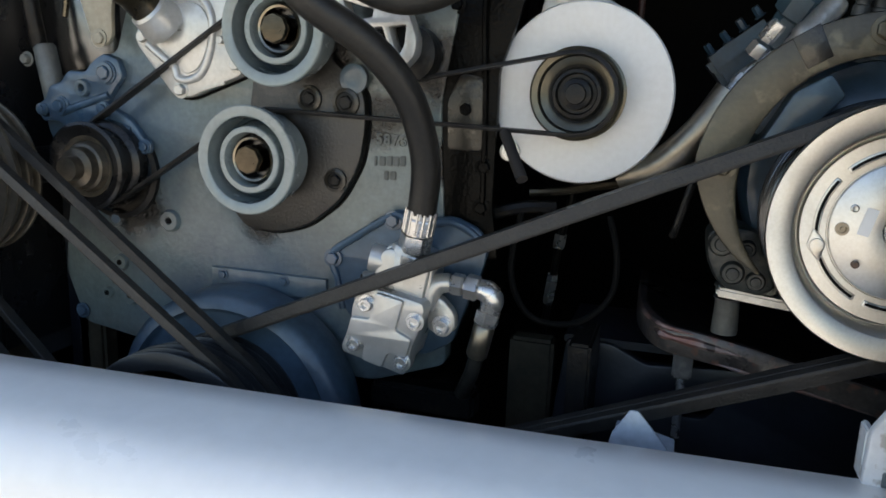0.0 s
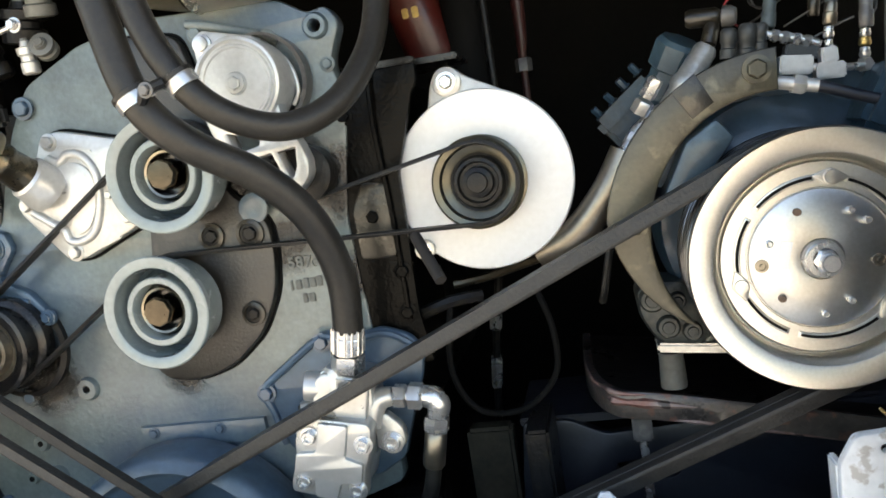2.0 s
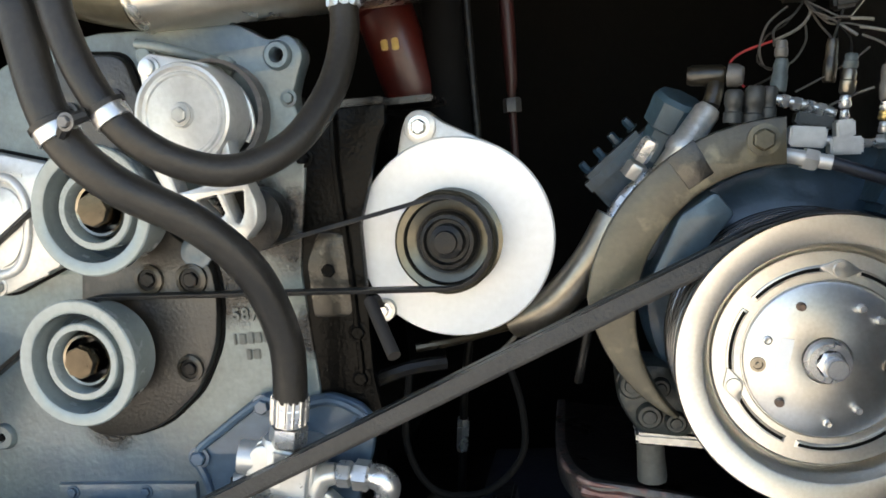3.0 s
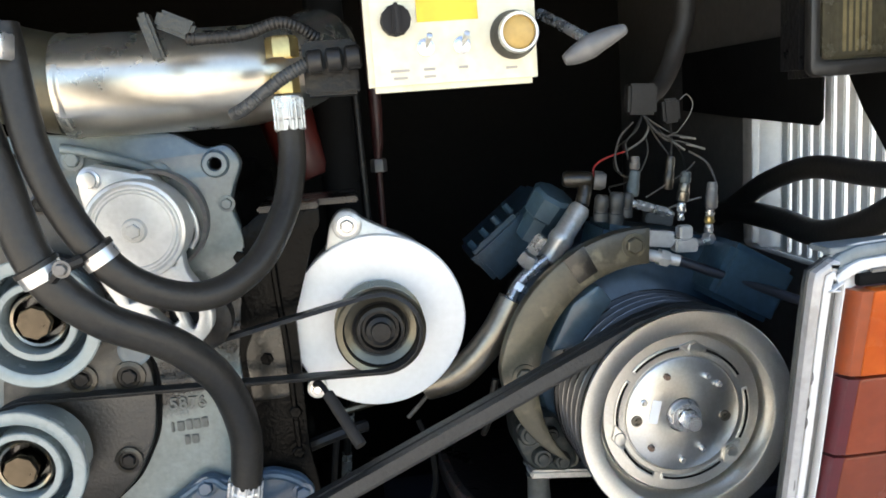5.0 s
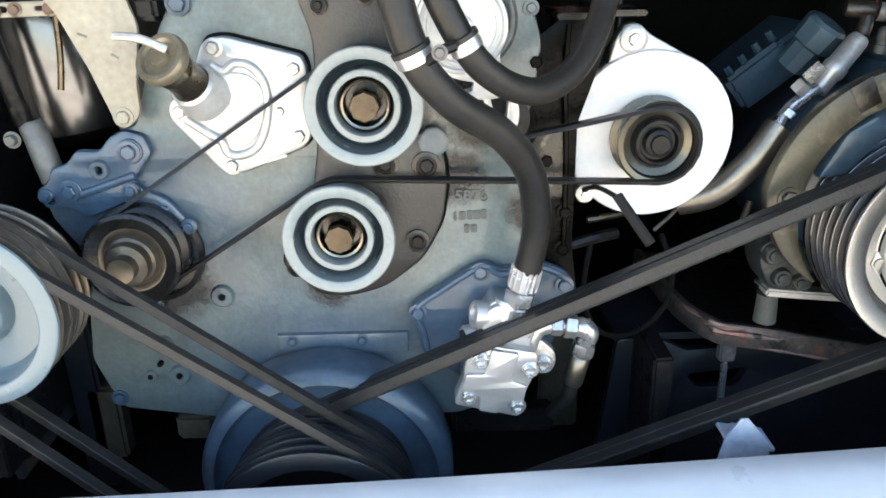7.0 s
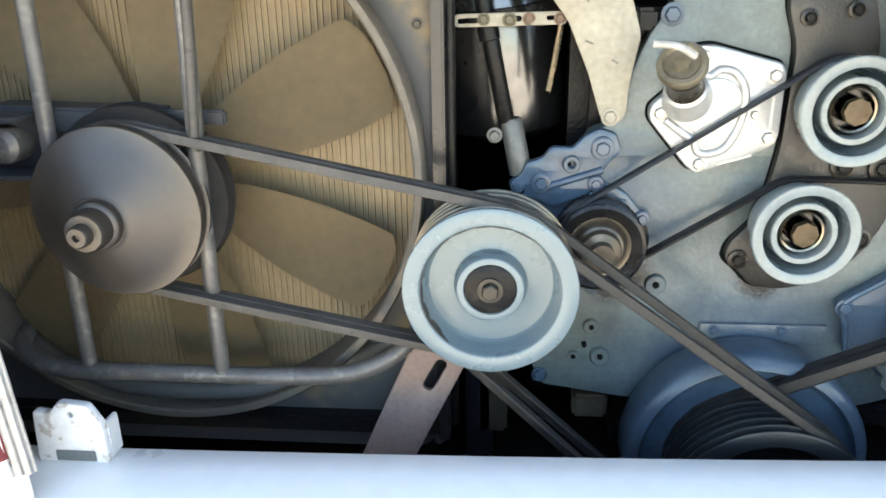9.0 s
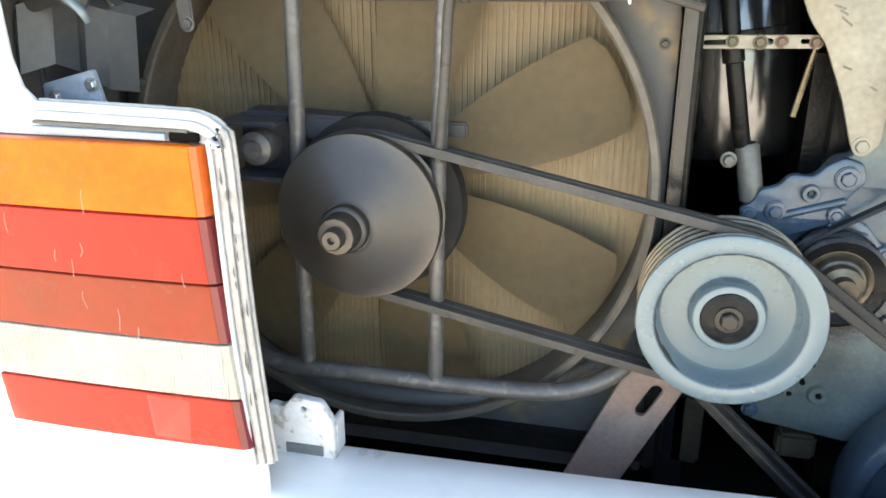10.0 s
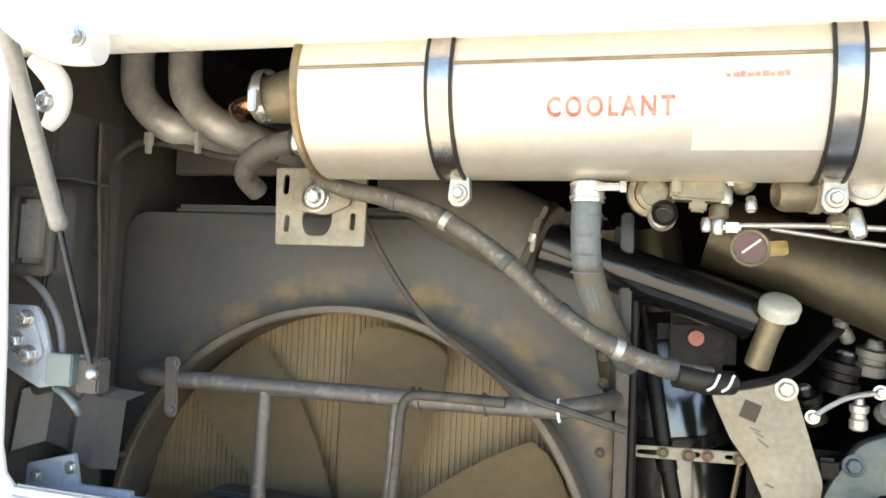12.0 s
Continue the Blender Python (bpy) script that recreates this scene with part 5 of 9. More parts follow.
for x, z in ((0.142, 0.974), (0.232, 1.036), (0.352, 1.012), (0.215, 0.872)):
    bolt(pump, (x, -0.018, z), 0.0095, 0.008, EAR_BLUE)
TILT = turned(0, 14, 0)      # the pump leans to one side
PC = Vector((0.255, -0.06, 0.928))      # the belts run in front of its upper half


def tilted(pts):
    return [((TILT @ Vector((x, 0, z))).x + PC.x, (TILT @ Vector((x, 0, z))).z + PC.z) for x, z in pts]


part("body", plate(rounded(tilted([(-0.040, -0.066), (0.042, -0.066), (0.044, 0.0), (0.040, 0.052), (0.034, 0.082), (-0.030, 0.082), (-0.040, 0.040), (-0.044, 0.0)]), 0.008), -0.070, -0.014, (), 0.004), PUMP_GREY, pump)
part("upper_body", plate(rounded(tilted([(-0.036, 0.020), (0.037, 0.020), (0.035, 0.072), (0.026, 0.080), (-0.024, 0.080), (-0.034, 0.070)]), 0.006), -0.080, -0.066, (), 0.004), PUMP_GREY, pump)
COVER_LINE = [(-0.046, -0.074), (0.044, -0.074), (0.047, -0.066), (0.045, -0.030), (0.048, -0.012), (0.048, 0.022), (0.042, 0.030), (-0.040, 0.026), (-0.048, 0.018), (-0.048, -0.012), (-0.045, -0.030), (-0.049, -0.066)]
part("end_cover", plate(rounded(tilted(COVER_LINE), 0.004), -0.097, -0.066, (), 0.003), PUMP_GREY, pump, "cast end cover")
# raised centre of the cover, leaving a pocket round each corner bolt
RAISED = [(-0.014, -0.072), (0.014, -0.072), (0.017, -0.050), (0.043, -0.046), (0.043, -0.020), (0.019, -0.016), (0.019, 0.026), (-0.019, 0.024), (-0.019, -0.014), (-0.044, -0.020), (-0.044, -0.046), (-0.017, -0.050)]
part("cover_face", plate(rounded(tilted(RAISED), 0.004), -0.1035, -0.095, (), 0.002), PUMP_GREY, pump)
bm = bmesh.new()
lathe(bm, [(0.019, -0.03), (0.019, 0.016), (0.0175, 0.018), (0.012, 0.018), (0.011, 0.014), (0, 0.014)], (0.236, -0.062, 0.990), (-1, -0.25, 0.22), 24)
part("port_boss", bm, PUMP_GREY, pump)
bm = bmesh.new()
lathe(bm, [(0.013, -0.02), (0.013, 0.010), (0.011, 0.013), (0, 0.013)], (0.217, -0.055, 0.958), (-0.9, -0.4, 0.05), 20)
part("side_boss", bm, CAST, pump)
bolt(pump, (0.208, -0.0595, 0.9585), 0.008, 0.006, DULL_DARK, way=(-0.9, -0.4, 0.05))
bm = bmesh.new()
lathe(bm, [(0.020, -0.03), (0.020, 0.018), (0.018, 0.022), (0, 0.022)], (0.266, -0.062, 0.992), (0.14, 0, 1), 24)
part("outlet_boss", bm, SILVER, pump)
bm = bmesh.new()
tube(bm, [(0.296, -0.060, 0.930), (0.302, -0.056, 0.952), (0.312, -0.053, 0.964), (0.328, -0.052, 0.966)], (0.012, 0.014, 0.014, 0.012), 16)
part("port_casting", bm, PUMP_GREY, pump)
part("mount_lug", plate(rounded([(0.298, 0.900), (0.319, 0.892), (0.338, 0.903), (0.336, 0.926), (0.314, 0.948), (0.300, 0.935)], 0.008), -0.058, -0.04, (), 0.003), CAST, pump)
bolt(pump, (0.320, -0.058, 0.908), 0.0105, 0.010, STEEL, socket=True)
for x, z in ((0.212, 0.8815), (0.279, 0.865), (0.295, 0.922), (0.228, 0.938)):
    bolt(pump, (x, -0.0975, z), 0.0088, 0.010, STEEL, socket=True)
bm = bmesh.new()
lathe(bm, [(0.010, 0), (0.010, 0.05), (0, 0.05)], (0.318, -0.052, 0.966), (1, 0.02, -0.05), 16)
hexhead(bm, (0.330, -0.052, 0.966), 0.0150, 0.016, (1, 0, -0.08), False)
part("adapter_nut", bm, STEEL, pump)
bm = bmesh.new()
hexhead(bm, (0.349, -0.051, 0.9645), 0.0175, 0.018, (1, 0, -0.15), False)
part("swivel_nut", bm, STEEL, pump)
bm = bmesh.new()
tube(bm, [(0.362, -0.050, 0.962), (0.376, -0.048, 0.959), (0.3835, -0.047, 0.948), (0.379, -0.046, 0.928)], (0.0125, 0.0155, 0.0155, 0.0125), 16)
elbow = part("elbow", bm, STEEL, pump, "bright elbow fitting")
bm = bmesh.new()
hexhead(bm, (0.3795, -0.046, 0.932), 0.0168, 0.020, (-0.22, 0, -1), False)
part("elbow_nut", bm, STEEL, elbow)
bm = bmesh.new()
lathe(bm, [(0.012, 0), (0.0145, 0.004), (0.0145, 0.044), (0.012, 0.048), (0, 0.048)], (0.375, -0.046, 0.913), (-0.22, 0, -1), 18)
part("sleeve", bm, PIPE_DULL, elbow, "dull crimped sleeve")
bm = bmesh.new()
tube(bm, [(0.366, -0.046, 0.872), (0.358, -0.042, 0.84), (0.34, -0.02, 0.80)], 0.0105, 14)
part("hose_end", bm, RUBBER, elbow)

# ------------------------------------------------------------ hoses on the engine
def hose(name, pts, r, label, mat=None, category="hose"):
    bm = bmesh.new()
    tube(bm, pts, r, 18, 10)
    t = thing(name, pts[-1], label, category)
    part("rubber", bm, mat or RUBBER, t)
    return t


def ferrule(t, at, way, r, length, hexes=1):
    bm = bmesh.new()
    lathe(bm, [(r * 0.9, 0), (r, 0.002), (r, length * 0.3), (r * 0.95, length * 0.34), (r, length * 0.4), (r * 0.97, length * 0.95), (r * 0.8, length)], at, way, 10)
    sleeve = part("ferrule", bm, STEEL, t, "crimped bright ferrule", angle=15)
    w = Vector(way).normalized()
    side = w.orthogonal().normalized()
    for k in range(14):
        bm = bmesh.new()
        d = Matrix.Rotation(2 * math.pi * k / 14, 4, w) @ side * r * 0.965
        tube(bm, [Vector(at) + w * length * 0.08 + d, Vector(at) + w * length * 0.9 + d], r * 0.085, 6, straight=True)
        part("crimp_rib", bm, STEEL, sleeve)
    for k in range(hexes):
        bm = bmesh.new()
        hexhead(bm, Vector(at) + w * (length + k * 0.028), r * (1.06 - 0.05 * k), 0.024, way, False)
        part("hex_nut", bm, STEEL, t)


HA = [(0.105, -0.20, 1.56), (0.125, -0.205, 1.46), (0.150, -0.21, 1.365), (0.19, -0.195, 1.31), (0.25, -0.155, 1.262), (0.287, -0.12, 1.205), (0.300, -0.09, 1.13), (0.292, -0.074, 1.062)]
t = hose("hydraulic_hose", HA, 0.0188, "thick black hydraulic hose running down to the pump")
ferrule(t, (0.292, -0.073, 1.066), (-0.2, 0.08, -1), 0.0205, 0.036, 2)
HB = [(0.145, -0.19, 1.59), (0.16, -0.20, 1.47), (0.195, -0.205, 1.385), (0.235, -0.19, 1.335), (0.288, -0.155, 1.312), (0.338, -0.115, 1.332), (0.372, -0.075, 1.385), (0.385, -0.05, 1.44), (0.386, -0.042, 1.485)]
t = hose("return_hose", HB, 0.0158, "black rubber hose looping under the steel tube")
ferrule(t, (0.386, -0.042, 1.472), (0.0, 0.05, 1), 0.0178, 0.042, 0)
for k, (z, r) in enumerate(((1.516, 0.016), (1.556, 0.019))):
    bm = bmesh.new()
    hexhead(bm, (0.386, -0.04, z), r, 0.024, (0, 0, 1), False)
    part("brass_nut", bm, BRASS, t, "brass union nut")
bm = bmesh.new()
lathe(bm, [(0.0195, -0.012), (0.021, -0.01), (0.021, 0.01), (0.0195, 0.012)], (0.138, -0.205, 1.57), (0.1, 0, 1), 20)
part("band", bm, STEEL, t)


def hose_clamp(at, way, r, label):
    t = thing("hose_clamp", at, label, "clamp", "hose clamps")
    bm = bmesh.new()
    lathe(bm, [(r, -0.007), (r + 0.0018, -0.0065), (r + 0.0018, 0.0065), (r, 0.007)], at, way, 24)
    part("band", bm, STEEL, t)
    bm = bmesh.new()
    w = Vector(way).normalized()
    lathe(bm, [(r + 0.0003, -0.012), (r + 0.003, -0.011), (r + 0.003, -0.006)], at, way, 24)
    part("rubber_lining", bm, RUBBER, t)
    return t


hose_clamp((0.152, -0.21, 1.360), (0.45, 0.1, -1), 0.0190, "bright steel hose clamp lined with rubber")
hose_clamp((0.205, -0.204, 1.37), (0.55, 0.1, -1), 0.0160, "bright steel hose clamp lined with rubber")
t = thing("clamp_bolt", (0.18, -0.21, 1.368), "small bolt and spacer joining the two hose clamps", "bolt")
bm = bmesh.new()
tube(bm, [(0.165, -0.222, 1.356), (0.178, -0.228, 1.366), (0.194, -0.222, 1.372)], 0.006, 8)
part("strap", bm, BLACK, t)
bolt(t, (0.178, -0.2315, 1.366), 0.0058, 0.006, CAGE)

# silver tube above the engine
t = thing("steel_tube", (0.2, 0, 1.49), "large brushed stainless tube with a welded joint", "pipe")
bm = bmesh.new()
tube(bm, [(-0.34, 0.03, 1.735), (-0.2, 0.01, 1.685), (-0.05, 0.0, 1.62), (0.06, 0.0, 1.565), (0.14, 0.0, 1.542)], 0.057, 36)
part("bend", bm, DULL_STEEL, t)
bm = bmesh.new()
tube(bm, [(0.135, 0.0, 1.542), (0.30, 0.0, 1.540), (0.36, 0.03, 1.545), (0.40, 0.10, 1.56), (0.42, 0.2, 1.58)], 0.059, 36)
part("straight", bm, TUBE_STEEL, t)
bm = bmesh.new()
lathe(bm, [(0.056, -0.006), (0.0595, -0.004), (0.0605, 0.0), (0.0605, 0.004), (0.0592, 0.007)], (0.137, 0.0, 1.542), (1, 0, 0), 40)
part("weld_bead", bm, TUBE_STEEL, t)

# ------------------------------------------------------------ air-conditioning compressor
CC = (0.833, 1.089)
comp = thing("compressor", (CC[0], 0.1, 0.95), "dark blue air-conditioning compressor with a machined clutch pulley", "compressor")
bm = bmesh.new()
lathe(bm, [(0.0, -0.42), (0.12, -0.42), (0.15, -0.38), (0.158, -0.2), (0.156, -0.145), (0.150, -0.122), (0.135, -0.112), (0.10, -0.10)], (CC[0], -0.09, CC[1] + 0.03), seg=56)
part("body", bm, COMP_BLUE, comp)
bm = bmesh.new()
box(bm, (0.705, 0.06, 1.215), (0.08, 0.08, 0.055), 0.01, turned(0, -42, 0))
part("side_cover", bm, ENGINE_BLUE, comp)
o = [(0.752, 1.250), (0.770, 1.226), (0.722, 1.170), (0.684, 1.166), (0.716, 1.228)]
part("boss", plate(rounded(o[::-1], 0.006), -0.034, 0.02, (), 0.004), BOSS_BLUE, comp)
R = 0.1385
y0 = -0.10
bm = bmesh.new()
prof = [(0.10, -0.106), (0.13, -0.106)]
for k in range(6):
    h = -0.104 + k * 0.019
    prof += [(0.136, h), (0.1365, h + 0.002), (0.125, h + 0.007), (0.125, h + 0.011), (0.1365, h + 0.016), (0.136, h + 0.018)]
lathe(bm, prof + [(0.135, 0.0115)], (CC[0], y0, CC[1]), seg=96)
part("grooved_rim", bm, GROOVE_DARK, comp, "dark grooved belt rim")
for k in range(7):       # crests rubbed bright by the belts
    bm = bmesh.new()
    h = -0.105 + k * 0.019
    lathe(bm, [(0.1358, h - 0.0022), (0.1371, h - 0.0012), (0.1371, h + 0.0012), (0.1358, h + 0.0022)], (CC[0], y0, CC[1]), seg=96)
    part("rim_crest", bm, POLISHED, comp)
bm = bmesh.new()
lathe(bm, [(0.134, 0.010), (R - 0.001, 0.011), (R, 0.0125), (R, 0.0145), (R - 0.0015, 0.0165), (0.1135, 0.0165), (0.1118, 0.0155), (0.1105, 0.010), (0.1085, -0.010), (0.1065, -0.016), (0.1045, -0.017)], (CC[0], y0, CC[1]), seg=96)
part("pulley", bm, MACHINED, comp, "machined pulley face")
bm = bmesh.new()
lathe(bm, [(0.1045, -0.017), (0.1035, -0.0165), (0.1030, -0.008), (0.1015, -0.0062), (0.0760, -0.0058), (0.0750, -0.0075), (0.0742, -0.0075), (0.0735, -0.003), (0.0720, -0.0018), (0.0225, -0.0012), (0.0215, -0.006), (0.0, -0.006)], (CC[0], y0, CC[1]), seg=96)
part("clutch_plate", bm, MACHINED, comp, "bare steel clutch plate")


def arc_band(r, a0, a1, w):
    pts = [(CC[0] + (r - w) * math.cos(radians(a)), CC[1] + (r - w) * math.sin(radians(a))) for a in np.linspace(a0, a1, 14)]
    pts += [(CC[0] + (r + w) * math.cos(radians(a)), CC[1] + (r + w) * math.sin(radians(a))) for a in np.linspace(a1, a0, 14)]
    return pts


for a0, a1 in ((92, 134), (145, 184), (204, 241), (251, 305), (331, 15), (30, 68)):
    a1 = a1 if a1 > a0 else a1 + 360
    part("slot_lip", plate(arc_band(0.0855, a0 - 1.5, a1 + 1.5, 0.0034), y0 + 0.0035, y0 + 0.0062, (), 0.001), MACHINED, comp)
    part("slot", plate(arc_band(0.0855, a0, a1, 0.0016), y0 + 0.0028, y0 + 0.004, (), 0.0003), BLACK_GAP, comp)
for a in (80, 194, 318):
    x, z = CC[0] + 0.086 * math.cos(radians(a)), CC[1] + 0.086 * math.sin(radians(a))
    tab = [(x + q * math.cos(radians(a + d)), z + q * math.sin(radians(a + d))) for d, q in ((90, 0.019), (180, 0.010), (270, 0.019), (0, 0.010))]
    part("spring_tab", plate(rounded(tab, 0.004), y0 + 0.0012, y0 + 0.006, (), 0.001), MACHINED, comp)
    bm = bmesh.new()
    lathe(bm, [(0.0075, 0.0), (0.007, 0.003), (0, 0.0035)], (x, y0 + 0.0012, z), seg=16)
    part("rivet", bm, MACHINED, comp)
for a, r, kind in ((112, 0.0565, 1), (57.5, 0.057, 0), (38, 0.058, 0), (181, 0.061, 2), (157, 0.056, 3), (221, 0.058, 1), (297, 0.053, 0), (268, 0.060, 3), (352, 0.055, 2)):
    x, z = CC[0] + r * math.cos(radians(a)), CC[1] + r * math.sin(radians(a))
    bm = bmesh.new()
    if kind == 2:
        lathe(bm, [(0.0072, 0.0), (0.0070, 0.002), (0.0045, 0.002), (0.004, 0.0), (0.0022, 0.0), (0.002, 0.003), (0, 0.003)], (x, y0 + 0.0013, z), seg=16)
    else:
        lathe(bm, [(0.0042, 0.0), (0.0042, 0.003 if kind == 3 else 0.004), (0.0028, 0.004 if kind == 3 else 0.007), (0, 0.0035 if kind == 3 else 0.0065)], (x, y0 + 0.0015, z), seg=14)
    part("rivet", bm, (STEEL, RUSTY, PIPE_DULL, MACHINED)[kind], comp)
bm = bmesh.new()
box(bm, (CC[0] - 0.037, y0 + 0.0009, CC[1] + 0.008), (0.012, 0.0008, 0.030), 0, turned(0, 14, 0))
part("sticker", bm, LABEL, comp)
bm = bmesh.new()
lathe(bm, [(0.0212, -0.006), (0.0205, -0.002), (0.0175, -0.002), (0.0165, 0.003), (0.0165, 0.008), (0.0, 0.008)], (CC[0], y0, CC[1]), seg=28)
hexhead(bm, (CC[0], y0 - 0.008, CC[1]), 0.0128, 0.008)
lathe(bm, [(0.0098, 0.0), (0.0098, 0.016), (0.0085, 0.018), (0, 0.018)], (CC[0] + 0.001, y0 - 0.012, CC[1] - 0.001), seg=18)
part("shaft_bolt", bm, STEEL, comp)
for k in range(3):
    bolt(comp, (0.68 + 0.04 * k, 0.03, 0.985), 0.009, 0.009, POST_GREY)
foot = [(0.640, 1.050), (0.655, 1.064), (0.700, 1.060), (0.720, 1.022), (0.730, 0.986), (0.712, 0.974), (0.668, 0.980), (0.654, 0.996), (0.643, 1.020)]
part("foot_casting", plate(rounded(foot, 0.008), 0.012, 0.08, (), 0.010), FOOT_GREY, comp, "dusty dark cast foot")
for x, z, r in ((0.660, 1.040, 0.013), (0.676, 1.004, 0.012), (0.704, 0.996, 0.010), (0.690, 1.036, 0.009)):
    bm = bmesh.new()
    lathe(bm, [(r * 1.3, -0.01), (r * 1.2, 0.006), (r, 0.009), (r * 0.7, 0.009), (r * 0.6, 0.012), (0, 0.013)], (x, 0.012, z), seg=18)
    part("foot_boss", bm, FOOT_GREY, comp)
# bronze strap round the front of the compressor
SX, SZ = 0.815, 1.118
outer = [(SX + (0.200 - 0.0009 * max(0, a - 172)) * math.cos(radians(a)), SZ + (0.200 - 0.0009 * max(0, a - 172)) * math.sin(radians(a))) for a in np.linspace(88, 222, 30)]
inner = [(SX + 0.149 * math.cos(radians(a)), SZ + 0.153 * math.sin(radians(a))) for a in np.linspace(222, 88, 30)]
t = thing("compressor_strap", (SX - 0.17, -0.03, 1.0), "curved bronze-coloured steel strap round the compressor front", "bracket")
part("band", plate(outer + inner, -0.036, -0.014, (), 0.003), BRONZE, t)
# dark plate standing in for the shadow where the strap bends
joint = [(0.706, 1.286), (0.733, 1.303), (0.751, 1.268), (0.726, 1.253)]
part("bend", plate(joint, -0.0375, -0.030, (), 0.002), GREASY, t, "strap bend with its shadow as a dark plate")
bolt(t, (0.799, -0.036, 1.297), 0.011, 0.008, BRONZE)
bolt(t, (0.648, -0.036, 1.14), 0.011, 0.008, BRONZE)
# cylinder head, valve block and caps at the back
head = comp
for (x, y, z), s, a in (((0.70, 0.24, 1.285), (0.15, 0.14, 0.06), -38), ((0.665, 0.21, 1.285), (0.10, 0.10, 0.03), -38), ((0.86, 0.08, 1.275), (0.16, 0.10, 0.05), 12), ((0.96, 0.02, 1.23), (0.10, 0.12, 0.08), 30)):
    bm = bmesh.new()
    box(bm, (x, y, z), s, 0.008, turned(0, a, 0))
    part("head_block", bm, HEAD_DARK, head)
bm = bmesh.new()
lathe(bm, [(0.022, -0.05), (0.024, -0.012), (0.031, -0.008), (0.033, 0.024), (0.028, 0.030), (0, 0.031)], (0.728, 0.125, 1.330), (0.45, -0.35, 0.8), 8)
part("square_cap", bm, CAP_BLUE, head, "dark blue-grey square cap")
for k in range(4):
    bolt(head, (0.628 + 0.019 * k, 0.17, 1.275 + 0.017 * k), 0.0055, 0.016, HEAD_DARK, way=(-0.6, -0.2, 0.75))


def fitting(name, pts, r, label, nuts=(), mat=None, category="fitting"):
    t = thing(name, pts[0], label, category)
    bm = bmesh.new()
    tube(bm, pts, r, 14, 8)
    part("pipe", bm, mat or STEEL, t)
    for at, way, rr, h in nuts:
        bm = bmesh.new()
        hexhead(bm, at, rr, h, way, False)
        part("hex_nut", bm, STEEL, t)
    return t


fitting("suction_pipe", [(0.53, 0.06, 1.108), (0.575, 0.04, 1.128), (0.62, 0.03, 1.175), (0.652, 0.03, 1.225)], 0.021, "bent bare steel refrigerant pipe beside the alternator", (), PIPE_DULL, "pipe")
fitting("service_valve", [(0.645, 0.03, 1.218), (0.665, 0.04, 1.245), (0.690, 0.045, 1.264), (0.705, 0.05, 1.272)], 0.0085, "bright refrigerant valve pipe with hexagon nuts", (((0.660, 0.035, 1.236), (0.6, 0.1, 0.7), 0.0112, 0.012), ((0.673, 0.040, 1.270), (0.52, -0.3, 0.75), 0.0125, 0.017), ((0.6835, 0.036, 1.2875), (0.52, -0.3, 0.75), 0.0098, 0.026)), STEEL, "valve")
t = thing("suction_valve", (0.715, 0.06, 1.27), "thick dull zinc suction elbow with a corroded valve body", "valve")
bm = bmesh.new()
lathe(bm, [(0.0, -0.012), (0.0145, -0.010), (0.0145, 0.016), (0.0175, 0.020), (0.0175, 0.031), (0.0155, 0.034), (0.015, 0.074), (0.012, 0.080), (0.0, 0.080)], (0.716, 0.06, 1.276), (0.62, 0.12, 0.78), 24)
part("elbow", bm, CAST, t, "dull zinc sleeve")
bm = bmesh.new()
tube(bm, [(0.766, 0.07, 1.340), (0.772, 0.075, 1.356), (0.774, 0.08, 1.366)], 0.010, 12)
part("neck", bm, GREASY, t)
bm = bmesh.new()
lathe(bm, [(0.0, -0.026), (0.009, -0.026), (0.0118, -0.021), (0.0118, 0.010), (0.009, 0.015), (0.0, 0.016)], (0.770, 0.08, 1.374), (1, -0.15, -0.1), 16)
part("valve_body", bm, GREASY, t, "corroded dull valve body")
bm = bmesh.new()
lathe(bm, [(0.0135, 0), (0.0135, 0.010), (0.010, 0.016), (0, 0.016)], (0.788, 0.078, 1.372), (1, -0.3, -0.15), 10)
part("end_cap", bm, GRIP_GREY, t)
t = thing("valve_stack", (0.797, 0.05, 1.31), "dark ribbed valve caps beside the strap bolt", "valve")
for x, z, r, h in ((0.785, 1.318, 0.010, 0.036), (0.806, 1.312, 0.011, 0.044), (0.822, 1.320, 0.008, 0.034)):
    bm = bmesh.new()
    lathe(bm, [(r, 0), (r, h * 0.3), (r * 0.85, h * 0.34), (r * 0.85, h * 0.5), (r, h * 0.55), (r, h * 0.9), (r * 0.7, h), (0, h)], (x, 0.05, z), (0.12, 0, 1), 14)
    part("cap", bm, SWITCH_GREY, t)
man = thing("pressure_manifold", (0.86, 0.03, 1.29), "bright steel pressure switch manifold with tee fittings", "manifold")
for (x, y, z), size, a in (((0.847, 0.0, 1.296), (0.036, 0.020, 0.021), 8), ((0.883, 0.0, 1.284), (0.031, 0.020, 0.018), 3), ((0.883, 0.0, 1.301), (0.018, 0.018, 0.018), 0)):
    bm = bmesh.new()
    box(bm, (x, y, z), size, 0.002, turned(0, a, 0))
    part("tee_block", bm, SILVER, man)
bm = bmesh.new()
tube(bm, [(0.836, 0.01, 1.298), (0.865, 0.0, 1.291), (0.90, 0.0, 1.285), (0.922, 0.012, 1.284)], 0.0045, 10)
part("stem", bm, STEEL, man)
bm = bmesh.new()
hexhead(bm, (0.925, 0.024, 1.285), 0.0085, 0.012, (0.3, -1, 0), False)
part("end_nut", bm, STEEL, man)
bm = bmesh.new()
tube(bm, [(0.818, 0.05, 1.343), (0.854, 0.05, 1.332), (0.890, 0.05, 1.318)], 0.0055, 12)
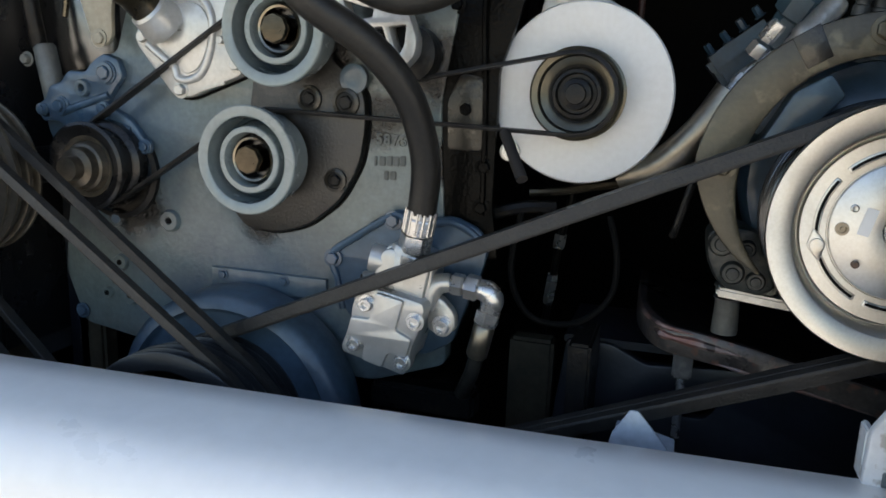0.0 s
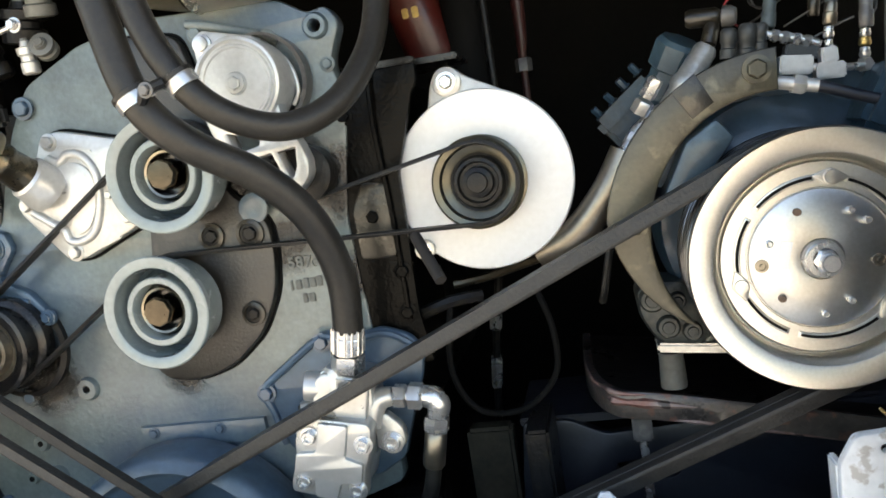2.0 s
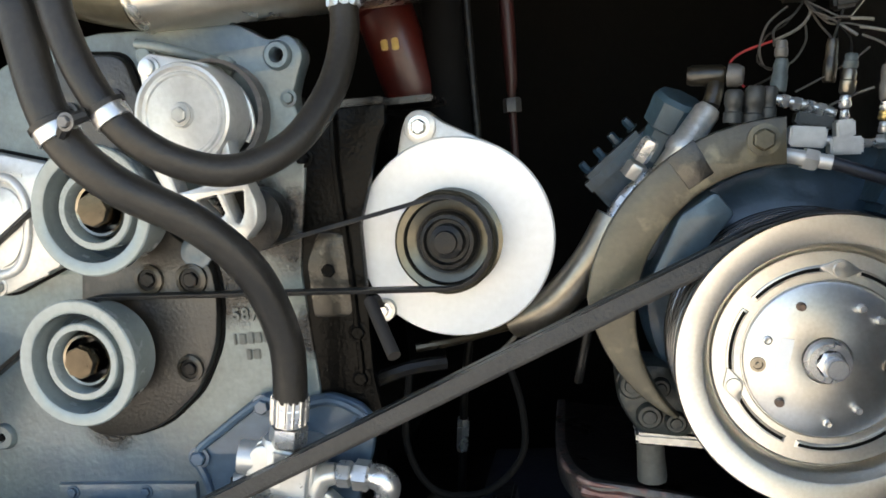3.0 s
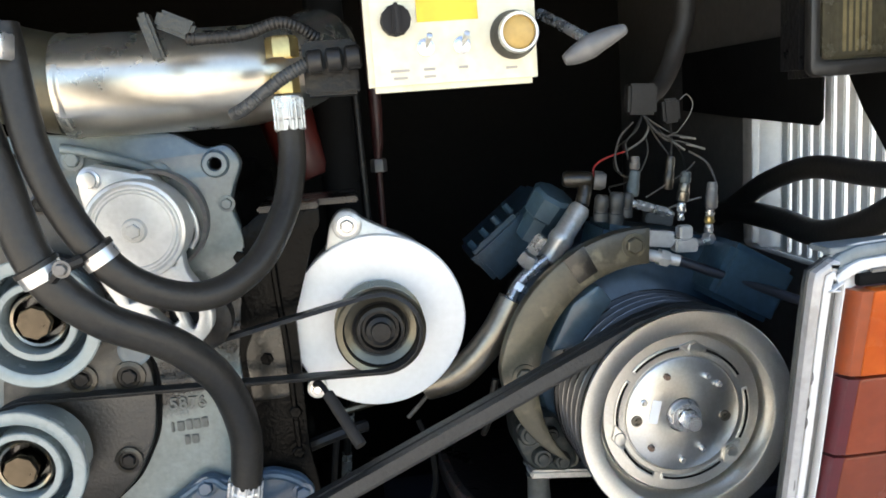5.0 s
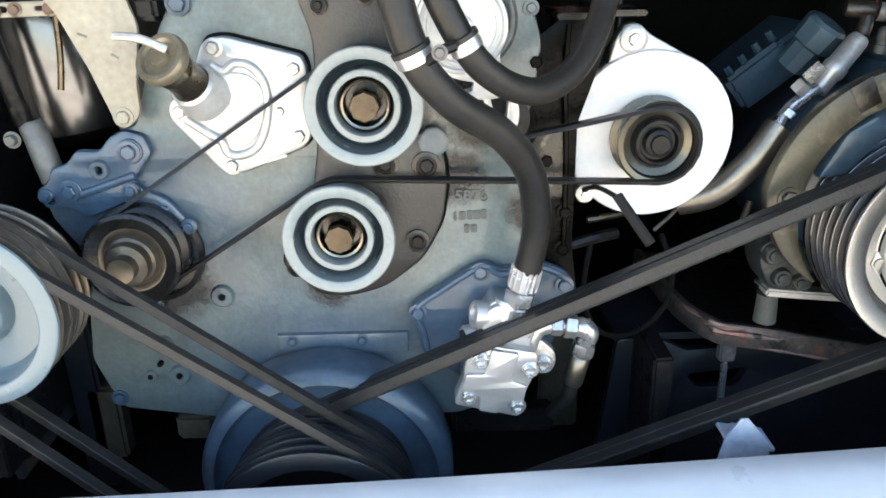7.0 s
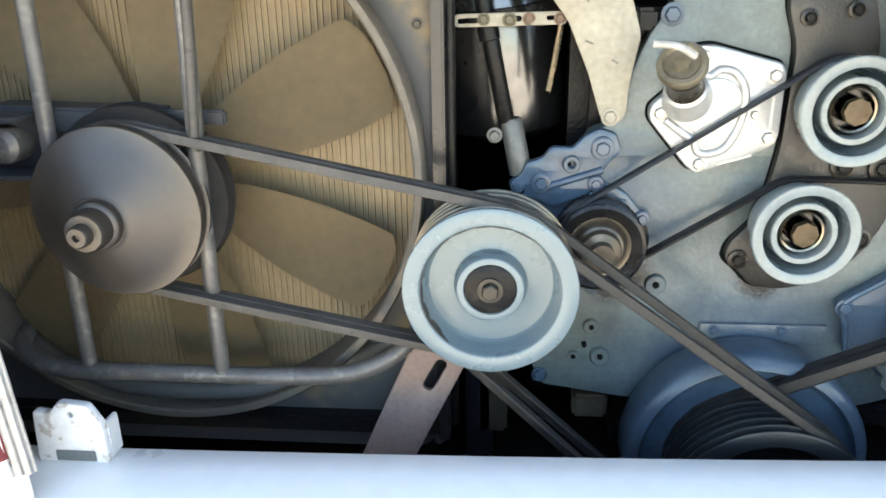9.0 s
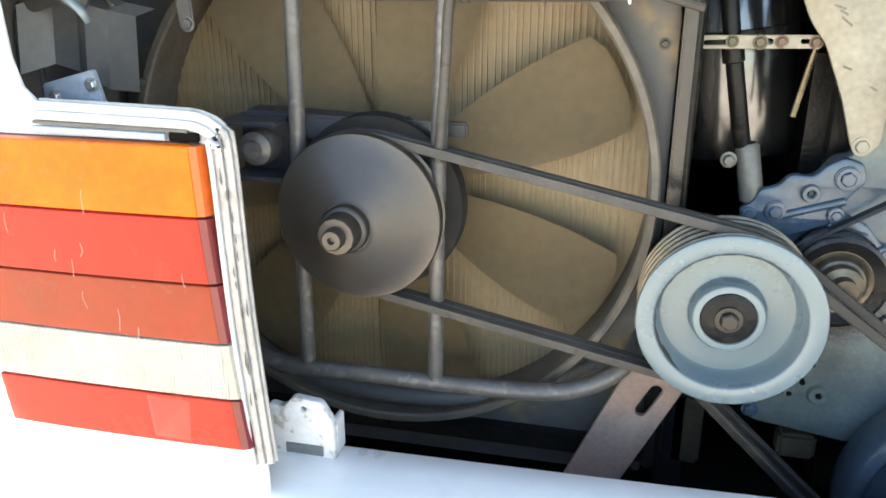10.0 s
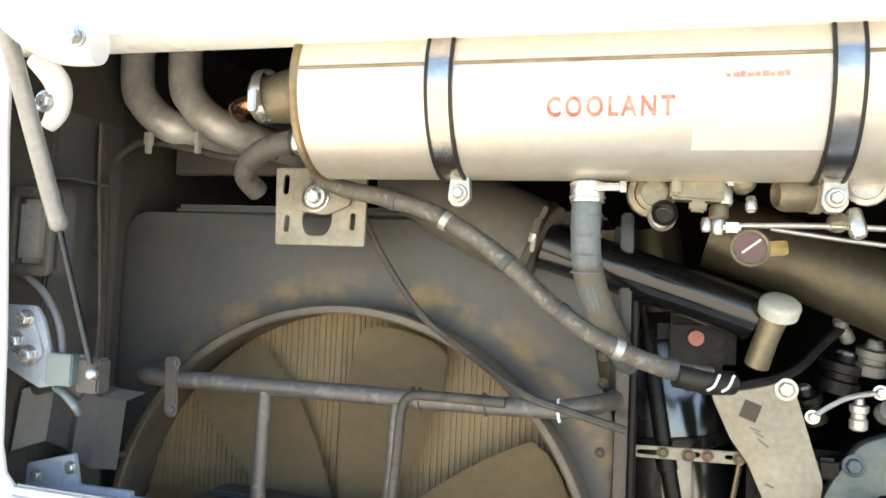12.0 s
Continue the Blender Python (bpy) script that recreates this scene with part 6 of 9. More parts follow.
for k in range(4):
    hexhead(bm, Vector((0.836, 0.05, 1.3375)).lerp(Vector((0.884, 0.05, 1.3205)), k / 4), 0.0078, 0.008, (0.93, 0, -0.36), False)
part("ribbed_fitting", bm, STEEL, man)
bm = bmesh.new()
box(bm, (0.869, 0.055, 1.313), (0.04, 0.02, 0.014), 0.002, turned(0, 14, 0))
part("valve_block", bm, SWITCH_GREY, man)
bm = bmesh.new()
box(bm, (0.803, 0.085, 1.325), (0.026, 0.03, 0.03), 0.006, turned(0, 8, 0))
part("side_block", bm, SWITCH_GREY, man)
for x, y, z, way, r, h, m in ((0.835, 0.06, 1.347, (0.17, 0, 1), 0.0105, 0.036, SENSOR_BLUE), (0.840, 0.06, 1.384, (0.1, 0, 1), 0.0085, 0.018, GRIP_GREY), (0.927, 0.02, 1.293, (0.08, 0, 1), 0.0075, 0.012, STEEL), (0.928, 0.02, 1.306, (0.08, 0, 1), 0.0085, 0.01, BRASS), (0.929, 0.02, 1.316, (0.08, 0, 1), 0.0075, 0.01, STEEL), (0.931, 0.02, 1.326, (0.06, 0, 1), 0.0098, 0.036, CAGE),
                           (0.894, 0.035, 1.311, (0.08, 0, 1), 0.006, 0.010, STEEL), (0.895, 0.035, 1.322, (0.08, 0, 1), 0.0075, 0.014, STEEL), (0.897, 0.035, 1.337, (0.16, 0, 1), 0.0098, 0.026, PIPE_DULL), (0.901, 0.035, 1.362, (0.16, 0, 1), 0.0092, 0.016, SENSOR_BLUE), (0.887, 0.06, 1.352, (0.13, 0, 1), 0.0085, 0.046, GREASY)):
    bm = bmesh.new()
    r *= 0.84
    lathe(bm, [(r * 0.8, 0), (r, 0.002), (r, h * 0.5), (r * 0.86, h * 0.55), (r * 0.9, h * 0.85), (r * 0.7, h), (0, h)], (x, y, z), way, 12)
    part("pressure_switch", bm, m, man)
t = hose("refrigerant_hose", [(0.836, -0.02, 1.276), (0.86, -0.024, 1.270), (0.91, -0.03, 1.249), (0.99, -0.04, 1.216), (1.06, -0.06, 1.186), (1.14, -0.05, 1.148)], 0.0066, "thin black refrigerant hose with crimped end", MEMBER)
bm = bmesh.new()
tube(bm, [(0.820, -0.02, 1.280), (0.836, -0.02, 1.276), (0.864, -0.025, 1.2685)], 0.0076, 12)
hexhead(bm, (0.838, -0.021, 1.2755), 0.0115, 0.014, (0.93, 0, -0.3), False)
part("crimp", bm, SILVER, t, "bright crimped end")


def wire(pts, r, mat, label):
    t = thing("wire", pts[0], label, "wire", "switch wires")
    bm = bmesh.new()
    tube(bm, pts, r * 0.75, 7, 7)
    part("strand", bm, mat, t)


LOOM = (0.889, 0.15, 1.456)
GREY_LABEL = "loose grey wire between the pressure switches and the loom"
wire([(0.807, 0.09, 1.358), (0.794, 0.092, 1.373), (0.794, 0.095, 1.388), (0.811, 0.098, 1.399), (0.843, 0.1, 1.407)], 0.0019, RED_WIRE, "red wire running down to the sensor")
wire([(0.843, 0.1, 1.407), (0.873, 0.113, 1.42), (0.889, 0.127, 1.438), LOOM], 0.0024, TAPE_PALE, "pale taped wire joint above the compressor")
wire([(0.935, 0.12, 1.474), (0.945, 0.12, 1.48), (0.954, 0.12, 1.468), (0.95, 0.12, 1.453), (0.937, 0.12, 1.435), (0.924, 0.12, 1.426), (0.9, 0.12, 1.439), LOOM], 0.0013, TAPE_PALE, "looped pale wire above the compressor")
for a, b in (((0.895, 0.1, 1.426), (0.944, 0.09, 1.417)), ((0.899, 0.1, 1.421), (0.953, 0.08, 1.402)), ((0.885, 0.1, 1.435), (0.927, 0.09, 1.402))):
    a, b = Vector(a), Vector(b)
    wire([LOOM, a, a.lerp(b, 0.4) + Vector((0, 0, 0.002)), b], 0.0018, DUSTY, "cut wire with a taped end")
    wire([a.lerp(b, 0.55), a.lerp(b, 0.75) + Vector((0, 0, 0.0006)), b], 0.0026, TAPE_PALE, "pale taped end of a cut wire")
for pts, r, m in (([(0.851, 0.05, 1.345), (0.883, 0.057, 1.359), (0.915, 0.063, 1.375), (0.932, 0.07, 1.386)], 0.0016, DUSTY), ([(0.928, 0.08, 1.401), (0.948, 0.065, 1.384), (0.953, 0.05, 1.355), (0.941, 0.035, 1.339), (0.925, 0.02, 1.335)], 0.0022, DUSTY), ([(0.922, 0.03, 1.341), (0.906, 0.04, 1.336), (0.884, 0.05, 1.327)], 0.0019, GRIP_GREY),
                  ([(0.863, 0.12, 1.446), (0.839, 0.108, 1.428), (0.826, 0.096, 1.402), (0.826, 0.084, 1.381), (0.832, 0.072, 1.373), (0.837, 0.06, 1.38)], 0.0018, DUSTY), ([(0.817, 0.1, 1.358), (0.829, 0.08, 1.363), (0.839, 0.06, 1.37)], 0.0018, GREY_WIRE), ([(0.816, 0.1, 1.356), (0.819, 0.087, 1.342), (0.824, 0.073, 1.337), (0.83, 0.06, 1.344)], 0.0018, GREY_WIRE),
                  ([(0.881, 0.12, 1.425), (0.877, 0.103, 1.404), (0.863, 0.087, 1.385), (0.849, 0.07, 1.376)], 0.0017, GREY_WIRE), ([LOOM, (0.869, 0.12, 1.436), (0.844, 0.1, 1.42), (0.837, 0.075, 1.398)], 0.0018, GREY_WIRE), ([LOOM, (0.862, 0.125, 1.428), (0.835, 0.11, 1.412), (0.822, 0.09, 1.385), (0.834, 0.065, 1.372)], 0.0015, RUBBER),
                  ([LOOM, (0.895, 0.117, 1.423), (0.899, 0.093, 1.405), (0.893, 0.065, 1.396)], 0.0018, DUSTY), ([(0.928, 0.14, 1.439), (0.91, 0.095, 1.419), (0.893, 0.06, 1.396)], 0.0018, GREY_WIRE), ([LOOM, (0.90, 0.11, 1.43), (0.912, 0.07, 1.40), (0.904, 0.04, 1.375)], 0.0016, RUBBER)):
    wire(pts, r, m, GREY_LABEL)
t = thing("wire_loom", (0.93, 0.2, 2.09), "taped dark wiring loom hanging from above", "wiring loom")
bm = bmesh.new()
tube(bm, [(1.0, 0.2, 2.09), (0.985, 0.2, 1.65), (0.965, 0.2, 1.55), (0.93, 0.18, 1.495), (0.888, 0.16, 1.475)], (0.017, 0.014), 10)
part("loom", bm, LOOM_BLACK, t)
for at, size, a in (((0.886, 0.15, 1.478), (0.044, 0.03, 0.045), 4), ((0.931, 0.15, 1.458), (0.027, 0.024, 0.036), -4)):
    bm = bmesh.new()
    box(bm, at, size, 0.004, turned(0, a, 0))
    part("connector", bm, LOOM_BLACK, t)

# compressor cradle
t = thing("compressor_cradle", (0.7, 0.05, 0.80), "worn black steel cradle with rust-chipped front edge under the compressor", "bracket")
RIM_LINE = [(0.552, 0.36, 0.916), (0.556, 0.22, 0.917), (0.562, 0.14, 0.919), (0.572, 0.085, 0.921), (0.586, 0.05, 0.921), (0.606, 0.032, 0.918), (0.646, 0.028, 0.913), (0.70, 0.027, 0.904), (0.76, 0.027, 0.891), (0.86, 0.027, 0.870), (0.96, 0.027, 0.848)]
line = smooth_path(RIM_LINE, 5)
bm = bmesh.new()
rows = []
random.seed(23)
for k, p in enumerate(line):
    d = line[min(k + 1, len(line) - 1)] - line[max(k - 1, 0)]
    side = Vector((-d.y, d.x, 0)).normalized()
    chip = 0.0012 * random.random()
    rows.append([bm.verts.new(p + side * a + Vector((0, 0, b))) for a, b in ((0.014, -0.001), (0.003, 0.0), (chip, -0.003 - chip), (chip * 0.5, -0.033), (0.003, -0.0365), (0.014, -0.0365))])
for u, v in zip(rows, rows[1:]):
    for k in range(6):
        bm.faces.new((u[k], v[k], v[(k + 1) % 6], u[(k + 1) % 6]))
bm.faces.new(rows[0])
bm.faces.new(rows[-1])
part("front_edge", bm, CHIPPED, t, "chipped black rim")
for name, a, b, up, r in (("worn_lip", 12, 30, -0.003, 0.0042), ("worn_patch", 20, 36, -0.014, 0.0075), ("worn_edge", 32, 46, -0.034, 0.0032)):
    bm = bmesh.new()
    tube(bm, [p + Vector((0.002, 0.0015, up)) for p in line[a:b]], (0.001, r, r * 0.6, r, r * 0.7, 0.001), 8)
    part(name, bm, WORN_LIP, t, "bare worn and rusted steel")
bm = bmesh.new()
low = [bm.verts.new(p + Vector((0.006, 0.004, -0.022))) for p in line] + [bm.verts.new((0.96, 0.4, 0.83))]
top = [bm.verts.new(v.co + Vector((0, 0, 0.017))) for v in low]
bm.faces.new(low)
bm.faces.new(top)
for k in range(len(low)):
    bm.faces.new((low[k - 1], low[k], top[k], top[k - 1]))
part("deck", bm, BLACK, t)
bm = bmesh.new()
lathe(bm, [(0.0165, 0), (0.017, 0.004), (0.0155, 0.044), (0.018, 0.048), (0, 0.048)], (0.677, 0.045, 0.915), (0, 0, 1), 20)
part("post", bm, POST_GREY, t)
bm = bmesh.new()
box(bm, (0.735, 0.03, 0.968), (0.15, 0.03, 0.012), 0.003, turned(0, 6, 0))
part("foot_bar", bm, CAST, t)
for x in (0.678, 0.712):
    bm = bmesh.new()
    lathe(bm, [(0.008, 0), (0.008, 0.05), (0, 0.05)], (x, 0.055, 0.97), (0, 0, 1), 12)
    hexhead(bm, (x, 0.055, 0.975), 0.013, 0.012, (0, 0, 1))
    hexhead(bm, (x, 0.055, 0.995), 0.012, 0.012, (0, 0, 1))
    part("stud", bm, POST_GREY, t)
bm = bmesh.new()
box(bm, (0.630, 0.06, 0.862), (0.026, 0.02, 0.045), 0.003)
part("adjuster_nut", bm, CAGE, t)
bm = bmesh.new()
lathe(bm, [(0.006, 0), (0.006, 0.11), (0, 0.11)], (0.630, 0.06, 0.86), (0, 0, -1), 10)
part("adjuster_rod", bm, STEEL, t)
t = thing("cross_member", (0.65, 0.12, 0.70), "black painted chassis cross member with an oval hole", "beam")
o = [(0.44, 0.64), (0.465, 0.86), (0.53, 0.86), (0.58, 0.835), (0.90, 0.86), (1.12, 0.86), (1.12, 0.60), (0.44, 0.60)]
part("web", plate(rounded(o, 0.01), 0.10, 0.12, (rounded([(0.585, 0.79), (0.60, 0.765), (0.67, 0.765), (0.69, 0.80)], 0.012),), 0.003), MEMBER, t)
bm = bmesh.new()
box(bm, (0.79, 0.2, 0.857), (0.66, 0.18, 0.012), 0.002)
part("flange", bm, MEMBER, t)
bm = bmesh.new()
box(bm, (0.50, 0.02, 0.72), (0.03, 0.12, 0.36), 0.004)
part("gusset", bm, BLACK, t)
# the tan boxes are added to stand in for sunlit ground below
for x, y, z, sx, sz, m, nm in ((-0.02, 0.35, 0.64, 0.60, 0.05, DARK, "front_beam"), (-0.42, 0.12, 0.80, 0.05, 0.42, MEMBER, "upright_beam"), (-0.225, 0.06, 0.748, 0.06, 0.045, GROUND_TAN, "ground_stand_in"), (-0.15, 0.10, 0.76, 0.07, 0.06, BLACK, "engine_mount_block"), (-0.395, 0.12, 0.72, 0.055, 0.14, GROUND_TAN, "plate_for_ground"), (0.27, 0.03, 0.765, 0.16, 0.04, BLACK, "sump_bracket"), (0.392, 0.24, 0.71, 0.075, 0.20, GROUND_TAN, "tan_ground_plate")):
    bm = bmesh.new()
    box(bm, (x, y, z), (sx, 0.04, sz), 0.006, turned(0, 8 if m is BUFF else 0, 0))
    t = thing(nm, (x, y, z - sz / 2), "small steel " + nm.replace("_", " ") + " low in the engine bay", "bracket")
    part("body", bm, m, t)

# ------------------------------------------------------------ lines, red filter and odd parts behind the alternator
t = thing("filter_canister", (0.39, 0.16, 1.38), "red painted canister behind the alternator bracket", "filter")
bm = bmesh.new()
lathe(bm, [(0, -0.02), (0.035, -0.015), (0.042, 0.0), (0.042, 0.12), (0.047, 0.125), (0.047, 0.145), (0, 0.15)], (0.385, 0.27, 1.41), (-0.28, 0, 1), 32)
part("can", bm, RED, t)
raised_bars("label_bar", 0.358, 1.475, ((0.0, 2),), BRASS, t, 0.2275)
t = thing("red_oil_line", (0.52, 0.15, 1.20), "dark red oil line with steel union", "pipe")
bm = bmesh.new()
tube(bm, [(0.512, 0.47, 2.09), (0.510, 0.47, 1.50), (0.507, 0.47, 1.39), (0.505, 0.47, 1.15)], (0.013, 0.012, 0.0065, 0.0065), 12)
part("line", bm, material("dark_red_hose", (0.045, 0.010, 0.009), 0.45), t)
for z in (1.362,):
    bm = bmesh.new()
    hexhead(bm, (0.5075, 0.47, z + 0.018), 0.0155, 0.024, (0, 0, 1), False)
    part("union", bm, CAGE, t)
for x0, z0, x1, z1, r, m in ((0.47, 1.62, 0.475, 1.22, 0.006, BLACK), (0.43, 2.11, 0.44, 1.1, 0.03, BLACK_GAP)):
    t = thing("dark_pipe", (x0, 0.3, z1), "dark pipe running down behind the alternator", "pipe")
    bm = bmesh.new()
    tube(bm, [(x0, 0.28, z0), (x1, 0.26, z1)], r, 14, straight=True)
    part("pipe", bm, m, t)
fitting("dipstick_line", [(0.44, 0.33, 1.14), (0.425, 0.34, 1.03), (0.409, 0.345, 0.95), (0.398, 0.35, 0.86), (0.385, 0.35, 0.74)], 0.0065, "thin steel line with unions beneath the alternator", (((0.4115, 0.344, 0.968), (-0.15, 0, -1), 0.0115, 0.026), ((0.4015, 0.349, 0.893), (-0.12, 0, -1), 0.0105, 0.056)), BLACK, "pipe")
for pts, r, m, lab in (([(0.40, 0.04, 1.06), (0.39, 0.03, 0.97), (0.42, 0.03, 0.91), (0.48, 0.05, 0.90), (0.525, 0.06, 0.94), (0.53, 0.06, 1.0), (0.515, 0.08, 1.05)], 0.0045, BLACK_GAP, "looped thin black cable under the alternator"), ([(0.40, 0.08, 1.075), (0.45, 0.09, 1.08), (0.50, 0.10, 1.09), (0.56, 0.11, 1.10)], 0.006, NUT_DARK, "bent dull copper pipe under the alternator"),
                     ([(0.56, 0.07, 1.13), (0.53, 0.07, 1.09), (0.50, 0.07, 1.06)], 0.003, GREY_WIRE, "pale thin wire below the alternator"), ([(0.35, 0.04, 1.045), (0.40, 0.04, 1.06), (0.44, 0.06, 1.06)], 0.009, BLACK, "short black link bar"),
                     ([(0.62, 0.02, 1.12), (0.605, 0.02, 1.06), (0.60, 0.03, 1.04)], 0.005, BLACK, "thin black stay beside the compressor")):
    t = thing("cable", pts[0], lab, "cable")
    bm = bmesh.new()
    tube(bm, pts, r, 8)
    part("sheath", bm, m, t)

# ------------------------------------------------------------ control box and handle
bx = thing("control_box", (0.54, -0.28, 1.50), "cream enamelled engine control box with switches and warning label", "control box")
bm = bmesh.new()
box(bm, (0.5445, -0.286, 1.552), (0.147, 0.028, 0.10), 0.005)
part("case", bm, CREAM, bx)
bm = bmesh.new()
box(bm, (0.552, -0.253, 1.555), (0.125, 0.042, 0.085), 0.004)
part("back_box", bm, BLACK, bx, "dark back of the box")
bm = bmesh.new()
lathe(bm, [(0.0205, 0), (0.0200, 0.006), (0.0165, 0.016), (0.0160, 0.020)], (0.597, -0.30, 1.543), seg=32)
part("button_guard", bm, RUBBER, bx, "black button guard")
bm = bmesh.new()
lathe(bm, [(0.0168, 0.017), (0.0172, 0.021), (0.0160, 0.0235), (0.0142, 0.0235), (0.0136, 0.019)], (0.597, -0.30, 1.543), seg=32)
part("button_ring", bm, STEEL, bx, "chromed button ring")
bm = bmesh.new()
lathe(bm, [(0.0138, 0.012), (0.0138, 0.0205), (0.0120, 0.022), (0, 0.0225)], (0.597, -0.30, 1.543), seg=32)
part("button", bm, OCHRE_BUTTON, bx, "tan start button")
for x in (0.521, 0.552):
    bm = bmesh.new()
    lathe(bm, [(0.0075, 0), (0.0075, 0.002), (0.005, 0.003), (0.005, 0.006), (0, 0.006)], (x, -0.30, 1.537), seg=14)
    part("switch_nut", bm, STEEL, bx)
    bm = bmesh.new()
    lathe(bm, [(0.0018, 0), (0.0026, 0.018), (0, 0.019)], (x, -0.305, 1.537), (0.1, -1, 0.5), 10)
    part("toggle", bm, STEEL, bx)
bm = bmesh.new()
lathe(bm, [(0.013, 0), (0.0125, 0.012), (0, 0.013)], (0.497, -0.30, 1.560), seg=12)
box(bm, (0.497, -0.314, 1.560), (0.007, 0.01, 0.026), 0.002)
part("knob", bm, DARK, bx)
bm = bmesh.new()
box(bm, (0.541, -0.3006, 1.572), (0.052, 0.0012, 0.028), 0)
part("warning_label", bm, YELLOW, bx)
for x, z, w in ((0.498, 1.519, 0.016), (0.498, 1.513, 0.012), (0.523, 1.519, 0.010), (0.523, 1.513, 0.010), (0.552, 1.519, 0.008), (0.594, 1.516, 0.010)):
    bm = bmesh.new()
    box(bm, (x, -0.3004, z), (w, 0.001, 0.0022), 0)
    part("marking", bm, GREY_INK, bx)
bm = bmesh.new()
for k in range(3):
    lathe(bm, [(0.008, 0), (0.0105, 0.002), (0.0105, 0.013), (0.008, 0.015)], (0.468 - 0.017 * k, -0.25, 1.537 - 0.001 * k), (-1, 0, -0.05), 12)
part("cable_gland", bm, RUBBER, bx)
bm = bmesh.new()
box(bm, (0.44, -0.20, 1.53), (0.05, 0.06, 0.05), 0.003)
part("mount_bracket", bm, BLACK, bx)
bm = bmesh.new()
corrugated(bm, [(0.42, -0.25, 1.534), (0.395, -0.245, 1.522), (0.36, -0.23, 1.50), (0.345, -0.2, 1.495)], 0.006, 0.0035)
tagged(part("conduit", bm, SWITCH_GREY, None, at=(0.345, -0.2, 1.495)), "grey corrugated conduit to the control box", "conduit")
bm = bmesh.new()
corrugated(bm, [(0.43, -0.2, 1.56), (0.40, -0.21, 1.575), (0.36, -0.21, 1.566), (0.31, -0.2, 1.566)], 0.0055, 0.004)
tagged(part("conduit", bm, RUBBER, None, at=(0.31, -0.2, 1.566)), "black corrugated conduit over the steel tube", "conduit")
t = thing("tube_bracket", (0.27, -0.11, 1.55), "dark twisted bracket bolted above the steel tube", "bracket")
bm = bmesh.new()
box(bm, (0.262, -0.12, 1.578), (0.012, 0.02, 0.05), 0.003, turned(0, -14, 0))
box(bm, (0.285, -0.11, 1.59), (0.04, 0.02, 0.02), 0.004, turned(0, 25, 0))
part("strap", bm, GREASY, t)
t = thing("pull_handle", (0.665, -0.25, 1.53), "grey tee pull handle on a rod", "handle")
bm = bmesh.new()
tube(bm, [(0.638, -0.31, 1.518), (0.652, -0.312, 1.524), (0.668, -0.314, 1.532), (0.692, -0.31, 1.541)], (0.0045, 0.0085, 0.0105, 0.0085, 0.0045), 14)
part("grip", bm, GRIP_GREY, t)
bm = bmesh.new()
tube(bm, [(0.666, -0.31, 1.53), (0.656, -0.27, 1.547), (0.648, -0.2, 1.57)], 0.005, 10)
lathe(bm, [(0.009, 0), (0.009, 0.03), (0.007, 0.032)], (0.63, -0.24, 1.545), (-1, 0, 0), 10)
part("rod", bm, STEEL, t)

# slatted side opening on the right, with its frame, and a lamp above
t = thing("side_vent", (1.13, 0.1, 1.22), "bright vertical slat grille in the side of the bay", "vent")
for k in range(17):
    bm = bmesh.new()
    box(bm, (1.20, -0.19 + 0.0295 * k, 1.36), (0.012, 0.0145, 0.33), 0.002, turned(0, 0, 20))
    part("slat", bm, SLAT_WHITE, t)
for y, w in ((0.335, 0.038), (0.385, 0.014), (0.42, 0.014), (0.29, 0.013)):
    bm = bmesh.new()
    box(bm, (1.20, y, 1.36), (0.010, w, 0.33), 0.002, turned(0, 0, 58))
    part("plain_panel", bm, SLAT_WHITE, t)
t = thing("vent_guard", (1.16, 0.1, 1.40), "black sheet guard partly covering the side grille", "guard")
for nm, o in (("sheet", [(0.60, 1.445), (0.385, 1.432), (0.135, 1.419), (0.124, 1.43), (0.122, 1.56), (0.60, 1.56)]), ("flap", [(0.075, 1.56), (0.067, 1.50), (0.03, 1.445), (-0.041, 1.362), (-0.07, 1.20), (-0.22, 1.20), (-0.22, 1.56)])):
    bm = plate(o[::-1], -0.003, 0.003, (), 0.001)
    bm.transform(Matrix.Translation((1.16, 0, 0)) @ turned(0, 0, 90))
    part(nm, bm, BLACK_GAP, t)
for pts, r in (([(1.12, 0.38, 1.25), (1.12, 0.30, 1.287), (1.12, 0.21, 1.33), (1.12, 0.09, 1.362), (1.12, -0.034, 1.362), (1.12, -0.15, 1.362), (1.13, -0.30, 1.35)], 0.017), ([(1.12, 0.38, 1.26), (1.12, 0.30, 1.272), (1.12, 0.173, 1.273), (1.12, 0.069, 1.267), (1.12, -0.032, 1.293), (1.12, -0.15, 1.345), (1.13, -0.30, 1.36)], 0.020)):
    hose("bay_hose", pts, r, "black hose crossing the side grille", RUBBER)


t = thing("bay_lamp", (1.055, -0.06, 1.49), "dusty rectangular work lamp with a dull amber lens", "lamp", "engine bay lamps")
bm = bmesh.new()
box(bm, (1.06, -0.06, 1.545), (0.13, 0.06, 0.11), 0.010)
part("case", bm, BLACK, t)
bm = bmesh.new()
box(bm, (1.15, -0.04, 1.56), (0.09, 0.03, 0.03), 0.004)
part("bracket", bm, BLACK, t)
o = [(0.995, 1.490), (0.995, 1.600), (1.125, 1.600), (1.125, 1.490)]
k = [(1.008, 1.508), (1.008, 1.588), (1.112, 1.588), (1.112, 1.508)]
part("bezel", plate(rounded(o[::-1], 0.014), -0.104, -0.088, (rounded(k[::-1], 0.012),), 0.004), BEZEL_DARK, t)
bm = bmesh.new()
box(bm, (1.060, -0.094, 1.548), (0.103, 0.010, 0.079), 0.004)
